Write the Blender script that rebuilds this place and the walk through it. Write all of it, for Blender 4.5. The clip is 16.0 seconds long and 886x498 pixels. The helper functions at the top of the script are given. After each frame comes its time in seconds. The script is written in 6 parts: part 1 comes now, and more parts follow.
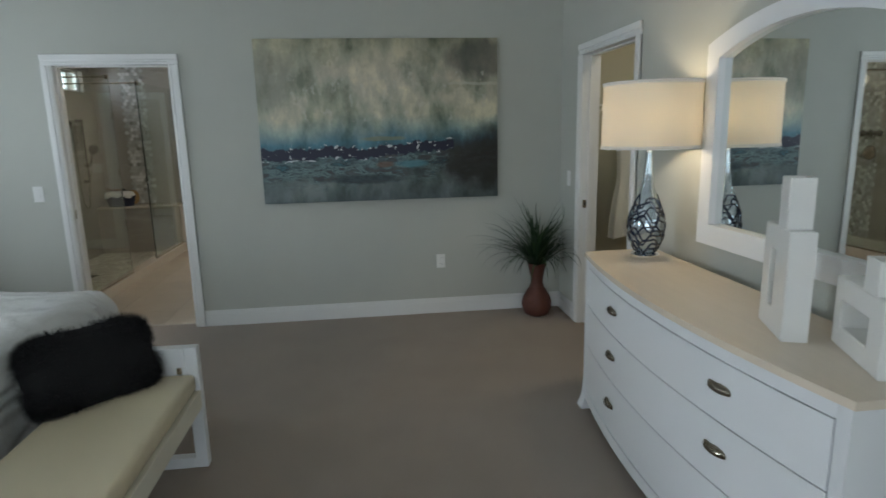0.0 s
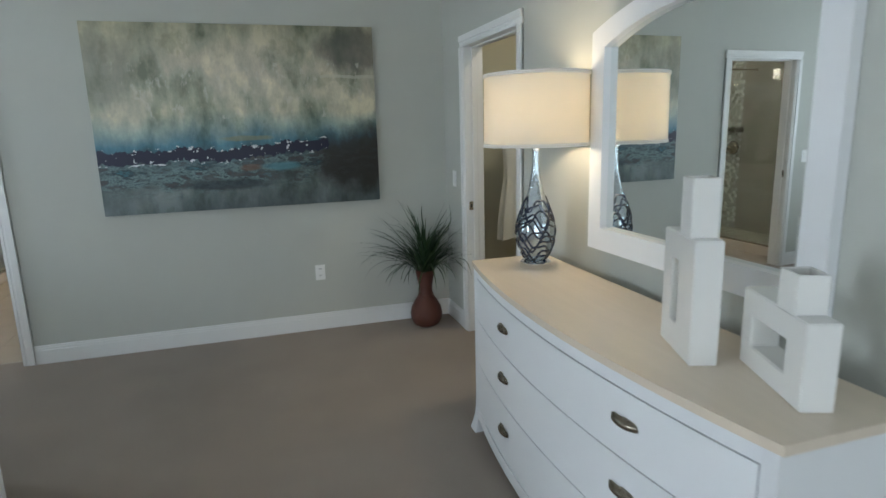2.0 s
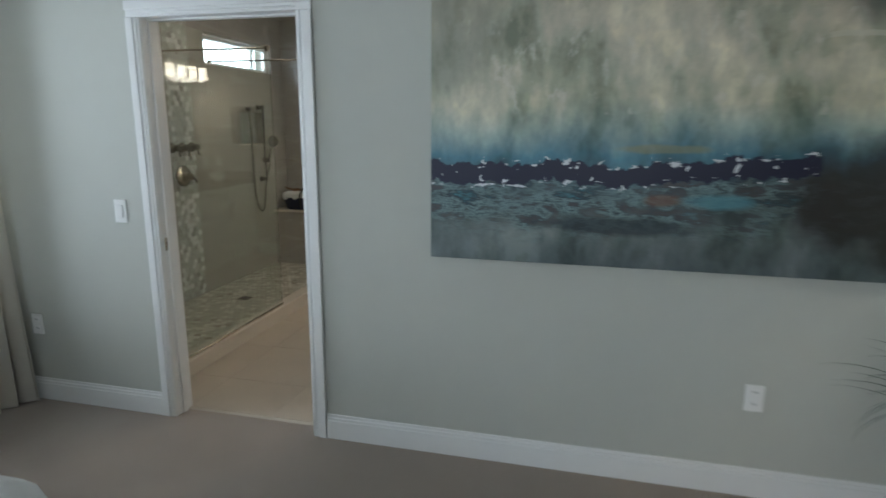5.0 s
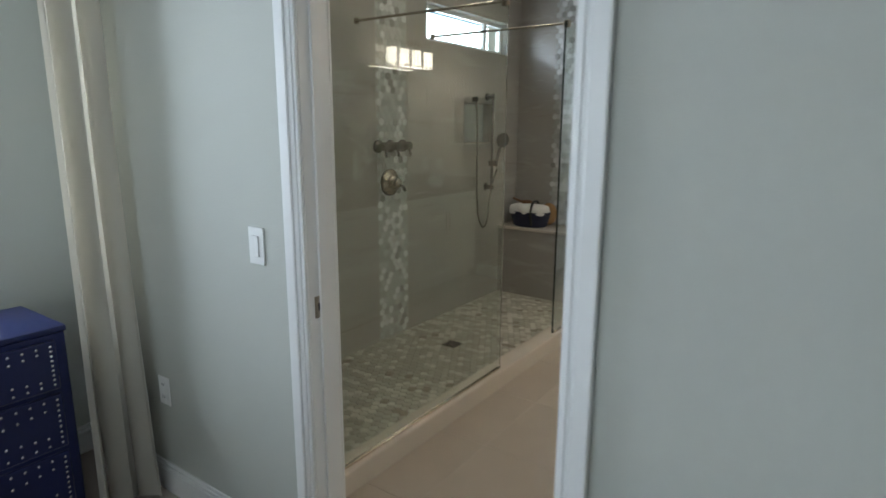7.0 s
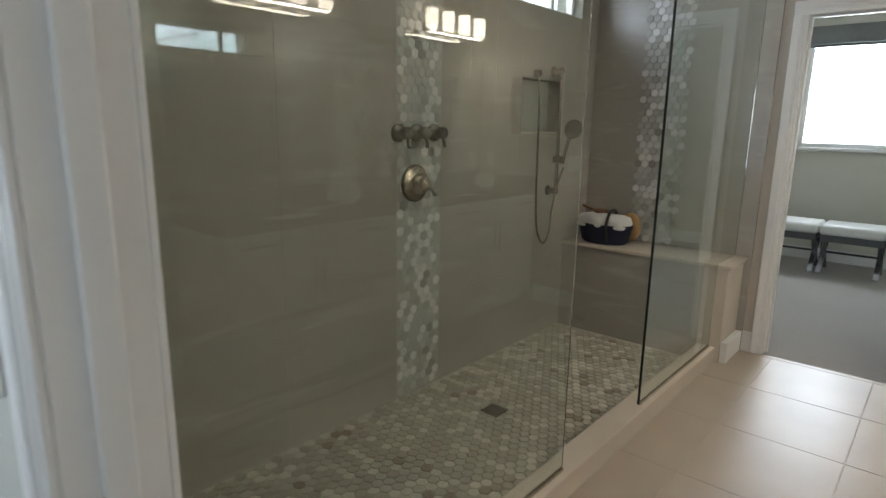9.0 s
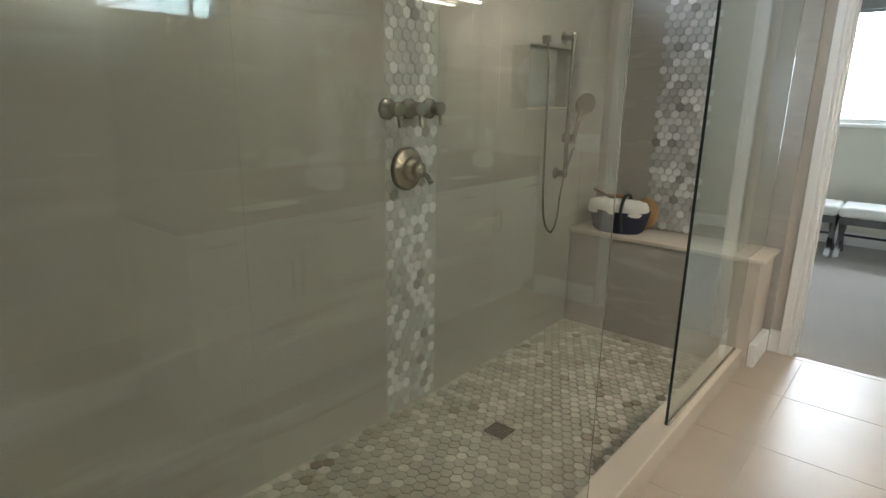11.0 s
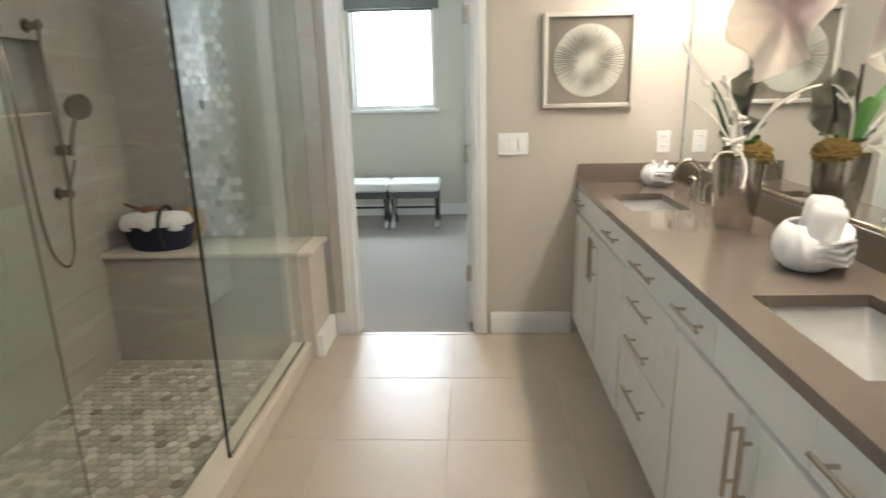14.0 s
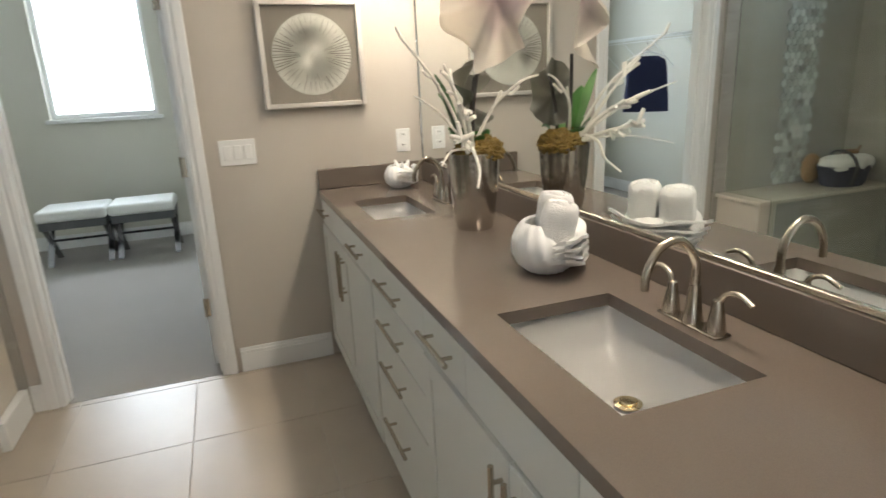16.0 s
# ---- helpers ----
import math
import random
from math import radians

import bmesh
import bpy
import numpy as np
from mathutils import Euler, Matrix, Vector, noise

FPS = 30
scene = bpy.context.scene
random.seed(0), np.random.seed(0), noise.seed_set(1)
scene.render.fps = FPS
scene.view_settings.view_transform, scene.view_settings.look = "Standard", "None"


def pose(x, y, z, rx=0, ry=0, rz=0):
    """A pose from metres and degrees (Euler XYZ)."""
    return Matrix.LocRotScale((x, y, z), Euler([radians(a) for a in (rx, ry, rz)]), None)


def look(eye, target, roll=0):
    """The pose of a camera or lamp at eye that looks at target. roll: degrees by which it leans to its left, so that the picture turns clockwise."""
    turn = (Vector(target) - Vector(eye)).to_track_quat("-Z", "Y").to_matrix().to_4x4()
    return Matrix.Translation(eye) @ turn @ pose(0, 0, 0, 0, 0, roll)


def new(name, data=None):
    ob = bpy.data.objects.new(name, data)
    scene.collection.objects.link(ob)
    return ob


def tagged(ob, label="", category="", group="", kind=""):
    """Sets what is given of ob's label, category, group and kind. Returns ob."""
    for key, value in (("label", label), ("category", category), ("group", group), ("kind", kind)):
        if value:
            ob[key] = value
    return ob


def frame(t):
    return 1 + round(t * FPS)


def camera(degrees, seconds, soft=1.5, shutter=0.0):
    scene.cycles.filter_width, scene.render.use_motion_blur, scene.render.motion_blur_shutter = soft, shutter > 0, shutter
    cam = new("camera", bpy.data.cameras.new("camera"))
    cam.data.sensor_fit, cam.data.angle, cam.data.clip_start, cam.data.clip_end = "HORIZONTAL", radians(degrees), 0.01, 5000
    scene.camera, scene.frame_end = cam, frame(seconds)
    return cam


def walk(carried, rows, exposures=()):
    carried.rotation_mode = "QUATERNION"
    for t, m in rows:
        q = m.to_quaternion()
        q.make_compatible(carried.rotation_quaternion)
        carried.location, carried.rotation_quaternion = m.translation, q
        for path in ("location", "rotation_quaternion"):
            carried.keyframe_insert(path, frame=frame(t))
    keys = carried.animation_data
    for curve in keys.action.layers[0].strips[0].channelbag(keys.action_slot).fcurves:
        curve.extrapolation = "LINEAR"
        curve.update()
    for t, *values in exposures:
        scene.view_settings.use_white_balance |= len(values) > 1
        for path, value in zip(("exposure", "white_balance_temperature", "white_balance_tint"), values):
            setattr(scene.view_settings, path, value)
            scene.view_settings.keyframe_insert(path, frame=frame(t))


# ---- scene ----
cam = camera(74.1, 16.0, shutter=0.5)
PATH = [
    (0, (0.197, 0.591, 1.522), (0.431, 2.537, 1.123), -1.3),
    (0.5, (0.214, 0.581, 1.513), (0.586, 2.505, 1.115), -1.3),
    (1, (0.222, 0.593, 1.509), (0.715, 2.49, 1.108), -1.5),
    (1.5, (0.264, 0.7, 1.507), (0.832, 2.575, 1.101), -1.6),
    (2, (0.362, 0.937, 1.51), (0.941, 2.807, 1.099), -1.6),
    (2.5, (0.352, 1.19, 1.517), (0.897, 3.069, 1.102), -1.5),
    (3, (0.299, 1.502, 1.52), (0.743, 3.408, 1.109), -1.3),
    (3.5, (0.317, 1.817, 1.501), (0.619, 3.753, 1.1), -1.2),
    (4, (0.268, 2.168, 1.524), (0.326, 4.126, 1.118), -0.8),
    (4.5, (0.183, 2.504, 1.554), (-0.068, 4.444, 1.14), -0.4),
    (5, (0.028, 2.842, 1.551), (-0.438, 4.743, 1.138), 0.3),
    (5.2, (0.016, 3.009, 1.568), (-0.559, 4.875, 1.136), 0.2),
    (7.3, (-0.929, 4.392, 1.460), (-2.092, 5.969, 1.059), 0.3),
    (7.5, (-1.017, 4.518, 1.451), (-2.197, 6.083, 1.050), 0.3),
    (8, (-1.167, 4.812, 1.446), (-2.385, 6.347, 1.041), 0.4),
    (8.5, (-1.273, 5.005, 1.439), (-2.542, 6.496, 1.033), 0.7),
    (9, (-1.384, 5.186, 1.403), (-2.663, 6.665, 0.98), 0.9),
    (11.3, (-1.705, 5.525, 1.41), (-2.925, 7.021, 0.888), 1.4),
    (11.5, (-1.709, 5.555, 1.396), (-2.89, 7.086, 0.885), 1.3),
    (12, (-1.645, 5.672, 1.446), (-2.72, 7.271, 0.91), 0.7),
    (12.5, (-1.621, 5.739, 1.435), (-2.564, 7.422, 0.909), 0.4),
    (13, (-1.546, 5.802, 1.439), (-2.268, 7.593, 0.919), -0.4),
    (13.5, (-1.485, 5.843, 1.424), (-1.873, 7.735, 0.905), -1.0),
    (14, (-1.449, 5.883, 1.416), (-1.545, 7.81, 0.887), -1.4),
    (14.5, (-1.372, 5.947, 1.42), (-1.277, 7.872, 0.886), -1.8),
    (15, (-1.312, 6.037, 1.421), (-1.059, 7.946, 0.882), -2.2),
    (15.5, (-1.288, 6.13, 1.409), (-0.819, 7.995, 0.86), -2.4),
    (16, (-1.255, 6.207, 1.398), (-0.615, 8.018, 0.843), -2.7),
]
walk(cam, [(t, look(eye, target, roll)) for t, eye, target, roll in PATH],
     [(0, -0.22, 6200, 9), (0.5, -0.12, 6250, 10), (1.0, -0.08, 6150, 10), (1.5, 0.1, 6100, 9), (2.5, 0.3, 6100, 10), (3.0, 0.48, 6000, 10), (3.5, 0.45, 6050, 10), (5, 0.15, 6050, 10), (7.5, 0.28, 6000, 10), (8.5, 0.22, 6050, 10), (9, 0.36, 6150, 12), (11.3, 0.97, 6100, 10), (12.5, 1.17, 6150, 10), (13.5, 1.2, 6150, 11), (14.5, 1.0, 6150, 11), (16, 0.72, 6150, 11)])

# ---- world and light ----
world = bpy.data.worlds.new("world")
scene.world = world
world.use_nodes = True
wn = world.node_tree.nodes
sky = wn.new("ShaderNodeTexSky")
sky.sky_type = "NISHITA"
sky.sun_disc = False
sky.sun_elevation, sky.sun_rotation = radians(50), radians(120)
world.node_tree.links.new(sky.outputs[0], wn["Background"].inputs[0])
wn["Background"].inputs[1].default_value = 0.12
sun = new("sun", bpy.data.lights.new("sun", "SUN"))
sun.data.energy, sun.data.angle, sun.data.color = 3.0, radians(0.5), (1, 0.96, 0.9)
sun.matrix_world = look((0, 0, 10), (0.5, 3, 0)) @ pose(0, 0, 0)


def area(name, eye, target, w, h, energy, color):
    ob = new(name, bpy.data.lights.new(name, "AREA"))
    ob.data.shape, ob.data.size, ob.data.size_y, ob.data.energy, ob.data.color = "RECTANGLE", w, h, energy, color
    ob.matrix_world = look(eye, target)
    return ob


def bulb(name, at, energy, color, size=0.04):
    ob = new(name, bpy.data.lights.new(name, "POINT"))
    ob.location, ob.data.energy, ob.data.color, ob.data.shadow_soft_size = at, energy, color, size
    return ob


DAY, WARM = (0.83, 0.925, 1.0), (1.0, 0.79, 0.51)
# Area lamp added behind the camera to brighten the bedroom; its source is unseen.
area("daylight_slider", (-0.6, -2.58, 1.25), (-0.6, 0, 1.1), 2.6, 2.2, 57, DAY)
area("daylight_bed_window", (-3.67, 4.7, 1.58), (0, 4.95, 2.3), 0.5, 1.25, 17, DAY)
area("daylight_bed_window", (-3.72, 1.5, 1.5), (0, 2.2, 1.3), 0.5, 1.5, 38, DAY)
area("daylight_dressing_window", (-2.28, 12.715, 1.75), (-2.28, 9, 1.75), 0.9, 1.1, 30, (0.88, 0.95, 1.0))
area("daylight_transom", (-3.60, 8.3, 2.2), (-2.4, 8.3, 2.2), 1.15, 0.25, 6.5, DAY)
bulb("lamp_bulb", (1.525, 3.285, 1.55), 6.2, WARM, 0.05)
for y in (7.2, 8.66):
    area("vanity_light_glow", (-0.42, y, 2.02), (-0.42, y, 0), 0.07, 0.6, 6.0, (1.0, 0.86, 0.67))
# Unseen fill lamps added under the ceiling to brighten the bath and shower.
for x, y in ((-1.5, 6.3), (-1.5, 8.2), (-2.9, 7.2)):
    area("bath_downlight", (x, y, 2.72), (x, y, 0), 0.14, 0.14, 0.3 if x > -2 else 1.9, (1.0, 0.88, 0.72))
# Fill lamp added to brighten the closet; no fitting hangs here.
area("closet_downlight", (2.5, 4.3, 2.72), (2.5, 4.3, 0), 0.2, 0.2, 10, (1.0, 0.86, 0.62))


# ---- materials ----
def mat(name, color, rough=0.5, metal=0.0, vary=0.08, scale=6.0, bump=0.0, bscale=200.0, fine=0.0, rnd=0.0, stretch=(1, 1, 1), sheen=0.0, coat=0.0, trans=0.0, emit=None, power=0.0):
    """A surface whose tone varies at a broad and a fine scale, with a fine relief."""
    m = bpy.data.materials.new(name)
    m.use_nodes = True
    n, link = m.node_tree.nodes, m.node_tree.links.new
    p = n["Principled BSDF"]
    co = n.new("ShaderNodeTexCoord")
    mp = n.new("ShaderNodeMapping")
    mp.inputs["Scale"].default_value = stretch
    link(co.outputs["Object"], mp.inputs[0])
    a = n.new("ShaderNodeTexNoise")
    a.inputs["Scale"].default_value, a.inputs["Detail"].default_value = scale, 5
    b = n.new("ShaderNodeTexNoise")
    b.inputs["Scale"].default_value, b.inputs["Detail"].default_value = bscale, 2
    link(mp.outputs[0], a.inputs[0])
    link(mp.outputs[0], b.inputs[0])
    hsv = n.new("ShaderNodeHueSaturation")
    hsv.inputs["Color"].default_value = (*color, 1)
    add = n.new("ShaderNodeMath")
    add.operation = "MULTIPLY_ADD"
    link(a.outputs[0], add.inputs[0])
    add.inputs[1].default_value, add.inputs[2].default_value = 2 * vary, 1 - vary
    top = add
    if fine:
        f = n.new("ShaderNodeMath")
        f.operation = "MULTIPLY_ADD"
        link(b.outputs[0], f.inputs[0])
        f.inputs[1].default_value = 2 * fine
        link(add.outputs[0], f.inputs[2])
        g = n.new("ShaderNodeMath")
        g.operation = "SUBTRACT"
        link(f.outputs[0], g.inputs[0])
        g.inputs[1].default_value = fine
        top = g
    if rnd:
        info = n.new("ShaderNodeObjectInfo")
        r = n.new("ShaderNodeMath")
        r.operation = "MULTIPLY_ADD"
        link(info.outputs["Random"], r.inputs[0])
        r.inputs[1].default_value, r.inputs[2].default_value = 2 * rnd, -rnd
        s = n.new("ShaderNodeMath")
        link(r.outputs[0], s.inputs[0])
        link(top.outputs[0], s.inputs[1])
        top = s
    link(top.outputs[0], hsv.inputs["Value"])
    link(hsv.outputs[0], p.inputs["Base Color"])
    p.inputs["Roughness"].default_value, p.inputs["Metallic"].default_value = rough, metal
    p.inputs["Coat Weight"].default_value = coat
    p.inputs["Sheen Weight"].default_value = sheen
    p.inputs["Transmission Weight"].default_value = trans
    if emit:
        p.inputs["Emission Color"].default_value, p.inputs["Emission Strength"].default_value = (*emit, 1), power
    if bump:
        bp = n.new("ShaderNodeBump")
        bp.inputs["Strength"].default_value, bp.inputs["Distance"].default_value = 1.0, bump
        link(b.outputs[0], bp.inputs["Height"])
        link(bp.outputs[0], p.inputs["Normal"])
    return m


def glass(name, color=(0.95, 0.98, 0.96), rough=0.0):
    m = bpy.data.materials.new(name)
    m.use_nodes = True
    p = m.node_tree.nodes["Principled BSDF"]
    p.inputs["Base Color"].default_value = (*color, 1)
    p.inputs["Roughness"].default_value, p.inputs["Transmission Weight"].default_value, p.inputs["IOR"].default_value = rough, 1.0, 1.45
    return m


def mirror_mat(name):
    m = bpy.data.materials.new(name)
    m.use_nodes = True
    p = m.node_tree.nodes["Principled BSDF"]
    p.inputs["Base Color"].default_value = (0.86, 0.89, 0.88, 1)
    p.inputs["Roughness"].default_value, p.inputs["Metallic"].default_value = 0.01, 1.0
    return m


M_WALL = mat("wall_paint", (0.497, 0.505, 0.46), 0.75, vary=0.02, scale=1.5, bump=0.0006, bscale=160)
M_BATHWALL = mat("bath_wall_paint", (0.52, 0.475, 0.42), 0.7, vary=0.02, scale=1.5, bump=0.0006, bscale=160)
M_DRESSWALL = mat("dressing_wall_paint", (0.63, 0.615, 0.54), 0.75, vary=0.02, scale=1.5, bump=0.0006, bscale=160)
M_CEIL = mat("ceiling_paint", (0.78, 0.78, 0.75), 0.85, vary=0.02, bump=0.002, bscale=70)
M_TRIM = mat("trim_paint", (0.80, 0.80, 0.79), 0.32, vary=0.015, scale=3, bump=0.0002, bscale=90)
M_CARPET = mat("taupe_carpet", (0.325, 0.265, 0.22), 0.95, vary=0.16, scale=2.6, bump=0.006, bscale=330, fine=0.22, sheen=0.2)
M_CARPET2 = mat("grey_carpet", (0.40, 0.375, 0.345), 0.95, vary=0.08, scale=2.2, bump=0.006, bscale=330, fine=0.22, sheen=0.2)
M_TILE = mat("beige_floor_tile", (0.465, 0.40, 0.325), 0.38, vary=0.12, scale=3.5, bump=0.0002, bscale=60, rnd=0.03)
M_GROUT = mat("grout", (0.50, 0.455, 0.395), 0.9, vary=0.06, scale=9, bump=0.001, bscale=300)


def veined(name, color, light, dark, rough):
    """Large-format stone-look tile: broad clouds and long soft veins that run level."""
    m = mat(name, color, rough, vary=0.10, scale=1.6, bump=0.0002, bscale=60, rnd=0.02)
    n, link = m.node_tree.nodes, m.node_tree.links.new
    p = n["Principled BSDF"]
    src = p.inputs["Base Color"].links[0].from_socket
    co = n.new("ShaderNodeTexCoord")
    info = n.new("ShaderNodeObjectInfo")
    add = n.new("ShaderNodeVectorMath")
    link(co.outputs["Object"], add.inputs[0])
    link(info.outputs["Location"], add.inputs[1])
    for tone, sc, lo, hi, st in ((light, 2.2, 0.55, 0.75, (1.0, 0.45, 4.5)), (dark, 3.1, 0.60, 0.74, (1.0, 0.35, 5.0)), (light, 6.0, 0.62, 0.80, (1.0, 0.3, 3.5))):
        mp, nz, rp, mx = n.new("ShaderNodeMapping"), n.new("ShaderNodeTexNoise"), n.new("ShaderNodeValToRGB"), n.new("ShaderNodeMix")
        mp.inputs["Scale"].default_value = st
        mp.inputs["Rotation"].default_value = (radians(7), 0, 0)
        nz.inputs["Scale"].default_value, nz.inputs["Detail"].default_value, nz.inputs["Distortion"].default_value = sc, 6, 0.6
        link(add.outputs[0], mp.inputs[0])
        link(mp.outputs[0], nz.inputs[0])
        rp.color_ramp.elements[0].position, rp.color_ramp.elements[1].position = lo, hi
        rp.color_ramp.elements[0].color, rp.color_ramp.elements[1].color = (0, 0, 0, 1), (0.55, 0.55, 0.55, 1)
        link(nz.outputs[0], rp.inputs[0])
        mx.data_type = "RGBA"
        link(rp.outputs[0], mx.inputs[0])
        link(src, mx.inputs[6])
        mx.inputs[7].default_value = (*tone, 1)
        src = mx.outputs[2]
    link(src, p.inputs["Base Color"])
    return m


M_SHTILE = veined("grey_veined_shower_tile", (0.375, 0.355, 0.32), (0.51, 0.49, 0.455), (0.29, 0.265, 0.23), 0.22)
M_GLASS = glass("clear_glass", (0.95, 0.98, 0.96))
M_SHGLASS = glass("green_tinted_glass", (0.87, 0.935, 0.895))
M_MIRROR = mirror_mat("silver_mirror")
M_WHITE = mat("white_lacquer", (0.80, 0.81, 0.82), 0.28, vary=0.02, scale=2.0, bump=0.0001, bscale=60)
M_TOP = mat("cream_dresser_top", (0.72, 0.62, 0.50), 0.25, vary=0.05, scale=5, stretch=(6, 0.7, 1))
M_COUNTER = mat("taupe_quartz", (0.172, 0.140, 0.115), 0.11, vary=0.05, scale=8, fine=0.10, bscale=500)
M_CAB = mat("off_white_cabinet", (0.70, 0.69, 0.64), 0.35, vary=0.02, scale=2.0, bump=0.0001, bscale=60)
M_NICKEL = mat("brushed_nickel", (0.51, 0.455, 0.375), 0.27, 1.0, vary=0.05, scale=12, bump=0.0001, bscale=400)
M_CHROME = mat("chrome", (0.75, 0.75, 0.75), 0.08, 1.0, vary=0.02)
M_PORCELAIN = mat("white_porcelain", (0.90, 0.89, 0.87), 0.1, vary=0.01, coat=0.4)
M_PLATE = mat("switch_plastic", (0.82, 0.82, 0.80), 0.35, vary=0.01)
# For black parts, and for plates that stand for shade inside holes.
M_BLACK = mat("black_and_hole_shade", (0.02, 0.02, 0.02), 0.6, vary=0.1)


# ---- building helpers ----
def bx(bm, x0, x1, y0, y1, z0, z1, bevel=0.0, seg=1):
    r = bmesh.ops.create_cube(bm, size=1)
    vs = r["verts"]
    for v in vs:
        v.co = Vector(((x0 + x1) / 2 + v.co.x * (x1 - x0), (y0 + y1) / 2 + v.co.y * (y1 - y0), (z0 + z1) / 2 + v.co.z * (z1 - z0)))
    if bevel:
        es = list({e for v in vs for e in v.link_edges})
        bmesh.ops.bevel(bm, geom=es, offset=bevel, segments=seg, affect="EDGES", profile=0.5, clamp_overlap=True)
    return bm


def box(x0, x1, y0, y1, z0, z1, bevel=0.0, seg=1):
    return bx(bmesh.new(), x0, x1, y0, y1, z0, z1, bevel, seg)


def lathe(profile, at=(0, 0, 0), n=32, sx=1.0, sy=1.0, bm=None):
    """A turned shape from (radius, height) pairs."""
    bm = bm or bmesh.new()
    rings = []
    for r, z in profile:
        rings.append([bm.verts.new((at[0] + sx * r * math.cos(2 * math.pi * k / n), at[1] + sy * r * math.sin(2 * math.pi * k / n), at[2] + z)) for k in range(n)])
    for a, b in zip(rings, rings[1:]):
        for k in range(n):
            bm.faces.new((a[k], a[(k + 1) % n], b[(k + 1) % n], b[k]))
    if profile[0][0] > 1e-4:
        bm.faces.new(rings[0][::-1])
    if profile[-1][0] > 1e-4:
        bm.faces.new(rings[-1])
    bmesh.ops.remove_doubles(bm, verts=bm.verts, dist=1e-5)
    return bm


def tube(points, radius, n=10, bm=None, taper=None):
    """A round bar along points."""
    bm = bm or bmesh.new()
    pts = [Vector(p) for p in points]
    rings, side = [], None
    for k, p in enumerate(pts):
        d = (pts[min(k + 1, len(pts) - 1)] - pts[max(k - 1, 0)]).normalized()
        if side is None:
            side = d.orthogonal().normalized()
        side = (side - d * side.dot(d)).normalized()
        up = d.cross(side)
        r = radius if taper is None else radius * (1 + (taper - 1) * k / (len(pts) - 1))
        rings.append([bm.verts.new(p + r * (math.cos(2 * math.pi * j / n) * side + math.sin(2 * math.pi * j / n) * up)) for j in range(n)])
    for a, b in zip(rings, rings[1:]):
        for j in range(n):
            bm.faces.new((a[j], a[(j + 1) % n], b[(j + 1) % n], b[j]))
    bm.faces.new(rings[0][::-1])
    bm.faces.new(rings[-1])
    return bm


def smooth_path(points, steps=6):
    """Points on a smooth line through those given."""
    p = [Vector(q) for q in points]
    out = []
    for i in range(len(p) - 1):
        a, b, c, d = p[max(i - 1, 0)], p[i], p[i + 1], p[min(i + 2, len(p) - 1)]
        for s in range(steps):
            t = s / steps
            out.append(0.5 * (2 * b + (c - a) * t + (2 * a - 5 * b + 4 * c - d) * t * t + (3 * b - a - 3 * c + d) * t ** 3))
    return out + [p[-1]]


def root_of(ob):
    while ob.parent:
        ob = ob.parent
    return ob


def finish(name, bm, material, smooth):
    me = bpy.data.meshes.new(name)
    bmesh.ops.recalc_face_normals(bm, faces=bm.faces)
    bm.to_mesh(me)
    bm.free()
    me.materials.append(material)
    if smooth:
        me.polygons.foreach_set("use_smooth", [True] * len(me.polygons))
        me.set_sharp_from_angle(angle=radians(smooth if smooth is not True else 40))
    return me


def part(name, bm, material, parent, label="", smooth=True):
    """One mesh, given in world metres, under a thing or a part."""
    bm.transform(root_of(parent).matrix_basis.inverted())
    ob = new(name, finish(name, bm, material, smooth))
    ob.parent = parent
    return tagged(ob, label)


def thing(name, at, label, category, group="", rz=0.0):
    ob = new(name)
    ob.empty_display_size = 0.05
    ob.matrix_basis = pose(*at, 0, 0, rz)
    return tagged(ob, label, category, group)


def single(name, bm, material, at, label, category, group="", smooth=True):
    """A thing of one mesh."""
    m = Matrix.Translation(at)
    bm.transform(m.inverted())
    ob = new(name, finish(name, bm, material, smooth))
    ob.matrix_basis = m
    return tagged(ob, label, category, group)


def structure(name, bm, material, label="", category="", smooth=False):
    ob = new(name, finish(name, bm, material, smooth))
    return tagged(ob, label, category, kind="structure")


def wall(name, axis, face, thick, a0, a1, z0, z1, holes, material, label):
    """A wall along axis ('x' or 'y') from face to face + thick, with holes (from, to, low, high)."""
    bm = bmesh.new()

    def put(p, q, lo, hi):
        if q - p > 1e-4 and hi - lo > 1e-4:
            t0, t1 = sorted((face, face + thick))
            bx(bm, p, q, t0, t1, lo, hi) if axis == "x" else bx(bm, t0, t1, p, q, lo, hi)
    at = a0
    for p, q, lo, hi in sorted(holes):
        put(at, p, z0, z1)
        put(p, q, z0, lo)
        put(p, q, hi, z1)
        at = q
    put(at, a1, z0, z1)
    return structure(name, bm, material, label, "wall")


# ---- structure ----
H = 2.75
wall("wall_north", "x", 5.345, 0.055, -3.69, 1.77, 0, H, [(-2.075, -1.24, 0, 2.055)], M_WALL, "grey-green painted bedroom wall with a doorway")
wall("wall_bath_south", "x", 5.40, 0.06, -3.52, -0.3, 0, H, [(-2.075, -1.24, 0, 2.055)], M_BATHWALL, "greige painted bathroom wall with a doorway")
wall("wall_east", "y", 1.77, 0.06, -2.6, 5.345, 0, H, [(3.99, 4.88, 0, 2.045)], M_WALL, "grey-green painted bedroom wall with a closet doorway")
wall("wall_west", "y", -3.55, -0.14, -2.6, 5.345, 0, H, [(4.40, 5.0, 0.88, 2.3), (1.2, 1.8, 0.6, 2.3)], M_WALL, "grey-green painted bedroom wall with tall windows")
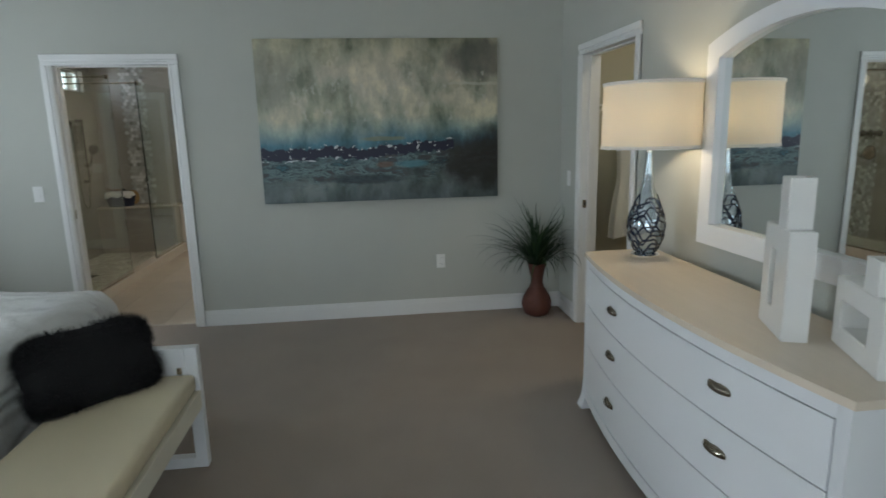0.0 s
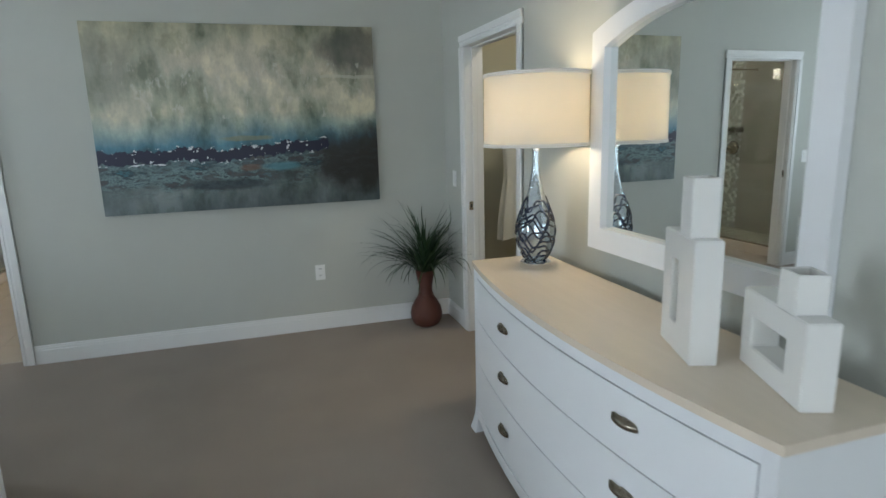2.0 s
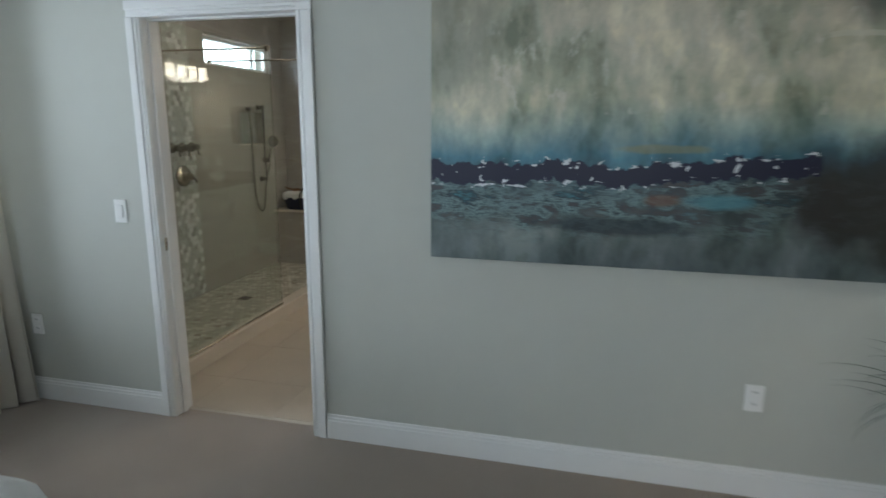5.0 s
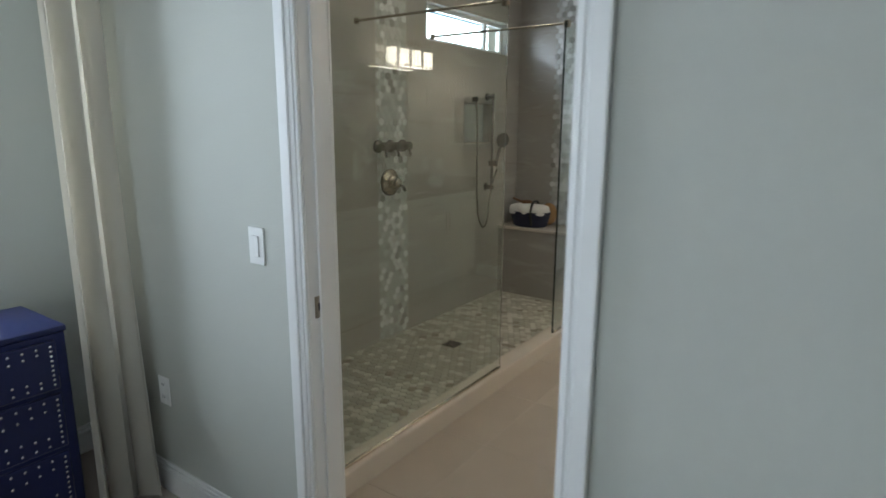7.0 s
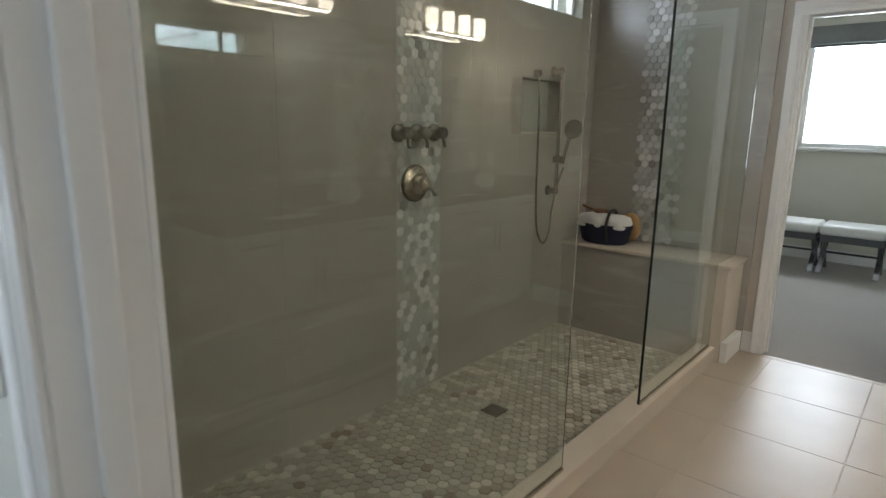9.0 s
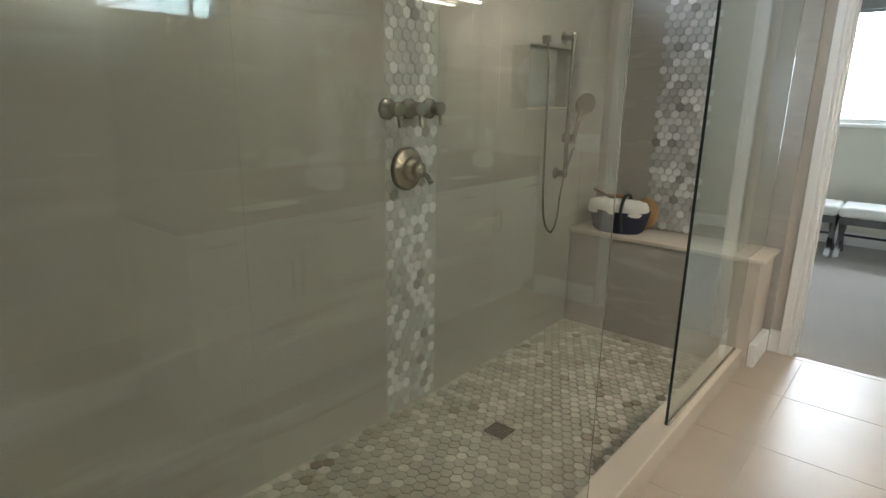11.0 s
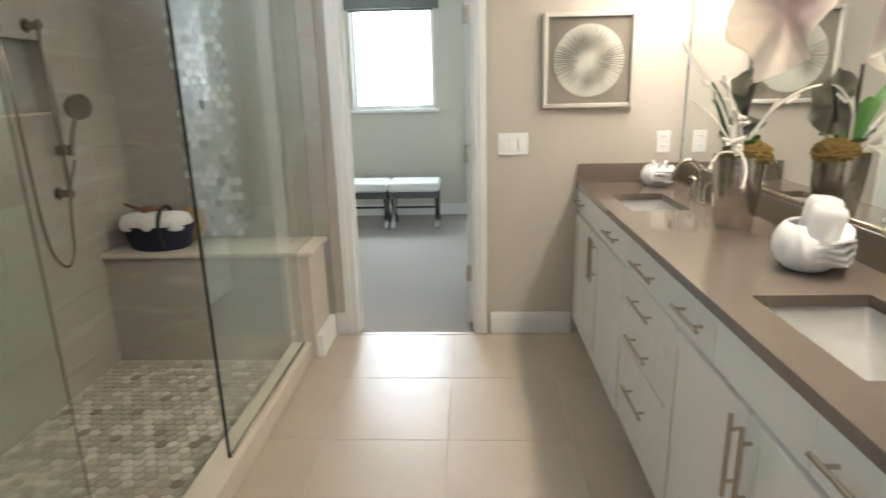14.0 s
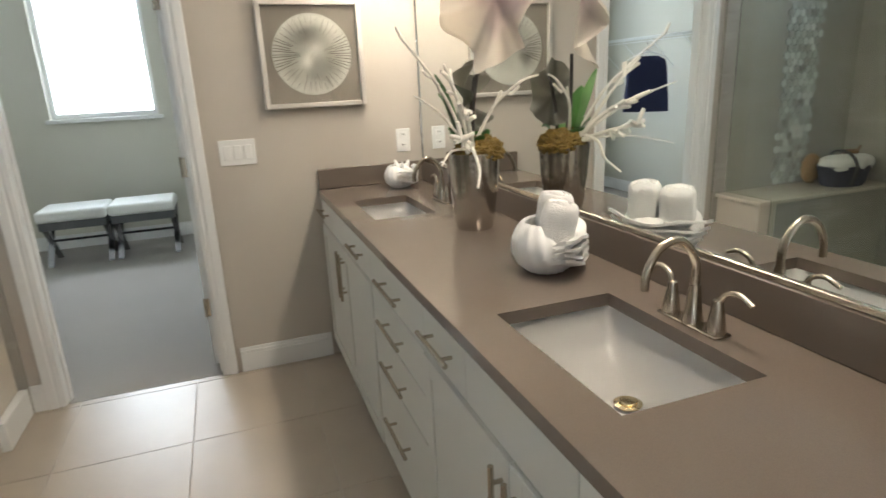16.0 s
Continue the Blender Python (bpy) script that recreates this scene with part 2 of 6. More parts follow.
# This wall stays out of view; its wide opening is added for daylight.
wall("wall_south", "x", -2.6, -0.14, -3.89, 1.91, 0, H, [(-1.95, 0.75, 0.02, 2.3)], M_WALL, "unseen grey-green wall with an opening added for daylight")
structure("floor_bedroom", box(-3.55, 1.77, -2.6, 5.43, -0.1, 0), M_CARPET, "taupe cut-pile carpet with faint footprints", "carpet")
structure("ceiling_bedroom", box(-3.89, 1.91, -2.74, 5.40, H, H + 0.1), M_CEIL, "white textured ceiling", "ceiling")
# closet
wall("wall_closet_north", "x", 5.53, 0.06, 1.83, 4.0, 0, H, [], mat("closet_paint", (0.52, 0.51, 0.42), 0.75, vary=0.02, bump=0.0006, bscale=160), "painted closet wall")
wall("wall_closet_west", "y", 1.83, 0.07, 3.2, 5.53, 0, H, [(3.99, 4.88, 0, 2.045)], bpy.data.materials["closet_paint"], "painted closet wall")
wall("wall_closet_east", "y", 4.0, 0.06, 3.14, 5.59, 0, H, [], bpy.data.materials["closet_paint"], "painted closet wall")
wall("wall_closet_south", "x", 3.2, -0.06, 1.83, 4.0, 0, H, [], bpy.data.materials["closet_paint"], "painted closet wall")
structure("floor_closet", box(1.77, 4.0, 3.2, 5.53, -0.1, 0), M_CARPET, "taupe closet carpet", "carpet")
structure("ceiling_closet", box(1.83, 4.06, 3.14, 5.59, H, H + 0.1), M_CEIL, "white closet ceiling", "ceiling")
# bathroom and shower
wall("wall_mirror", "y", -0.3, 0.1, 5.40, 9.15, 0, H, [], M_BATHWALL, "greige painted wall behind the vanity")
wall("wall_bath_north", "x", 9.15, 0.06, -2.26, -0.2, 0, H, [(-2.145, -1.42, 0, 2.035)], M_BATHWALL, "greige painted wall with a doorway")
wall("wall_shower_end", "x", 9.13, 0.08, -3.52, -2.26, 0, H, [], M_SHTILE, "grey tiled shower end wall")
wall("wall_shower_back", "y", -3.4062, -0.1288, 5.40, 9.21, -0.1, 1.9, [(8.21, 8.66, 1.34, 1.675)], mat("wall_grout", (0.40, 0.385, 0.35), 0.9, vary=0.05, scale=9, bump=0.001, bscale=300), "grey tiled long shower wall with a niche")
wall("wall_shower_back_upper", "y", -3.4062, -0.1288, 5.40, 9.21, 1.9, H, [(7.72, 8.89, 2.085, 2.345)], bpy.data.materials["wall_grout"], "grey tiled shower wall with a high window")
structure("floor_bath", box(-2.44, -0.3, 5.43, 9.165, -0.1, -0.0025), M_GROUT, "large beige floor tiles", "tile floor")
structure("floor_shower", box(-3.415, -2.44, 5.46, 9.13, -0.1, -0.008), M_GROUT, "pebble mosaic shower floor", "tile floor")
structure("ceiling_bath", box(-3.535, -0.2, 5.40, 9.21, H, H + 0.1), M_CEIL, "white bathroom ceiling", "ceiling")
structure("shower_curb", box(-2.44, -2.322, 5.46, 8.80, -0.006, 0.1, 0.006, 2), mat("cream_curb_stone", (0.62, 0.56, 0.48), 0.25, vary=0.05), "cream stone shower curb", "curb")
# dressing room
wall("wall_dressing_north", "x", 12.57, 0.14, -3.9, -0.6, 0, H, [(-2.735, -1.83, 1.2, 2.3)], M_DRESSWALL, "pale green wall with a window")
wall("wall_dressing_west", "y", -3.8, -0.1, 9.21, 12.57, 0, H, [], M_DRESSWALL, "pale green dressing room wall")
wall("wall_dressing_east", "y", -0.7, 0.1, 9.21, 12.57, 0, H, [], M_DRESSWALL, "pale green dressing room wall")
wall("wall_dressing_south", "x", 9.21, 0.06, -3.8, -0.7, 0, H, [(-2.145, -1.42, 0, 2.035)], M_DRESSWALL, "pale green wall around the doorway")
structure("floor_dressing", box(-3.8, -0.7, 9.165, 12.57, -0.1, 0), M_CARPET2, "grey carpet", "carpet")
structure("ceiling_dressing", box(-3.9, -0.6, 9.21, 12.71, H, H + 0.1), M_CEIL, "white ceiling", "ceiling")
structure("ground", box(-60, 60, -60, 60, -0.4, -0.3), mat("lawn", (0.09, 0.13, 0.05), 0.95, vary=0.2, scale=3, bump=0.01, bscale=80), "lawn outside", "ground")


# ---- trim ----
def casing(name, axis, face, out, a0, a1, top, w=0.075, d=0.02):
    """Door casing on one face: two uprights and a head, each stepped."""
    bm = bmesh.new()
    s = 1 if out > 0 else -1

    def put(p, q, lo, hi, dd):
        t0, t1 = sorted((face, face + s * dd))
        bx(bm, p, q, t0, t1, lo, hi, 0.003) if axis == "x" else bx(bm, t0, t1, p, q, lo, hi, 0.003)
    for p, q, p2, q2 in ((a0 - w, a0, a0 - w, a0 - w * 0.45), (a1, a1 + w, a1 + w * 0.45, a1 + w)):
        put(p, q, 0, top, d * 0.6)
        put(p2, q2, 0, top, d)
        r2 = p + w * 0.72 if p2 == p else p + w * 0.16
        put(r2, r2 + w * 0.12, 0, top, d * 0.8)
    put(a0 - w, a1 + w, top, top + w, d * 0.6)
    put(a0 - w, a1 + w, top + w * 0.45, top + w, d)
    put(a0, a1, top + w * 0.16, top + w * 0.28, d * 0.8)
    return structure(name, bm, M_TRIM, "white painted door casing", "door casing", 40)


def jamb(name, axis, f0, f1, a0, a1, top, t=0.015, stop=True):
    bm = bmesh.new()

    def put(p, q, c0, c1, lo, hi):
        bx(bm, p, q, c0, c1, lo, hi, 0.002) if axis == "x" else bx(bm, c0, c1, p, q, lo, hi, 0.002)
    put(a0 - t, a0, f0, f1, 0, top)
    put(a1, a1 + t, f0, f1, 0, top)
    put(a0 - t, a1 + t, f0, f1, top, top + t)
    if stop:
        m = (f0 + f1) / 2
        put(a0, a0 + 0.011, m - 0.018, m + 0.018, 0, top)
        put(a1 - 0.011, a1, m - 0.018, m + 0.018, 0, top)
        put(a0 + 0.011, a1 - 0.011, m - 0.018, m + 0.018, top - 0.011, top)
    return structure(name, bm, M_TRIM, "white painted door jamb", "door frame", 40)


def baseboard(name, runs):
    """Stepped baseboard along runs (axis, face, out, from, to)."""
    bm = bmesh.new()
    for axis, face, out, a, b in runs:
        for lo, hi, d in ((0, 0.098, 0.014), (0.098, 0.114, 0.011), (0.114, 0.13, 0.007)):
            t0, t1 = sorted((face, face + out * d))
            bx(bm, a, b, t0, t1, lo, hi, 0.0015) if axis == "x" else bx(bm, t0, t1, a, b, lo, hi, 0.0015)
    return structure(name, bm, M_TRIM, "white stepped baseboard", "baseboard", 40)


casing("trim_bath_door_bedroom_side", "x", 5.345, -1, -2.06, -1.255, 2.04)
casing("trim_bath_door_bath_side", "x", 5.46, 1, -2.06, -1.255, 2.04)
jamb("trim_bath_door_jamb", "x", 5.345, 5.46, -2.06, -1.255, 2.04)
casing("trim_closet_door", "y", 1.77, -1, 4.005, 4.865, 2.03)
jamb("trim_closet_door_jamb", "y", 1.77, 1.90, 4.005, 4.865, 2.03)
casing("trim_dressing_door", "x", 9.15, -1, -2.13, -1.435, 2.02)
jamb("trim_dressing_door_jamb", "x", 9.15, 9.27, -2.13, -1.435, 2.02)
baseboard("baseboard_bedroom", [("x", 5.345, -1, -3.55, -2.137), ("x", 5.345, -1, -1.178, 1.77), ("y", 1.77, -1, 4.942, 5.33), ("y", 1.77, -1, -2.6, 3.928), ("y", -3.55, 1, -2.6, 5.33)])
baseboard("baseboard_bath", [("x", 9.15, -1, -1.338, -0.87), ("y", -0.3, -1, 5.46, 6.51), ("x", 9.15, -1, -2.262, -2.207)])
baseboard("baseboard_closet", [("x", 5.53, -1, 1.90, 4.0), ("y", 4.0, -1, 3.2, 5.51)])
baseboard("baseboard_dressing", [("x", 12.57, -1, -3.8, -0.7), ("y", -3.8, 1, 9.27, 12.55), ("y", -0.7, -1, 9.27, 12.55)])


# ---- bedroom things ----
def plate(at, normal, kind, label):
    """A wall plate with a rocker switch or a double socket. normal: 'y-' or 'x-'."""
    sw = thing("light_switch" if kind != "socket" else "power_outlet", at, label, "switch" if kind != "socket" else "outlet")
    x, y, z = at

    def flat(name, w, h, d0, d1, dz=0.0, du=0.0, m=M_PLATE, bevel=0.0015):
        if normal == "y-":
            b = box(x + du - w / 2, x + du + w / 2, y - d1, y - d0, z + dz - h / 2, z + dz + h / 2, bevel)
        else:
            b = box(x - d1, x - d0, y + du - w / 2, y + du + w / 2, z + dz - h / 2, z + dz + h / 2, bevel)
        return part(name, b, m, sw)
    if kind == "socket":
        flat("cover_plate", 0.072, 0.116, 0, 0.006)
        for dz in (-0.026, 0.026):
            flat("receptacle", 0.032, 0.03, 0.006, 0.009, dz)
            for du in (-0.006, 0.006):
                # Black plate on the face, painting the dark inside of a socket slot.
                flat("slot", 0.003, 0.009, 0.009, 0.0095, dz + 0.003, du, M_BLACK, 0)
    else:
        n = int(kind)
        flat("cover_plate", 0.072 + 0.046 * (n - 1), 0.118, 0, 0.006)
        for k in range(n):
            flat("rocker", 0.032, 0.066, 0.006, 0.011, 0, 0.046 * (k - (n - 1) / 2))
    return sw


plate((-2.285, 5.345, 1.112), "y-", "1", "white rocker light switch beside the bathroom doorway")
plate((0.748, 5.345, 0.448), "y-", "socket", "white double wall outlet below the painting")
plate((-2.92, 5.345, 0.45), "y-", "socket", "white double wall outlet near the curtain")
plate((1.77, 1.885, 1.41), "x-", "1", "white dimmer switch on the wall beside the mirror")
plate((1.77, 5.13, 1.12), "x-", "1", "white light switch beside the closet doorway")


def strike(at, axis):
    s = thing("strike_plate", at, "dark metal strike plate set in a white door jamb", "strike plate")
    x, y, z = at
    part("plate", box(x, x + 0.003, y - 0.019, y + 0.019, z - 0.034, z + 0.034, 0.001) if axis == "x" else box(x - 0.014, x + 0.014, y - 0.003, y, z - 0.03, z + 0.03, 0.001), M_NICKEL, s)
    # The latch hole's dark inside is a black plate on the strike.
    part("latch_hole", box(x + 0.003, x + 0.0036, y - 0.006, y + 0.006, z - 0.012, z + 0.012) if axis == "x" else box(x - 0.006, x + 0.006, y - 0.0036, y - 0.003, z - 0.012, z + 0.012), M_BLACK, s)


strike((-2.06, 5.385, 0.945), "x")
strike((1.80, 4.865, 0.945), "y")


def painting():
    """A wide abstract seascape on stretched canvas."""
    x0, x1, z0, z1, y0, y1 = -0.632, 1.228, 0.978, 2.214, 5.305, 5.345
    p = thing("abstract_painting", (x0, y1, z0), "large unframed abstract seascape canvas in grey, teal and navy", "painting")
    m = bpy.data.materials.new("abstract_paint")
    m.use_nodes = True
    n, link = m.node_tree.nodes, m.node_tree.links.new
    b = n["Principled BSDF"]
    b.inputs["Roughness"].default_value = 0.45
    co = n.new("ShaderNodeTexCoord")
    sep = n.new("ShaderNodeSeparateXYZ")
    link(co.outputs["Object"], sep.inputs[0])

    def math_(op, a, c=None, d=None):
        k = n.new("ShaderNodeMath")
        k.operation = op
        for i, v in enumerate((a, c, d)):
            if v is None:
                continue
            if isinstance(v, (int, float)):
                k.inputs[i].default_value = v
            else:
                link(v, k.inputs[i])
        return k.outputs[0]

    def noise_(scale, stretch, detail=6, rough=0.6):
        mp = n.new("ShaderNodeMapping")
        mp.inputs["Scale"].default_value = stretch
        link(co.outputs["Object"], mp.inputs[0])
        k = n.new("ShaderNodeTexNoise")
        k.inputs["Scale"].default_value, k.inputs["Detail"].default_value, k.inputs["Roughness"].default_value = scale, detail, rough
        link(mp.outputs[0], k.inputs[0])
        return k.outputs[0]

    def ramp(fac, stops, mode="LINEAR"):
        k = n.new("ShaderNodeValToRGB")
        k.color_ramp.interpolation = mode
        e = k.color_ramp.elements
        while len(e) < len(stops):
            e.new(0.5)
        for s, (pos, c) in zip(e, stops):
            s.position, s.color = pos, (*c, 1)
        link(fac, k.inputs[0])
        return k.outputs[0]

    def mix(fac, a, c):
        k = n.new("ShaderNodeMix")
        k.data_type = "RGBA"
        link(fac, k.inputs[0])
        for sock, v in ((k.inputs[6], a), (k.inputs[7], c)):
            if isinstance(v, tuple):
                sock.default_value = (*v, 1)
            else:
                link(v, sock)
        return k.outputs[2]
    u = math_("DIVIDE", sep.outputs[0], x1 - x0)
    v = math_("DIVIDE", sep.outputs[2], z1 - z0)
    big = noise_(2.6, (1, 1, 0.8))
    streak = noise_(3.0, (1.3, 1, 0.6), 5, 0.6)
    fine_ = noise_(20, (0.5, 1, 1.6))
    vv = math_("ADD", v, math_("MULTIPLY", math_("SUBTRACT", big, 0.5), 0.16))
    vv = math_("ADD", vv, math_("MULTIPLY", math_("SUBTRACT", streak, 0.5), 0.10))
    vv = math_("SUBTRACT", vv, math_("MULTIPLY", u, 0.03))
    base = ramp(vv, [(0.0, (0.10, 0.125, 0.14)), (0.12, (0.15, 0.18, 0.19)), (0.20, (0.075, 0.10, 0.115)), (0.30, (0.04, 0.085, 0.12)), (0.36, (0.06, 0.17, 0.24)),
                     (0.44, (0.25, 0.32, 0.31)), (0.52, (0.42, 0.41, 0.33)), (0.75, (0.45, 0.42, 0.355)), (1.0, (0.29, 0.28, 0.21))])
    tone = ramp(math_("ADD", math_("MULTIPLY", streak, 0.6), math_("MULTIPLY", noise_(7, (1.3, 1, 0.7), 7, 0.66), 0.4)), [(0.38, (0.50, 0.55, 0.50)), (0.46, (0.92, 0.95, 0.90)), (0.52, (1.16, 1.13, 1.06)), (0.60, (1.55, 1.5, 1.4))])
    def times(a, c):
        k = n.new("ShaderNodeMix")
        k.data_type, k.blend_type = "RGBA", "MULTIPLY"
        k.inputs[0].default_value = 1.0
        link(a, k.inputs[6])
        link(c, k.inputs[7])
        return k.outputs[2]
    col = times(base, tone)
    # broad palette-knife patches with firm edges
    col = times(col, ramp(noise_(2.3, (1.7, 1, 0.8), 4, 0.55), [(0.40, (0.80, 0.83, 0.78)), (0.445, (0.97, 0.98, 0.96)), (0.55, (1.0, 1.0, 1.0)), (0.585, (1.10, 1.09, 1.06))]))
    col = times(col, ramp(noise_(4.6, (1.3, 1, 0.9), 5, 0.6), [(0.36, (0.78, 0.80, 0.76)), (0.43, (1.0, 1.0, 1.0)), (0.60, (1.0, 1.0, 1.0)), (0.66, (1.15, 1.13, 1.08))]))
    low = ramp(vv, [(0.08, (0, 0, 0)), (0.15, (1, 1, 1)), (0.27, (1, 1, 1)), (0.31, (0, 0, 0))])
    patch = ramp(noise_(6.5, (0.7, 1, 1.6), 8, 0.66), [(0.36, (0, 0, 0)), (0.56, (1, 1, 1))])
    col = mix(math_("MULTIPLY", low, patch), col, ramp(noise_(9, (0.6, 1, 1.7), 9, 0.72), [(0.33, (0.07, 0.22, 0.26)), (0.42, (0.02, 0.03, 0.04)), (0.49, (0.19, 0.28, 0.28)), (0.54, (0.05, 0.065, 0.075)), (0.60, (0.085, 0.075, 0.07)), (0.63, (0.06, 0.085, 0.10)), (0.70, (0.12, 0.23, 0.26))]))
    # dark masses at the right
    def blob(cu, cv, ru, rv):
        du = math_("DIVIDE", math_("SUBTRACT", u, cu), ru)
        dv = math_("DIVIDE", math_("SUBTRACT", v, cv), rv)
        d = math_("SQRT", math_("ADD", math_("MULTIPLY", du, du), math_("MULTIPLY", dv, dv)))
        d = math_("ADD", d, math_("MULTIPLY", math_("SUBTRACT", noise_(6, (1, 1, 0.7)), 0.5), 1.2))
        return ramp(d, [(0.55, (1, 1, 1)), (1.0, (0, 0, 0))])
    col = mix(math_("MULTIPLY", blob(0.92, 0.87, 0.17, 0.15), 0.75), col, (0.095, 0.095, 0.085))
    col = mix(math_("MULTIPLY", blob(0.95, 0.26, 0.32, 0.22), 0.9), col, (0.03, 0.027, 0.024))
    col = mix(math_("MULTIPLY", blob(0.5, 0.392, 0.11, 0.016), 0.45), col, (0.30, 0.24, 0.07))
    col = mix(math_("MULTIPLY", blob(0.05, 0.74, 0.13, 0.24), 0.5), col, (0.17, 0.175, 0.14))
    col = mix(math_("MULTIPLY", blob(0.42, 0.14, 0.20, 0.035), 0.8), col, (0.03, 0.045, 0.05))
    col = mix(math_("MULTIPLY", blob(0.52, 0.23, 0.045, 0.022), 0.5), col, (0.22, 0.08, 0.03))
    col = mix(math_("MULTIPLY", blob(0.62, 0.23, 0.09, 0.03), 0.6), col, (0.10, 0.30, 0.36))
    # pale scraped strokes in the sky
    sky_zone = math_("MULTIPLY", math_("GREATER_THAN", v, 0.50), math_("LESS_THAN", v, 0.80))
    scrape = ramp(noise_(13, (1.6, 1, 0.8), 4, 0.6), [(0.58, (0, 0, 0)), (0.68, (0.6, 0.6, 0.6))])
    col = mix(math_("MULTIPLY", sky_zone, scrape), col, (0.60, 0.57, 0.49))
    line_ = math_("MULTIPLY", math_("LESS_THAN", math_("ABSOLUTE", math_("SUBTRACT", v, math_("ADD", 0.725, math_("MULTIPLY", math_("SUBTRACT", big, 0.5), 0.06)))), 0.008), math_("GREATER_THAN", u, 0.79))
    col = mix(math_("MULTIPLY", line_, 0.55), col, (0.58, 0.56, 0.46))
    # navy shoreline with a ragged edge
    edge = math_("ADD", math_("MULTIPLY", math_("SUBTRACT", noise_(22, (1, 1, 0.35), 4), 0.5), 0.075), math_("MULTIPLY", math_("SUBTRACT", noise_(3, (1, 1, 0.0), 2), 0.5), 0.07))
    mid = math_("ADD", math_("ADD", 0.30, math_("MULTIPLY", math_("POWER", u, 3.0), 0.10)), edge)
    dist = math_("ABSOLUTE", math_("SUBTRACT", v, mid))
    band = math_("MULTIPLY", math_("LESS_THAN", dist, 0.031), math_("LESS_THAN", math_("ADD", u, math_("MULTIPLY", edge, 1.5)), 0.80))
    col = mix(band, col, (0.012, 0.014, 0.04))
    speck = math_("GREATER_THAN", noise_(26, (0.9, 1, 0.8), 2), 0.645)
    rim = math_("MULTIPLY", math_("GREATER_THAN", dist, 0.024), math_("LESS_THAN", dist, 0.042))
    white = math_("MULTIPLY", math_("MULTIPLY", math_("LESS_THAN", dist, 0.042), math_("MAXIMUM", speck, math_("MULTIPLY", rim, math_("GREATER_THAN", noise_(26, (0.45, 1, 1.8), 2), 0.60)))), math_("LESS_THAN", u, 0.8))
    col = mix(white, col, (0.62, 0.64, 0.66))
    link(col, b.inputs["Base Color"])
    bp = n.new("ShaderNodeBump")
    bp.inputs["Distance"].default_value, bp.inputs["Strength"].default_value = 0.004, 0.6
    link(fine_, bp.inputs["Height"])
    link(bp.outputs[0], b.inputs["Normal"])
    part("canvas", box(x0, x1, y0, y1 - 0.004, z0, z1, 0.004, 2), m, p)
    part("stretcher_bar", box(x0 + 0.03, x1 - 0.03, y1 - 0.004, y1, z0 + 0.03, z1 - 0.03), mat("raw_pine", (0.42, 0.31, 0.2), 0.7), p)


painting()


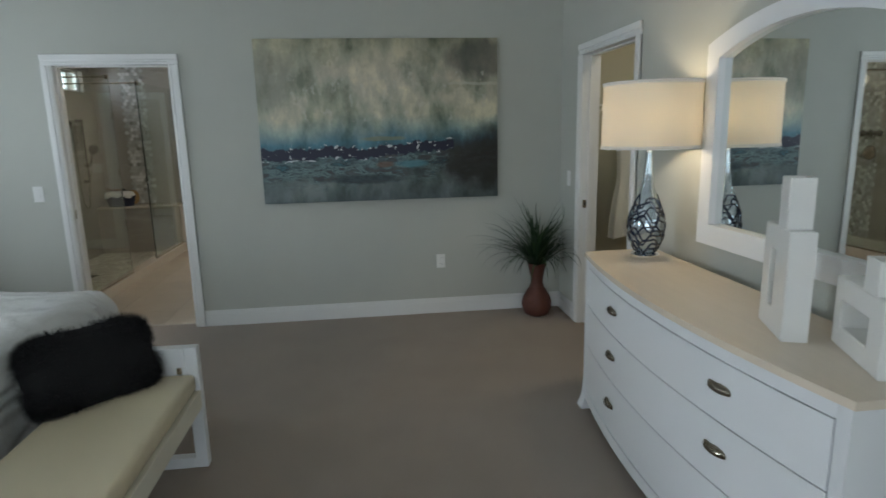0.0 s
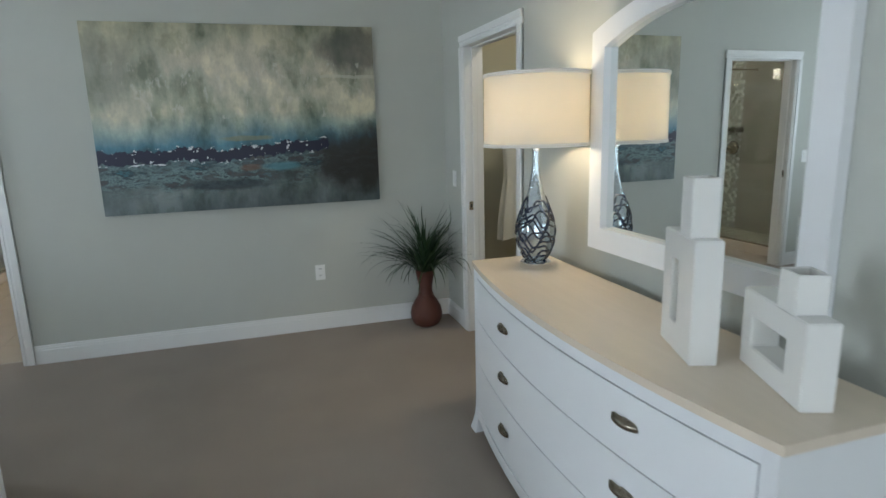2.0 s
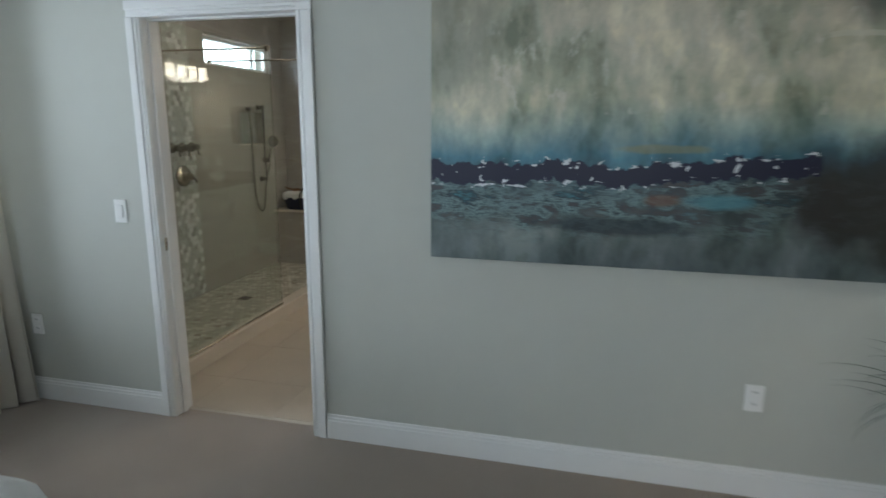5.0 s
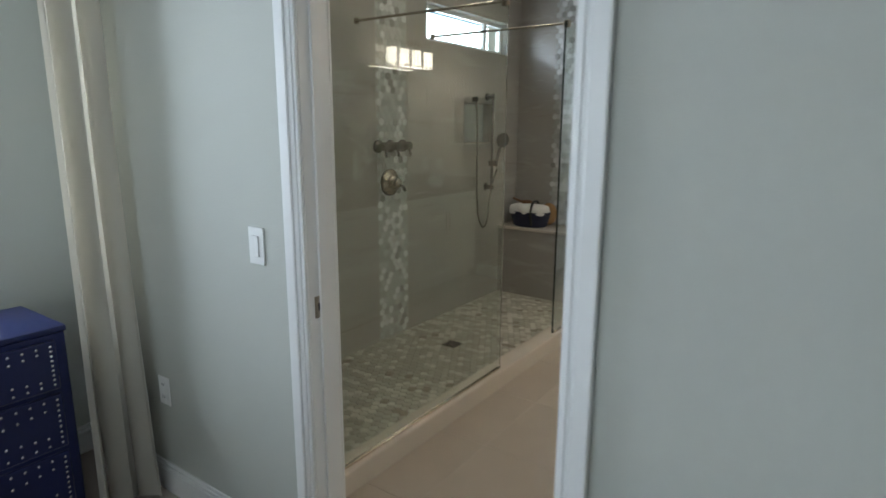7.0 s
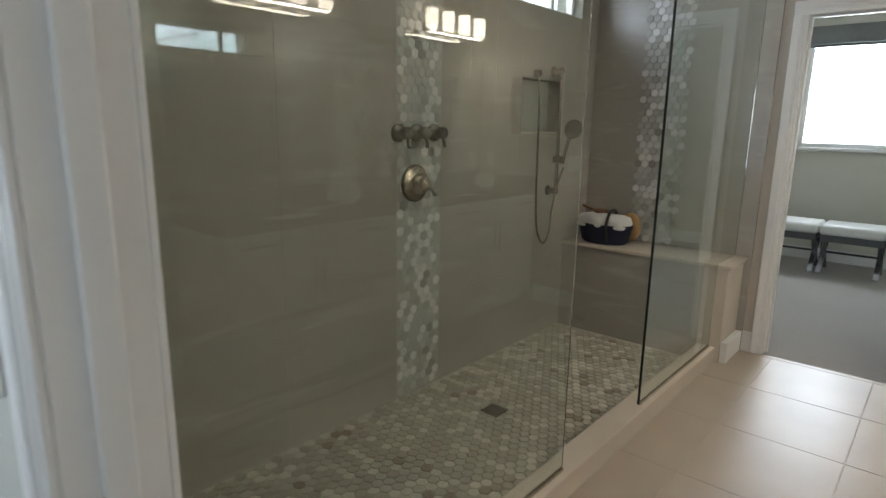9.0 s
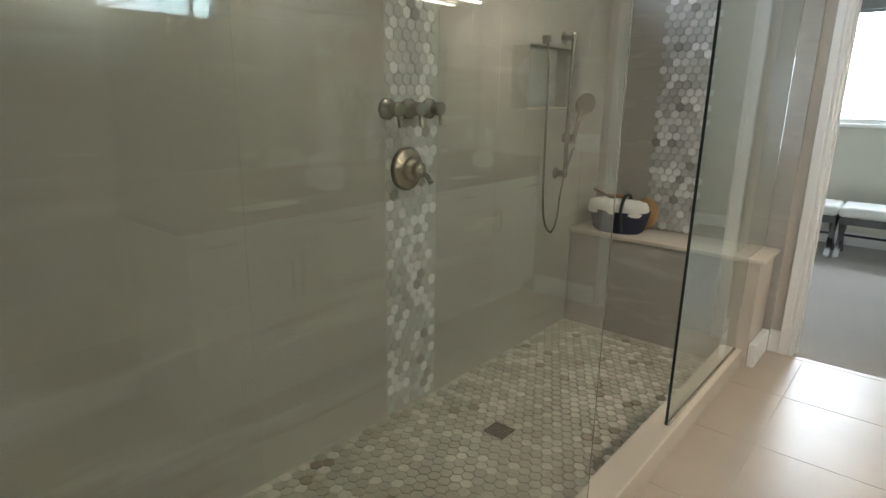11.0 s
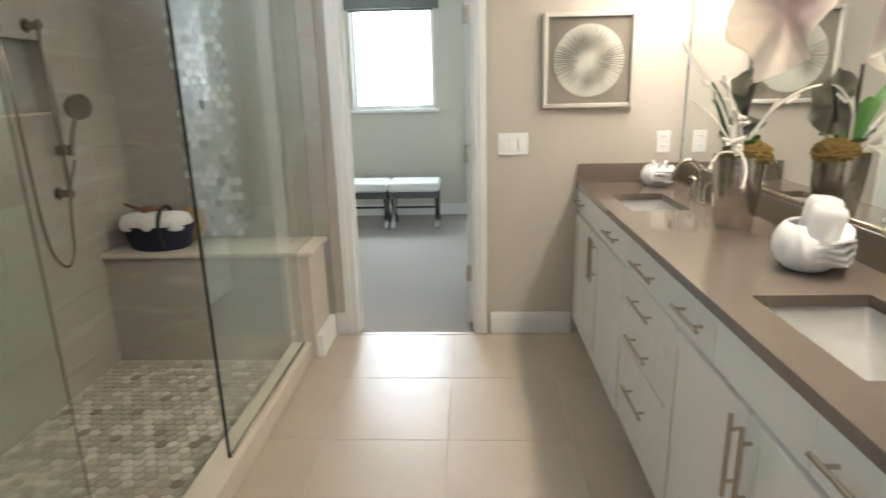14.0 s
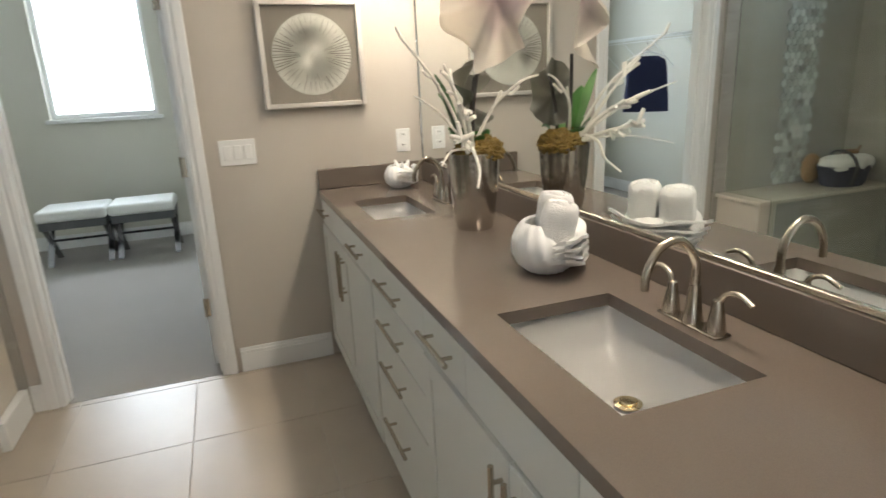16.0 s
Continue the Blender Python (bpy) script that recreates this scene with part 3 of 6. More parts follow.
def dresser():
    d = thing("dresser", (1.5, 2.63, 0), "white bow-front dresser with three wide drawers and cup pulls", "dresser")
    y0, y1, xb, xf, bow = 1.755, 3.51, 1.685, 1.318, 0.088
    mid, half = (y0 + y1) / 2, (y1 - y0) / 2

    def front(y, extra=0.0):
        return xf - bow * (1 - ((y - mid) / half) ** 2) - extra

    def bowed(ya, yb, z0, z1, depth, extra, n=24, back=None, bevel=0.0):
        """A slab whose front follows the bow."""
        bm = bmesh.new()
        top, bot = [], []
        for z, row in ((z0, bot), (z1, top)):
            for k in range(n + 1):
                y = ya + (yb - ya) * k / n
                row.append((bm.verts.new((front(y, extra), y, z)), bm.verts.new((back if back else front(y, extra) + depth, y, z))))
        for k in range(n):
            for a, b_ in (((bot[k][0], bot[k + 1][0], top[k + 1][0], top[k][0])), ((bot[k][1], top[k][1], top[k + 1][1], bot[k + 1][1]))), :
                bm.faces.new(a)
                bm.faces.new(b_)
            bm.faces.new((bot[k][0], bot[k][1], bot[k + 1][1], bot[k + 1][0]))
            bm.faces.new((top[k][0], top[k + 1][0], top[k + 1][1], top[k][1]))
        for k in (0, n):
            bm.faces.new((bot[k][0], top[k][0], top[k][1], bot[k][1]))
        if bevel:
            bmesh.ops.bevel(bm, geom=[e for e in bm.edges if len(e.link_faces) == 2 and e.calc_face_angle(0) > 0.6], offset=bevel, segments=2, affect="EDGES", clamp_overlap=True)
        return bm
    part("top", bowed(y0 - 0.012, y1 + 0.012, 0.848, 0.872, 0, 0.014, back=xb + 0.005, bevel=0.004), M_TOP, d, "cream lacquered bow-front top")
    part("carcass", bowed(y0 + 0.045, y1 - 0.045, 0.10, 0.847, 0, -0.022, back=xb - 0.006), M_WHITE, d)
    part("front_rail", bowed(y0 + 0.045, y1 - 0.045, 0.800, 0.846, 0.02, -0.002, bevel=0.002), M_WHITE, d)
    part("apron", bowed(y0 + 0.045, y1 - 0.045, 0.075, 0.128, 0.02, 0.004, bevel=0.002), M_WHITE, d)
    for s, ya in ((0, y0), (1, y1 - 0.05)):
        part("side_panel", box(xf + 0.05, xb, y0 + 0.004 if s == 0 else y1 - 0.024, y0 + 0.024 if s == 0 else y1 - 0.004, 0.1, 0.846, 0.002), M_WHITE, d)
    for ya, yb in ((y0, y0 + 0.045), (y1 - 0.045, y1)):
        bm = bmesh.new()
        out = -1 if ya == y0 else 1
        rows = []
        for z, f in ((0.0, 0.024), (0.03, 0.016), (0.07, 0.007), (0.12, 0.002), (0.2, 0), (0.847, 0)):
            p, q = (ya - f, yb) if out < 0 else (ya, yb + f)
            rows.append([bm.verts.new(c) for c in ((xf - 0.006 - f, p, z), (xf + 0.05, p, z), (xf + 0.05, q, z), (xf - 0.006 - f, q, z))])
        for a, b_ in zip(rows, rows[1:]):
            for k in range(4):
                bm.faces.new((a[k], a[(k + 1) % 4], b_[(k + 1) % 4], b_[k]))
        bm.faces.new(rows[0][::-1])
        bm.faces.new(rows[-1])
        part("leg", bm, M_WHITE, d)
        part("leg", box(xb - 0.05, xb, ya, yb, 0, 0.1, 0.003), M_WHITE, d)
    for z0, z1 in ((0.598, 0.796), (0.378, 0.593), (0.132, 0.373)):
        dr = part("drawer", bowed(y0 + 0.049, y1 - 0.049, z0, z1, 0.018, 0.0, bevel=0.003), M_WHITE, d)
        for y in (3.0, 2.19):
            z = (z0 + z1) / 2 + 0.012
            bm = bmesh.new()
            rows = []
            for i in range(9):
                a = math.pi * i / 8
                half_w = 0.055 * math.sin(a) ** 0.5 if 0 < i < 8 else 0.004
                zz = z + 0.016 * math.cos(a)
                rows.append([bm.verts.new((front(y + 0.055 * s, 0) - 0.022 * math.sin(a) * (1 - abs(s) ** 2.5) - 0.002, y + half_w * s, zz)) for s in (-1, -0.6, -0.2, 0.2, 0.6, 1)])
            for a_, b_ in zip(rows, rows[1:]):
                for k in range(5):
                    bm.faces.new((a_[k], a_[k + 1], b_[k + 1], b_[k]))
            bmesh.ops.solidify(bm, geom=bm.faces, thickness=0.002)
            part("cup_pull", bm, M_NICKEL, dr, "brushed nickel cup pull")


dresser()


def wall_mirror():
    m = thing("arched_mirror", (1.77, 2.585, 0.98), "white framed arched mirror hung above the dresser", "mirror")
    yc, n = 2.585, 28

    def arch(hw, top_side, rise, s):
        return yc + hw * s, top_side + rise * (1 - s * s)
    bm = bmesh.new()
    rows = []
    for k in range(n + 1):
        s = -1 + 2 * k / n
        o = arch(0.548, 1.858, 0.102, s)
        i = arch(0.462, 1.795, 0.095, s)
        rows.append((o, i))
    def ring(x):
        outer = [(x, yc - 0.548, 0.982)] + [(x, *r[0]) for r in rows] + [(x, yc + 0.548, 0.982)]
        inner = [(x, yc - 0.462, 1.075)] + [(x, *r[1]) for r in rows] + [(x, yc + 0.462, 1.075)]
        return outer, inner
    fo, fi = ring(1.728)
    bo, bi = ring(1.768)
    V = [[bm.verts.new(c) for c in loop] for loop in (fo, fi, bo, bi)]
    N = len(fo)
    for k in range(N):
        j = (k + 1) % N
        bm.faces.new((V[0][k], V[0][j], V[1][j], V[1][k]))
        bm.faces.new((V[2][k], V[3][k], V[3][j], V[2][j]))
        bm.faces.new((V[0][k], V[2][k], V[2][j], V[0][j]))
        bm.faces.new((V[1][k], V[1][j], V[3][j], V[3][k]))
    bmesh.ops.bevel(bm, geom=[e for e in bm.edges if len(e.link_faces) == 2 and e.calc_face_angle(0) > 1.2], offset=0.006, segments=2, affect="EDGES", clamp_overlap=True)
    part("frame", bm, M_WHITE, m)
    bm = bmesh.new()
    pts = [(1.760, yc - 0.47, 1.065)] + [(1.760, arch(0.47, 1.80, 0.095, -1 + 2 * k / n)[0], arch(0.47, 1.80, 0.095, -1 + 2 * k / n)[1]) for k in range(n + 1)] + [(1.760, yc + 0.47, 1.065)]
    f = bm.faces.new([bm.verts.new(c) for c in pts])
    r = bmesh.ops.extrude_face_region(bm, geom=[f])
    bmesh.ops.translate(bm, verts=[g for g in r["geom"] if isinstance(g, bmesh.types.BMVert)], vec=(0.006, 0, 0))
    part("mirror_glass", bm, M_MIRROR, m, "silvered mirror pane", False)
    m.matrix_basis = pose(1.755, 2.585, 0.98, rz=1.5)


wall_mirror()


def table_lamp():
    x, y, z = 1.525, 3.285, 0.872
    l = thing("table_lamp", (x, y, z), "lit lamp with mercury glass teardrop base and white drum shade", "lamp")
    part("base", lathe([(0.0, 0), (0.066, 0.0), (0.069, 0.004), (0.069, 0.028), (0.063, 0.033), (0.034, 0.036), (0, 0.036)], (x, y, z), 36), M_CHROME, l, "round chrome foot")
    body_m = mat("mercury_glass", (0.44, 0.50, 0.54), 0.07, 0.85, vary=0.35, scale=22, bump=0.002, bscale=40)
    prof = [(0.03, 0.028), (0.045, 0.04), (0.066, 0.07), (0.083, 0.12), (0.088, 0.16), (0.082, 0.21), (0.066, 0.26), (0.046, 0.31), (0.030, 0.36), (0.020, 0.42), (0.015, 0.48), (0.014, 0.53), (0.0, 0.53)]
    body = part("body", lathe(prof, (x, y, z), 36), body_m, l, "silvered glass teardrop body")
    dark = mat("dark_blue_glass_thread", (0.012, 0.018, 0.04), 0.08, vary=0.2, coat=0.5)

    def radius(h):
        for (r0, h0), (r1, h1) in zip(prof, prof[1:]):
            if h0 <= h <= h1:
                return r0 + (r1 - r0) * (h - h0) / max(h1 - h0, 1e-6)
        return 0.015
    rnd = random.Random(4)
    for k in range(12):
        pts, ph, h0 = [], rnd.uniform(0, 6.28), 0.05 + 0.022 * k
        for j in range(49):
            a = 2 * math.pi * j / 48
            h = h0 + 0.024 * math.sin(4 * a + ph) + 0.012 * math.sin(7 * a + 2 * ph)
            r = radius(h) + 0.001
            pts.append((x + r * math.cos(a), y + r * math.sin(a), z + h))
        part("glass_thread", tube(pts, 0.0044, 6), dark, body, "dark blue glass thread")
    part("neck", lathe([(0.016, 0.52), (0.018, 0.53), (0.012, 0.545), (0.009, 0.60), (0.009, 0.62)], (x, y, z), 20), M_CHROME, l)
    shade_m = bpy.data.materials.new("lamp_shade_linen")
    shade_m.use_nodes = True
    n, link = shade_m.node_tree.nodes, shade_m.node_tree.links.new
    n.remove(n["Principled BSDF"])
    dif, tr, mx, wv = n.new("ShaderNodeBsdfDiffuse"), n.new("ShaderNodeBsdfTranslucent"), n.new("ShaderNodeMixShader"), n.new("ShaderNodeTexNoise")
    dif.inputs[0].default_value = (0.82, 0.79, 0.74, 1)
    tr.inputs[0].default_value = (0.70, 0.66, 0.57, 1)
    mx.inputs[0].default_value = 0.46
    wv.inputs["Scale"].default_value = 300
    bp = n.new("ShaderNodeBump")
    bp.inputs["Distance"].default_value = 0.0006
    link(wv.outputs[0], bp.inputs["Height"])
    link(bp.outputs[0], dif.inputs["Normal"])
    link(dif.outputs[0], mx.inputs[1])
    link(tr.outputs[0], mx.inputs[2])
    link(mx.outputs[0], n["Material Output"].inputs[0])
    R, z0, z1 = 0.226, 0.54, 0.845
    bm = bmesh.new()
    N = 56
    loops = [[bm.verts.new((x + r * math.cos(2 * math.pi * k / N), y + r * math.sin(2 * math.pi * k / N), z + h)) for k in range(N)] for r, h in ((R, z0), (R - 0.004, z1), (R - 0.007, z1), (R - 0.003, z0))]
    for i in range(4):
        for k in range(N):
            bm.faces.new((loops[i][k], loops[i][(k + 1) % N], loops[(i + 1) % 4][(k + 1) % N], loops[(i + 1) % 4][k]))
    shade = part("shade", bm, shade_m, l, "white linen drum shade, glowing")
    trim = mat("shade_trim", (0.8, 0.78, 0.75), 0.8)
    for h in (z0 + 0.004, z0 + 0.012, z1 - 0.012, z1 - 0.004):
        pts = [(x + (R - 0.002 * (h > 0.7)) * math.cos(2 * math.pi * k / 56), y + (R - 0.002 * (h > 0.7)) * math.sin(2 * math.pi * k / 56), z + h) for k in range(57)]
        part("shade_trim", tube(pts, 0.004, 6), trim, shade)
    for k in range(3):
        a = 2 * math.pi * k / 3
        part("spider_arm", tube([(x, y, z + 0.83), (x + 0.215 * math.cos(a), y + 0.215 * math.sin(a), z + 0.835)], 0.002, 6), M_CHROME, shade)
    part("harp", tube([(x, y, z + 0.61), (x, y, z + 0.65)], 0.012, 12), M_CHROME, l)


table_lamp()


def block_vases():
    """Two slab-sided ceramic pieces, each with a slot through it and a square neck."""
    m = mat("white_ceramic", (0.80, 0.79, 0.76), 0.25, vary=0.02, coat=0.3)
    w = 0.037

    def vase(name, at, rz, label, half, h, slot, neck_at, neck_h):
        v = thing(name, at, label, "vase", rz=rz)
        P = Matrix(v.matrix_basis)
        sa, sb_, lo, hi = slot
        bm = bmesh.new()
        us, zs, vt = (-half, sa, sb_, half), (0, lo, hi, h), {}

        def vert(x, i, j):
            if (x, i, j) not in vt:
                vt[x, i, j] = bm.verts.new((x, us[i], zs[j]))
            return vt[x, i, j]

        def solid(i, j):
            return 0 <= i < 3 and 0 <= j < 3 and (i, j) != (1, 1)
        for i in range(3):
            for j in range(3):
                if not solid(i, j):
                    continue
                for x in (-w, w):
                    bm.faces.new([vert(x, i, j), vert(x, i + 1, j), vert(x, i + 1, j + 1), vert(x, i, j + 1)])
                for di, dj, p, q in ((-1, 0, (i, j), (i, j + 1)), (1, 0, (i + 1, j), (i + 1, j + 1)), (0, -1, (i, j), (i + 1, j)), (0, 1, (i, j + 1), (i + 1, j + 1))):
                    if not solid(i + di, j + dj):
                        bm.faces.new([vert(-w, *p), vert(-w, *q), vert(w, *q), vert(w, *p)])
        bmesh.ops.recalc_face_normals(bm, faces=bm.faces)
        bmesh.ops.bevel(bm, geom=[e for e in bm.edges if len(e.link_faces) == 2 and e.calc_face_angle(0) > 1], offset=0.003, segments=2, affect="EDGES", clamp_overlap=True)
        bm.transform(P)
        part("body", bm, m, v)
        n0, n1, nw, t = neck_at[0], neck_at[1], w - 0.002, 0.006
        bm = bmesh.new()
        for p, q, r, e in ((-nw, nw, n0, n0 + t), (-nw, nw, n1 - t, n1), (-nw, -nw + t, n0 + t, n1 - t), (nw - t, nw, n0 + t, n1 - t)):
            bx(bm, p, q, r, e, h - 0.001, h + neck_h, 0.002)
        bm.transform(P)
        neck = part("neck", bm, m, v)
        # Black plate down the hollow neck stands for the shade inside it.
        bm = box(-nw + t, nw - t, n0 + t, n1 - t, h + neck_h - 0.03, h + neck_h - 0.028)
        bm.transform(P)
        part("opening", bm, M_BLACK, neck)
    vase("ceramic_tower_vase", (1.473, 2.226, 0.872), -20, "white ceramic block vase with a tall square neck and a slot", 0.1155, 0.335, (-0.002, 0.045, 0.08, 0.26), (-0.075, 0.005), 0.155)
    vase("ceramic_window_vase", (1.535, 1.965, 0.872), -21, "low white ceramic block vase with a window opening", 0.152, 0.205, (-0.070, 0.100, 0.060, 0.140), (-0.095, -0.012), 0.092)


block_vases()


def grass_vase():
    x, y = 1.515, 5.14
    t = thing("potted_grass_plant", (x, y, 0), "slender terracotta-red gourd vase with spiky dark green grass, standing on carpet", "plant")
    clay = mat("red_brown_woven_clay", (0.095, 0.027, 0.016), 0.5, vary=0.2, scale=30, bump=0.003, bscale=120, stretch=(1, 1, 3))
    prof = [(0.0, 0), (0.07, 0.0), (0.10, 0.02), (0.118, 0.06), (0.122, 0.10), (0.112, 0.15), (0.085, 0.20), (0.058, 0.24), (0.046, 0.27), (0.048, 0.32), (0.060, 0.38), (0.074, 0.435), (0.068, 0.437), (0.05, 0.40), (0.0, 0.39)]
    v = part("vase", lathe(prof, (x, y, 0), 40), clay, t, "red-brown ribbed gourd vase")
    for k in range(12):
        h = 0.25 + 0.015 * k
        r = np.interp(h, [p[1] for p in prof[:12]], [p[0] for p in prof[:12]]) + 0.0015
        part("woven_ring", tube([(x + r * math.cos(2 * math.pi * j / 32), y + r * math.sin(2 * math.pi * j / 32), h) for j in range(33)], 0.0035, 5), clay, v)
    rnd = random.Random(11)
    greens = [mat("grass_green_dark", (0.022, 0.05, 0.02), 0.5, vary=0.25, scale=8), mat("grass_green_light", (0.045, 0.085, 0.032), 0.5, vary=0.25, scale=8)]
    for k in range(180):
        a = rnd.uniform(0, 6.283)
        ln = rnd.uniform(0.40, 0.66)
        rise = math.radians(rnd.choice((rnd.uniform(72, 88), rnd.uniform(45, 75), rnd.uniform(30, 60))))
        bend = rnd.uniform(0.4, 1.6) * (1.0 if rise > 1.1 else 1.3)
        bm = bmesh.new()
        prev, n = None, 10
        w = rnd.uniform(0.006, 0.0105)
        p = Vector((x + rnd.uniform(-0.03, 0.03), y + rnd.uniform(-0.03, 0.03), 0.40))
        d = Vector((math.cos(a), math.sin(a), 0))
        side = Vector((-math.sin(a), math.cos(a), 0))
        for i in range(n + 1):
            t_ = i / n
            el = rise - bend * t_ ** 1.6
            if i:
                p = p + (d * math.cos(el) + Vector((0, 0, math.sin(el)))) * (ln / n)
                p.x, p.y = min(p.x, 1.742), min(p.y, 5.312)
            ww = w * min(1.0, 0.5 + 2 * t_) * (1 - t_) ** 0.7 + 0.0004
            row = [bm.verts.new(p - side * ww), bm.verts.new(p - Vector((0, 0, 0.0018 * (1 - t_)))), bm.verts.new(p + side * ww)]
            if prev:
                bm.faces.new((prev[0], prev[1], row[1], row[0]))
                bm.faces.new((prev[1], prev[2], row[2], row[1]))
            prev = row
        part("grass_blade", bm, greens[k % 3 == 0], t)


grass_vase()


def bench_and_pillow():
    b = thing("upholstered_bench", (-0.86, 2.4, 0), "white framed bench with a cream cushion at the bed's foot", "bench")
    x0, x1, y0, y1 = -1.10, -0.615, 1.55, 3.25
    paint = mat("white_bench_paint", (0.80, 0.81, 0.82), 0.35, vary=0.02)
    for ya, yb in ((y0, y0 + 0.05), (y1 - 0.05, y1)):
        f = part("post", box(x0, x0 + 0.055, ya, yb, 0, 0.59, 0.003), paint, b)
        part("post", box(x1 - 0.055, x1, ya, yb, 0, 0.59, 0.003), paint, b)
        part("top_bar", box(x0 + 0.055, x1 - 0.055, ya, yb, 0.44, 0.59, 0.003), paint, b)
        part("bottom_bar", box(x0 + 0.055, x1 - 0.055, ya, yb, 0.0, 0.05, 0.003), paint, b)
    cream = mat("cream_leather", (0.66, 0.58, 0.41), 0.42, vary=0.05, scale=4, bump=0.0008, bscale=220)
    for x in (x0, x1 - 0.03):
        part("side_rail", box(x, x + 0.03, y0 + 0.05, y1 - 0.05, 0.30, 0.385, 0.003), mat("cream_rail_paint", (0.70, 0.66, 0.55), 0.4) if x == x0 else bpy.data.materials["cream_rail_paint"], b)
    part("seat_deck", box(x0 + 0.03, x1 - 0.03, y0 + 0.05, y1 - 0.05, 0.33, 0.36), bpy.data.materials["cream_rail_paint"], b)
    c = part("cushion", box(x0 + 0.01, x1 - 0.012, y0 + 0.055, y1 - 0.055, 0.387, 0.47, 0.022, 4), cream, b, "cream leather seat cushion")
    part("buckle", box(x1 - 0.09, x1 - 0.07, y1 - 0.062, y1 - 0.052, 0.47, 0.50, 0.002), M_NICKEL, c, "small metal buckle")
    # fur pillow
    p = thing("fur_pillow", (-0.99, 2.93, 0.60), "black long-haired fur pillow leaning on the bench cushion", "pillow", rz=0)
    fur = mat("black_fur", (0.004, 0.004, 0.0045), 0.9, vary=0.3, scale=20)
    T = pose(-0.975, 3.02, 0.605, 0, -22, -46)
    bm = bmesh.new()
    bmesh.ops.create_uvsphere(bm, u_segments=40, v_segments=24, radius=1)
    for v in bm.verts:
        q = v.co.copy()
        sq = lambda a: math.copysign(abs(a) ** 0.42, a)
        v.co = Vector((0.075 * q.x, 0.245 * sq(q.y), 0.158 * sq(q.z))) + 0.01 * noise.noise_vector(q * 5)
    bm.transform(T)
    body = part("cover", bm, fur, p)
    rnd = random.Random(5)
    bm = bmesh.new()
    for k in range(9000):
        th, ph = rnd.uniform(0, 6.283), math.acos(rnd.uniform(-1, 1))
        q = Vector((math.sin(ph) * math.cos(th), math.sin(ph) * math.sin(th), math.cos(ph)))
        sq = lambda a: math.copysign(abs(a) ** 0.42, a)
        o = Vector((0.075 * q.x, 0.245 * sq(q.y), 0.158 * sq(q.z)))
        d = (q + Vector((rnd.gauss(0, 0.5), rnd.gauss(0, 0.5), rnd.gauss(-0.2, 0.5)))).normalized()
        ln = rnd.uniform(0.02, 0.045)
        s = d.orthogonal().normalized() * 0.0012
        a_, b_, c_ = bm.verts.new(T @ (o - s)), bm.verts.new(T @ (o + s)), bm.verts.new(T @ (o + d * ln))
        bm.faces.new((a_, b_, c_))
    tagged(part("fur", bm, fur, p, smooth=False), kind="stuff")


bench_and_pillow()


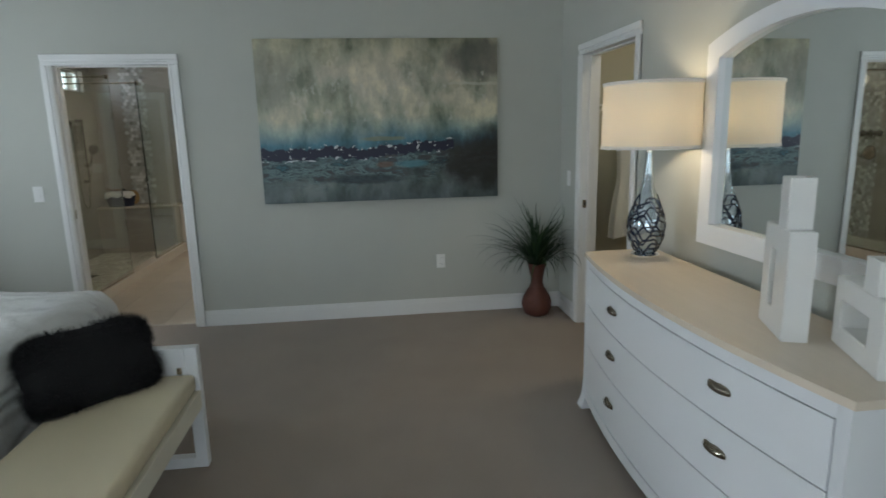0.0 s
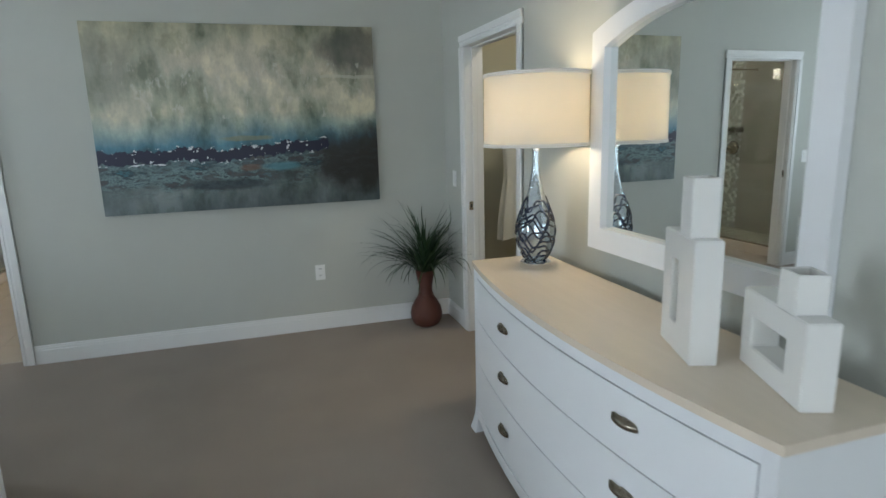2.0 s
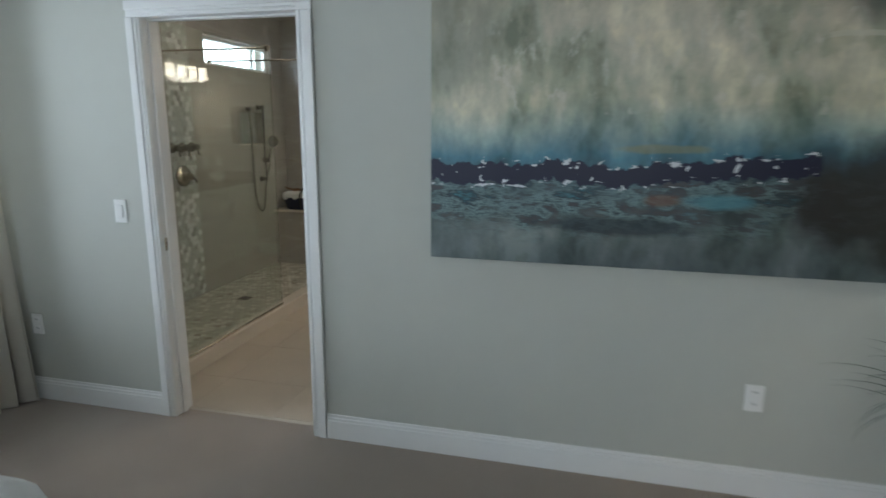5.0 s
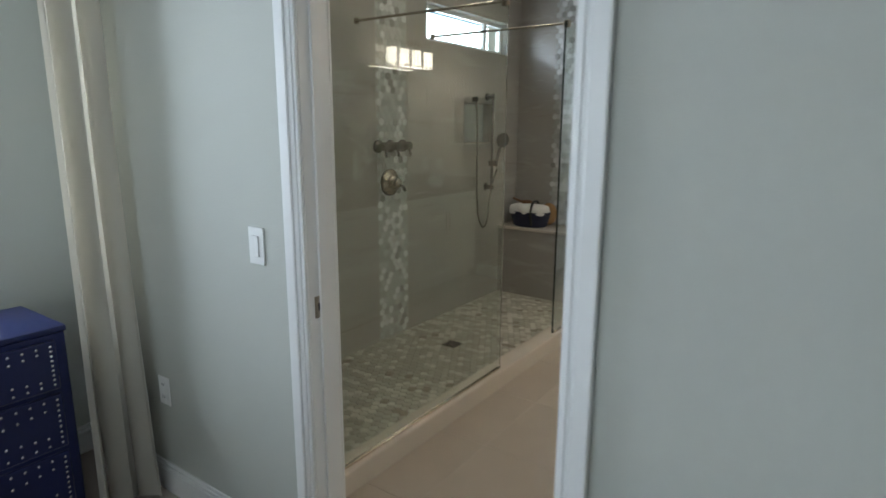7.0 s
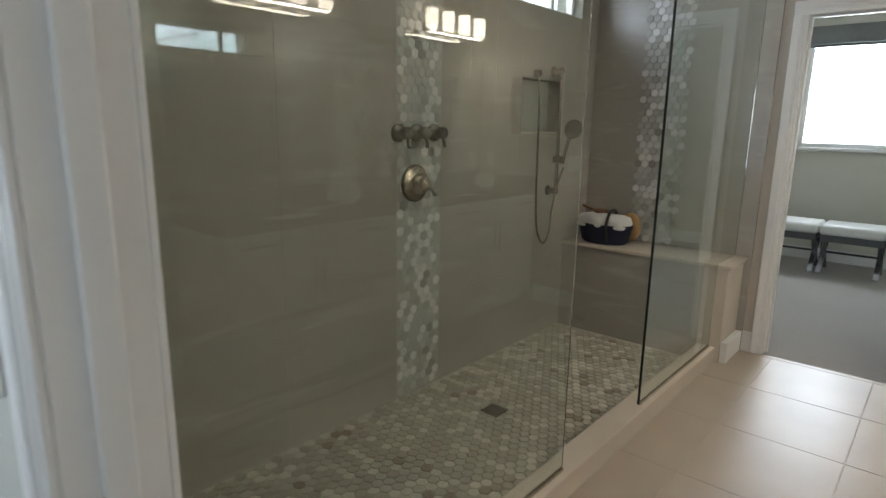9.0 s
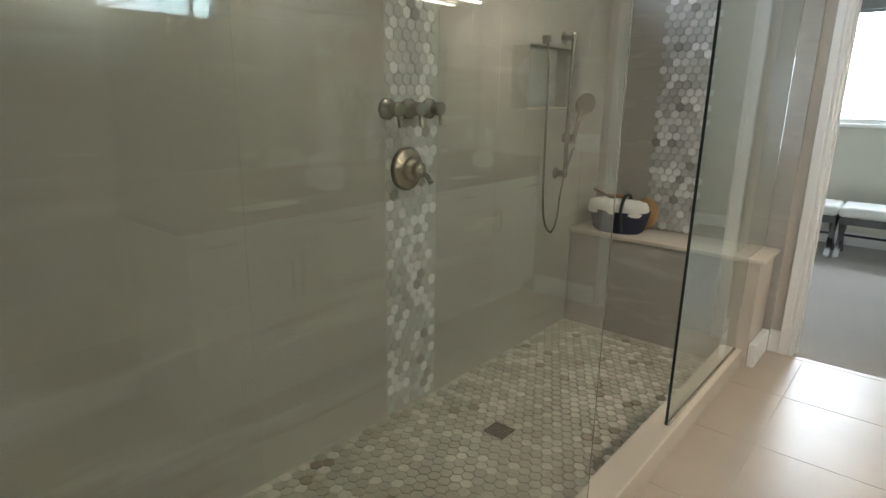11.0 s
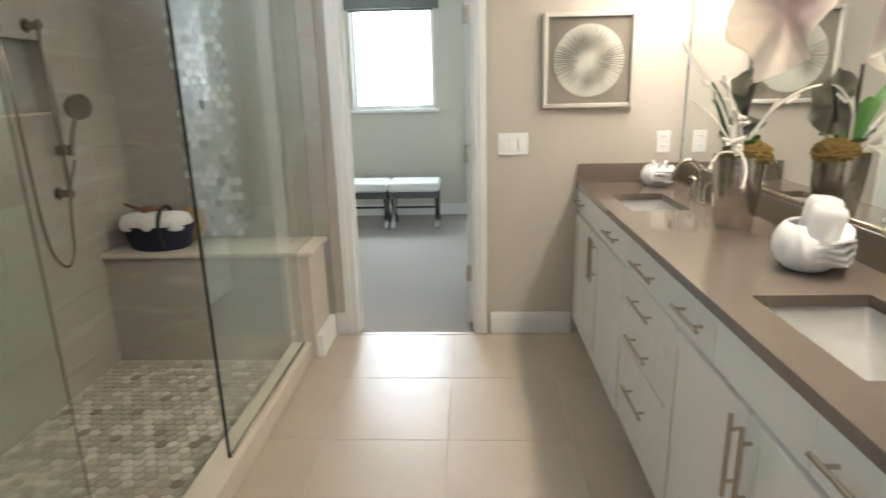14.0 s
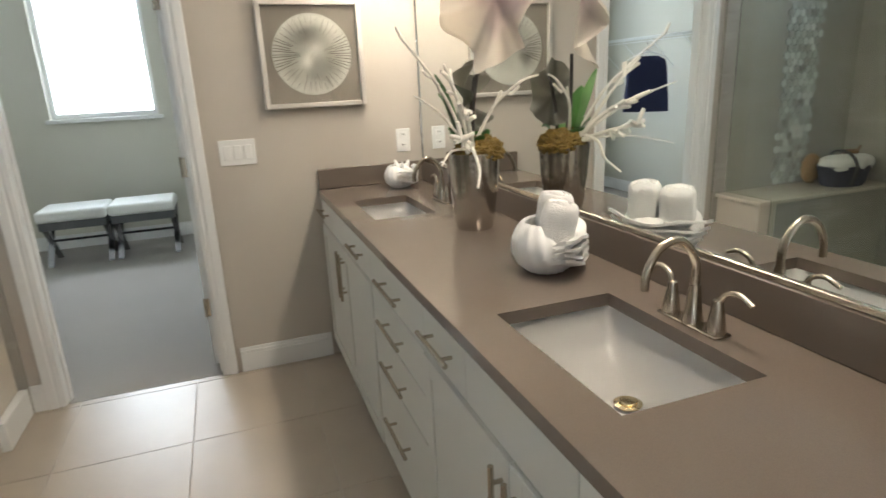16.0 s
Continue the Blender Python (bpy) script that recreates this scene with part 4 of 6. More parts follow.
def bed():
    b = thing("bed", (-2.4, 3.05, 0), "bed made up with a pale quilted floral coverlet", "bed")
    x0, x1, y0, y1, top = -3.50, -1.20, 1.98, 3.88, 0.74
    quilt = mat("pale_quilt", (0.68, 0.68, 0.67), 0.85, vary=0.10, scale=7, bump=0.004, bscale=40)
    qn, ql = quilt.node_tree.nodes, quilt.node_tree.links.new
    wv, wb, qc = qn.new("ShaderNodeTexWave"), qn.new("ShaderNodeBump"), qn.new("ShaderNodeTexCoord")
    wv.wave_type = "RINGS"
    wv.inputs["Scale"].default_value, wv.inputs["Distortion"].default_value, wv.inputs["Detail"].default_value, wv.inputs["Detail Scale"].default_value = 4.0, 14.0, 1.0, 0.7
    ql(qc.outputs["Object"], wv.inputs[0])
    wb.inputs["Distance"].default_value, wb.inputs["Strength"].default_value = 0.012, 0.9
    ql(wv.outputs[1], wb.inputs["Height"])
    ql(qn["Principled BSDF"].inputs["Normal"].links[0].from_socket, wb.inputs["Normal"])
    ql(wb.outputs[0], qn["Principled BSDF"].inputs["Normal"])
    bm = bmesh.new()
    n, mseg = 60, 56
    grid = []
    for i in range(n + 1):
        row = []
        for j in range(mseg + 1):
            u, v = i / n, j / mseg
            # outline arc: side drape, top, side drape
            s = (v - 0.5) * 2
            yy = (y0 + y1) / 2 + (y1 - y0) / 2 * max(-1, min(1, s * 1.45))
            down = max(0, abs(s) * 1.45 - 1)
            xx = x0 + (x1 - x0) * min(1, u * 1.22)
            downx = max(0, u * 1.22 - 1)
            r = 0.10
            ex = max(0, xx - (x1 - r)) / r
            ey = max(0, abs(yy - (y0 + y1) / 2) - ((y1 - y0) / 2 - r)) / r
            z = top - 0.075 * (ex ** 2.2) - 0.075 * (ey ** 2.2) - 1.3 * down - 2.5 * downx
            z = max(z, 0.04)
            p = Vector((xx, yy, z))
            nn = noise.noise(p * 9) * 0.012 + noise.noise(p * 3.1) * 0.018
            wave = 0.016 * math.sin(xx * 17) * min(1, down * 5) * (1 if s > 0 else -1)
            p.y += wave + (0.03 * down * (1 if s > 0 else -1))
            p.x += 0.016 * math.sin(yy * 17) * min(1, downx * 8)
            p.z += nn if z > 0.1 else 0
            row.append(bm.verts.new(p))
        grid.append(row)
    for i in range(n):
        for j in range(mseg):
            bm.faces.new((grid[i][j], grid[i + 1][j], grid[i + 1][j + 1], grid[i][j + 1]))
    part("coverlet", bm, quilt, b, "pale grey quilted floral coverlet")
    part("mattress", box(x0 + 0.02, x1 - 0.12, y0 + 0.12, y1 - 0.12, 0.28, 0.56, 0.05, 3), mat("mattress_ticking", (0.7, 0.7, 0.68), 0.9), b)
    part("box_base", box(x0 + 0.03, x1 - 0.15, y0 + 0.15, y1 - 0.15, 0.0, 0.28, 0.01), mat("bed_base_cloth", (0.4, 0.38, 0.35), 0.9), b)


bed()


def nightstand():
    t = thing("nightstand", (-3.28, 4.75, 0), "navy blue bedside chest with silver nailhead trim", "nightstand")
    navy = mat("navy_leather", (0.012, 0.018, 0.085), 0.33, vary=0.1, scale=5, bump=0.0006, bscale=250)
    x0, x1, y0, y1, h = -3.49, -3.10, 4.46, 5.085, 0.76
    part("body", box(x0, x1, y0, y1, 0.04, h - 0.022, 0.004), navy, t)
    part("top", box(x0 - 0.004, x1 + 0.006, y0 - 0.006, y1 + 0.006, h - 0.022, h, 0.004, 2), navy, t)
    for y in (y0 + 0.03, y1 - 0.06):
        for x in (x0 + 0.02, x1 - 0.05):
            part("foot", box(x, x + 0.03, y, y + 0.03, 0, 0.04, 0.003), M_BLACK, t)
    nail = bmesh.new()
    bmesh.ops.create_uvsphere(nail, u_segments=8, v_segments=5, radius=0.0055)
    nail_me = finish("nailhead", nail, M_CHROME, True)

    def nails(parent, pts):
        for y, z in pts:
            o = new("nailhead", nail_me)
            o.parent = parent
            o.matrix_basis = root_of(parent).matrix_basis.inverted() @ Matrix.Translation((x1 + 0.017, y, z))
    for z0, z1 in ((0.53, 0.715), (0.30, 0.51), (0.07, 0.28)):
        d = part("drawer", box(x1, x1 + 0.016, y0 + 0.012, y1 - 0.04, z0, z1, 0.003), navy, t)
        ya, yb = y0 + 0.04, y1 - 0.06
        pts = []
        for k in range(13):
            s = k / 12
            y = ya + (yb - ya) * s
            pts += [(y, z0 + 0.02), (y, z1 - 0.02)]
            bend = 0.05 * abs(s - 0.5) * 2
            if 0 < k < 12:
                pts += [(y, (z0 + z1) / 2 + 0.028 + bend * 0.6), (y, (z0 + z1) / 2 - 0.028 - bend * 0.6)]
        for k in range(1, 8):
            z = z0 + 0.02 + (z1 - z0 - 0.04) * k / 8
            pts += [(ya, z), (yb, z)]
        nails(d, pts)


nightstand()


def curtain(y0, y1, x, label, rnd_seed, waves):
    c = thing("curtain", (x, (y0 + y1) / 2, 0), label, "curtain", "bedroom curtains")
    cloth = bpy.data.materials.get("cream_curtain") or mat("cream_curtain", (0.74, 0.70, 0.62), 0.8, vary=0.06, scale=3, bump=0.0006, bscale=300, sheen=0.3)
    bm = bmesh.new()
    n, mz = 90, 14
    ph = rnd_seed
    prev = None
    for j in range(mz + 1):
        z = 0.012 + 2.42 * j / mz
        row = []
        for i in range(n + 1):
            s = i / n
            amp = 0.042 + 0.012 * math.sin(7 * s + ph)
            back = 0.07 * (max(0.0, 1.5 - z) / 1.25) ** 1.5 * s - 0.14 * max(0.0, (s - 0.90) / 0.10) ** 1.2 if y1 > 5 else 0.0
            row.append(bm.verts.new((x + back + amp * math.sin(2 * math.pi * waves * s + ph + 0.25 * math.sin(z * 1.3)), y0 + (y1 - y0) * s + 0.012 * math.sin(4 * math.pi * waves * s + ph), z)))
        if prev:
            for i in range(n):
                bm.faces.new((prev[i], prev[i + 1], row[i + 1], row[i]))
        prev = row
    bmesh.ops.solidify(bm, geom=bm.faces, thickness=0.003)
    part("cloth", bm, cloth, c, smooth=60)
    part("rod", tube([(x, y0 - 0.1, 2.45), (x, y1 + 0.01, 2.45)], 0.012), M_NICKEL, c, "nickel curtain rod")


curtain(5.09, 5.322, -3.04, "floor-length cream curtain hanging beside the window", 0.6, 2.6)
curtain(4.05, 4.42, -3.46, "floor-length cream curtain behind the bedside chest", 1.9, 4)


def window(name, axis, face, depth, a0, a1, z0, z1, label, mullion=None, fw=0.045):
    """A window: frame, panes and sill set in the wall's hole."""
    w = structure(name, bmesh.new(), M_TRIM, label, "window")

    def put(p, q, c0, c1, lo, hi, b=0.002):
        return box(p, q, c0, c1, lo, hi, b) if axis == "x" else box(c0, c1, p, q, lo, hi, b)
    c0, c1 = sorted((face + depth * 0.45, face + depth * 0.8))
    for p, q, lo, hi in ((a0, a0 + fw, z0, z1), (a1 - fw, a1, z0, z1), (a0 + fw, a1 - fw, z0, z0 + fw), (a0 + fw, a1 - fw, z1 - fw, z1)):
        part("window_frame", put(p, q, c0, c1, lo, hi), M_TRIM, w)
    if mullion:
        part("window_frame", put(mullion - 0.02, mullion + 0.02, c0, c1, z0 + fw, z1 - fw), M_TRIM, w)
    g0 = (c0 + c1) / 2
    cuts = [a0 + fw] + ([mullion] if mullion else []) + [a1 - fw]
    for p, q in zip(cuts, cuts[1:]):
        g = part("pane", put(p + 0.001, q - 0.001, g0 - 0.003, g0 + 0.003, z0 + fw, z1 - fw, 0), M_GLASS, w, smooth=False)
        g.visible_shadow = False
    return w


window("window_1", "y", -3.55, -0.14, 4.40, 5.0, 0.88, 2.3, "tall white framed bedroom window")
window("window_2", "y", -3.55, -0.14, 1.2, 1.8, 0.6, 2.3, "tall white framed bedroom window")
window("window_3", "x", -2.6, -0.14, -1.95, 0.75, 0.02, 2.3, "unseen sliding glass door added to let daylight in", -0.6)
window("window_4", "y", -3.415, -0.12, 7.72, 8.89, 2.085, 2.345, "narrow high shower window", 8.62, 0.03)
w5 = window("window_5", "x", 12.57, 0.14, -2.735, -1.83, 1.2, 2.3, "white framed dressing room window")
part("window_sill", box(-2.77, -1.795, 12.53, 12.60, 1.165, 1.2, 0.004), M_TRIM, w5)

# ---- closet things ----
def wire_shelf(a0, a1, y0, y1, z, group, name="wire_shelf"):
    s = thing(name, ((a0 + a1) / 2, y1, z), "white coated wire closet shelf with a hanging rod", "wire shelf", group)
    wm = bpy.data.materials.get("white_wire") or mat("white_wire", (0.8, 0.8, 0.78), 0.3, vary=0.02)
    for y, zz in ((y0, 0), (y0, -0.045), (y1 - 0.01, 0), ((y0 + y1) / 2, 0)):
        part("rail", tube([(a0, y, z + zz), (a1, y, z + zz)], 0.004, 6), wm, s)
    k = a0 + 0.02
    bm = bmesh.new()
    while k < a1:
        tube([(k, y0, z + 0.004), (k, y1 - 0.01, z + 0.004)], 0.0018, 4, bm)
        k += 0.026
    part("wire_deck", bm, wm, s)
    k = a0 + 0.15
    while k < a1:
        part("hook", box(k - 0.008, k + 0.008, y0 - 0.003, y0 + 0.003, z - 0.05, z + 0.004, 0.001), wm, s)
        part("brace", tube([(k, y0, z - 0.005), (k, y1 - 0.005, z - 0.28)], 0.004, 6), wm, s)
        k += 0.42
    return s


wire_shelf(1.91, 3.98, 5.19, 5.53, 1.69, "wire shelves")


def hung_dress():
    hx, hy = 2.35, 5.20
    hanger = thing("clothes_hanger", (hx, hy, 1.57), "red-brown wooden clothes hanger on the closet rod", "hanger")
    wood = mat("cherry_wood", (0.23, 0.06, 0.025), 0.35, vary=0.2, scale=12, stretch=(1, 6, 6))
    part("arm", tube(smooth_path([(hx - 0.19, hy, 1.505), (hx - 0.10, hy, 1.55), (hx, hy, 1.585), (hx + 0.10, hy, 1.55), (hx + 0.19, hy, 1.505)], 6), 0.013, 10), wood, hanger)
    part("hook", tube(smooth_path([(hx, hy, 1.59), (hx, hy, 1.635), (hx + 0.018, hy, 1.655), (hx + 0.005, hy, 1.67), (hx - 0.018, hy, 1.655)], 5), 0.003, 6), M_CHROME, hanger)
    d = thing("white_dress", (hx, hy, 0.64), "short-sleeved white dress hanging in the closet", "dress")
    cloth = mat("white_cotton", (0.80, 0.81, 0.79), 0.85, vary=0.05, scale=6, bump=0.0015, bscale=40)
    bm = bmesh.new()
    prev, n = None, 64
    for z, w, dp, fl in ((0.62, 0.205, 0.10, 0.034), (0.75, 0.20, 0.095, 0.032), (0.90, 0.188, 0.085, 0.026), (1.05, 0.172, 0.075, 0.012), (1.12, 0.168, 0.07, 0.006), (1.22, 0.172, 0.07, 0.004), (1.33, 0.182, 0.066, 0.003), (1.42, 0.19, 0.055, 0.0), (1.48, 0.175, 0.04, 0), (1.515, 0.12, 0.03, 0)):
        row = []
        for k in range(n):
            a = 2 * math.pi * k / n
            r = 1 + fl * 4 * math.sin(9 * a + 0.7 * math.sin(2 * a))
            zz = z + (0.02 * math.sin(3 * a + 1) if z < 0.7 else 0)
            row.append(bm.verts.new((hx + 0.02 + w * r * math.cos(a), hy + dp * r * math.sin(a), zz)))
        if prev:
            for k in range(n):
                bm.faces.new((prev[k], prev[(k + 1) % n], row[(k + 1) % n], row[k]))
        prev = row
    part("bodice_and_skirt", bm, cloth, d)
    for s in (-1, 1):
        bm = bmesh.new()
        prev = None
        for q, r in ((0.14, 0.055), (0.20, 0.075), (0.255, 0.085)):
            row = [bm.verts.new((hx + 0.02 + s * q + 0.02 * s * math.cos(2 * math.pi * k / 20), hy + 0.045 * math.cos(2 * math.pi * k / 20), 1.475 - (q - 0.14) * 0.75 + r * 0.75 * math.sin(2 * math.pi * k / 20))) for k in range(20)]
            if prev:
                for k in range(20):
                    bm.faces.new((prev[k], prev[(k + 1) % 20], row[(k + 1) % 20], row[k]))
            prev = row
        part("sleeve", bm, cloth, d)
    part("label", box(hx - 0.02, hx + 0.02, hy - 0.052, hy - 0.048, 1.487, 1.497), M_BLACK, d, "small dark neck label")
    part("belt_line", box(hx - 0.03, hx + 0.03, hy - 0.078, hy - 0.072, 1.27, 1.275), M_BLACK, d, "thin dark line at the bust")


hung_dress()


def zebra_bag():
    bx_, by, bz = 2.67, 5.34, 1.697
    b = thing("handbag", (bx_, by, bz), "zebra-striped handbag with a dark strap standing on the closet shelf", "handbag")
    m = bpy.data.materials.new("zebra_print")
    m.use_nodes = True
    n, link = m.node_tree.nodes, m.node_tree.links.new
    w = n.new("ShaderNodeTexWave")
    w.inputs["Scale"].default_value, w.inputs["Distortion"].default_value, w.inputs["Detail Scale"].default_value = 9, 5, 1.5
    w.bands_direction = "DIAGONAL"
    co = n.new("ShaderNodeTexCoord")
    link(co.outputs["Object"], w.inputs[0])
    r = n.new("ShaderNodeValToRGB")
    r.color_ramp.interpolation = "CONSTANT"
    r.color_ramp.elements[0].color, r.color_ramp.elements[1].color = (0.02, 0.018, 0.016, 1), (0.62, 0.58, 0.52, 1)
    r.color_ramp.elements[1].position = 0.52
    link(w.outputs[0], r.inputs[0])
    link(r.outputs[0], n["Principled BSDF"].inputs["Base Color"])
    bm = box(bx_ - 0.17, bx_ + 0.17, by - 0.07, by + 0.07, bz + 0.06, bz + 0.255, 0.02, 3)
    for v in bm.verts:
        k = (v.co.z - bz) / 0.255
        v.co.x = bx_ + (v.co.x - bx_) * (0.85 + 0.25 * k)
    part("body", bm, m, b)
    part("base", box(bx_ - 0.15, bx_ + 0.15, by - 0.072, by + 0.072, bz + 0.005, bz + 0.07, 0.012, 2), mat("brown_leather", (0.10, 0.045, 0.025), 0.45, vary=0.15), b, "brown leather base")
    for dy in (-0.05, 0.05):
        part("strap", tube(smooth_path([(bx_ - 0.10, by + dy, bz + 0.24), (bx_ - 0.085, by + dy, bz + 0.33), (bx_, by + dy * 0.6, bz + 0.385), (bx_ + 0.085, by + dy, bz + 0.33), (bx_ + 0.10, by + dy, bz + 0.24)]), 0.011, 8), mat("black_strap", (0.02, 0.018, 0.016), 0.4) if dy < 0 else bpy.data.materials["black_strap"], b)


zebra_bag()


# ---- shower ----
M_CREAM = bpy.data.materials["cream_curb_stone"]


def shower_bench():
    b = structure("shower_bench", bmesh.new(), M_SHTILE, "tiled shower bench with a cream stone seat", "bench")
    part("bench_front", box(-3.413, -2.44, 8.80, 9.128, -0.008, 0.585), M_SHTILE, b, smooth=False)
    part("pony_wall", box(-2.44, -2.30, 8.80, 9.128, -0.006, 0.585), M_CREAM, b, smooth=False)
    part("seat_slab", box(-3.412, -2.275, 8.775, 9.127, 0.586, 0.61, 0.004, 2), M_CREAM, b, "cream stone seat slab")
    part("baseboard_return", box(-2.299, -2.262, 8.82, 9.128, 0, 0.13, 0.003), M_TRIM, b)


shower_bench()


def shower_glass():
    for name, y0, y1, label in (("glass_panel", 5.47, 7.028, "clear fixed glass shower panel on the curb"), ("glass_panel", 7.752, 9.126, "clear glass shower panel notched over the bench")):
        g = thing(name, (-2.358, y0, 0.1), label, "glass panel", "shower glass panels")
        if y0 < 7:
            part("pane", box(-2.363, -2.353, y0, y1, 0.104, 2.12), M_SHGLASS, g, smooth=False)
        else:
            bm = bmesh.new()
            prof = [(y0, 0.104), (8.772, 0.104), (8.772, 0.614), (y1, 0.614), (y1, 2.12), (y0, 2.12)]
            f = bm.faces.new([bm.verts.new((-2.363, a, b)) for a, b in prof])
            r = bmesh.ops.extrude_face_region(bm, geom=[f])
            bmesh.ops.translate(bm, verts=[v for v in r["geom"] if isinstance(v, bmesh.types.BMVert)], vec=(0.010, 0, 0))
            part("pane", bm, M_SHGLASS, g, smooth=False)
        dark = bpy.data.materials.get("dark_glass_edge") or mat("dark_glass_edge", (0.025, 0.035, 0.03), 0.2, vary=0.1)
        ye = y1 if y0 < 7 else y0
        if y0 > 7:
            part("polished_edge", box(-2.3635, -2.3525, ye - 0.003, ye, 0.104, 2.12), dark, g, "dark polished glass edge")
        part("bottom_channel", box(-2.369, -2.347, y0 + 0.004, min(y1, 8.77), 0.1, 0.113, 0.002), M_NICKEL, g, "slim nickel floor channel")
        # stabiliser bar from the pane's top to the wall
        yb = y1 - 0.03 if y0 < 7 else y0 + 0.03
        part("support_bar", tube([(-2.36, yb, 2.11), (-3.41, yb, 2.11)], 0.008, 10), M_NICKEL, g, "brushed nickel support bar")
        part("clamp", box(-2.378, -2.342, yb - 0.016, yb + 0.016, 2.085, 2.128, 0.003), M_NICKEL, g)
        part("wall_flange", tube([(-3.41, yb, 2.11), (-3.39, yb, 2.11)], 0.02, 16), M_NICKEL, g)
        for o in g.children:
            if o.name.startswith("pane"):
                o.visible_shadow = False


shower_glass()


def shower_fittings():
    dk = mat("aged_nickel", (0.30, 0.275, 0.235), 0.25, 1.0, vary=0.12, scale=15)
    for k, y in enumerate((7.175, 7.30, 7.425)):
        v = thing("shower_diverter", (-3.405, y, 1.35), "round aged nickel diverter knob with a short lever", "shower valve", "diverter knobs")
        part("escutcheon", tube([(-3.405, y, 1.35), (-3.397, y, 1.35)], 0.042, 28), dk, v)
        bm = lathe([(0.040, 0), (0.042, 0.008), (0.033, 0.018), (0.023, 0.026), (0.023, 0.044), (0.029, 0.050), (0.029, 0.068), (0.024, 0.073), (0.0, 0.075)], (0, 0, 0), 28)
        bm.transform(Matrix.Translation((-3.397, y, 1.35)) @ Matrix.Rotation(radians(90), 4, "Y"))
        part("knob", bm, dk, v)
        part("lever", tube([(-3.338, y, 1.345), (-3.334, y + 0.003, 1.315), (-3.328, y + 0.006, 1.28)], 0.0075, 10, taper=1.35), dk, v)
    v = thing("shower_valve", (-3.405, 7.29, 1.105), "large round aged nickel mixer valve with a lever", "shower valve")
    part("escutcheon", tube([(-3.405, 7.29, 1.105), (-3.395, 7.29, 1.105)], 0.092, 40), dk, v)
    bm = lathe([(0.086, 0), (0.084, 0.008), (0.06, 0.016), (0.052, 0.022), (0.048, 0.04), (0.034, 0.052), (0.032, 0.075), (0.02, 0.085), (0.0, 0.086)], (0, 0, 0), 40)
    bm.transform(Matrix.Translation((-3.395, 7.29, 1.105)) @ Matrix.Rotation(radians(90), 4, "Y"))
    part("bell", bm, M_NICKEL, v)
    part("lever", tube([(-3.32, 7.295, 1.10), (-3.305, 7.315, 1.08), (-3.298, 7.33, 1.05)], 0.009, 10, taper=1.2), dk, v)
    h = thing("hand_shower", (-3.40, 8.56, 0.97), "aged nickel hand shower on a slide bar with a looped hose", "hand shower")
    part("slide_bar", tube([(-3.345, 8.56, 0.95), (-3.345, 8.56, 1.75)], 0.011, 14), dk, h)
    for z in (0.975, 1.725):
        part("bar_mount", tube([(-3.41, 8.56, z), (-3.335, 8.56, z)], 0.018, 16), dk, h)
        part("mount_flange", tube([(-3.41, 8.56, z), (-3.402, 8.56, z)], 0.032, 20), dk, h)
    part("slider", box(-3.372, -3.318, 8.545, 8.60, 1.155, 1.20, 0.006, 2), dk, h)
    part("handle", tube(smooth_path([(-3.315, 8.575, 1.15), (-3.305, 8.595, 1.25), (-3.295, 8.625, 1.345)]), 0.011, 12), dk, h)
    bm = lathe([(0.0, -0.014), (0.056, -0.012), (0.062, 0.0), (0.054, 0.016), (0.025, 0.03), (0.0, 0.032)], (0, 0, 0), 28)
    bm.transform(Matrix.Translation((-3.285, 8.64, 1.37)) @ Matrix.Rotation(radians(-35), 4, "Z") @ Matrix.Rotation(radians(-80), 4, "Y"))
    part("shower_head", bm, dk, h)
    part("hose", tube(smooth_path([(-3.38, 8.35, 1.69), (-3.37, 8.355, 1.5), (-3.37, 8.36, 1.2), (-3.37, 8.37, 0.9), (-3.37, 8.40, 0.72), (-3.37, 8.48, 0.635), (-3.37, 8.545, 0.70), (-3.365, 8.56, 0.85), (-3.33, 8.545, 1.0), (-3.31, 8.585, 1.13)], 8), 0.0065, 8), dk, h, "flexible metal hose")
    part("hose_outlet", tube([(-3.406, 8.35, 1.70), (-3.372, 8.35, 1.70)], 0.022, 18), dk, h)
    d = thing("shower_drain", (-2.95, 7.40, 0.0), "square perforated metal shower drain", "drain", rz=0)
    part("grate", box(-3.0, -2.90, 7.35, 7.45, -0.004, 0.003, 0.001), dk, d)
    for i in range(6):
        for j in range(6):
            # Each drain hole is a black square standing for its shaded depth.
            part("hole", box(-2.992 + i * 0.0155, -2.984 + i * 0.0155, 7.358 + j * 0.0155, 7.366 + j * 0.0155, 0.003, 0.0034), M_BLACK, d)


shower_fittings()


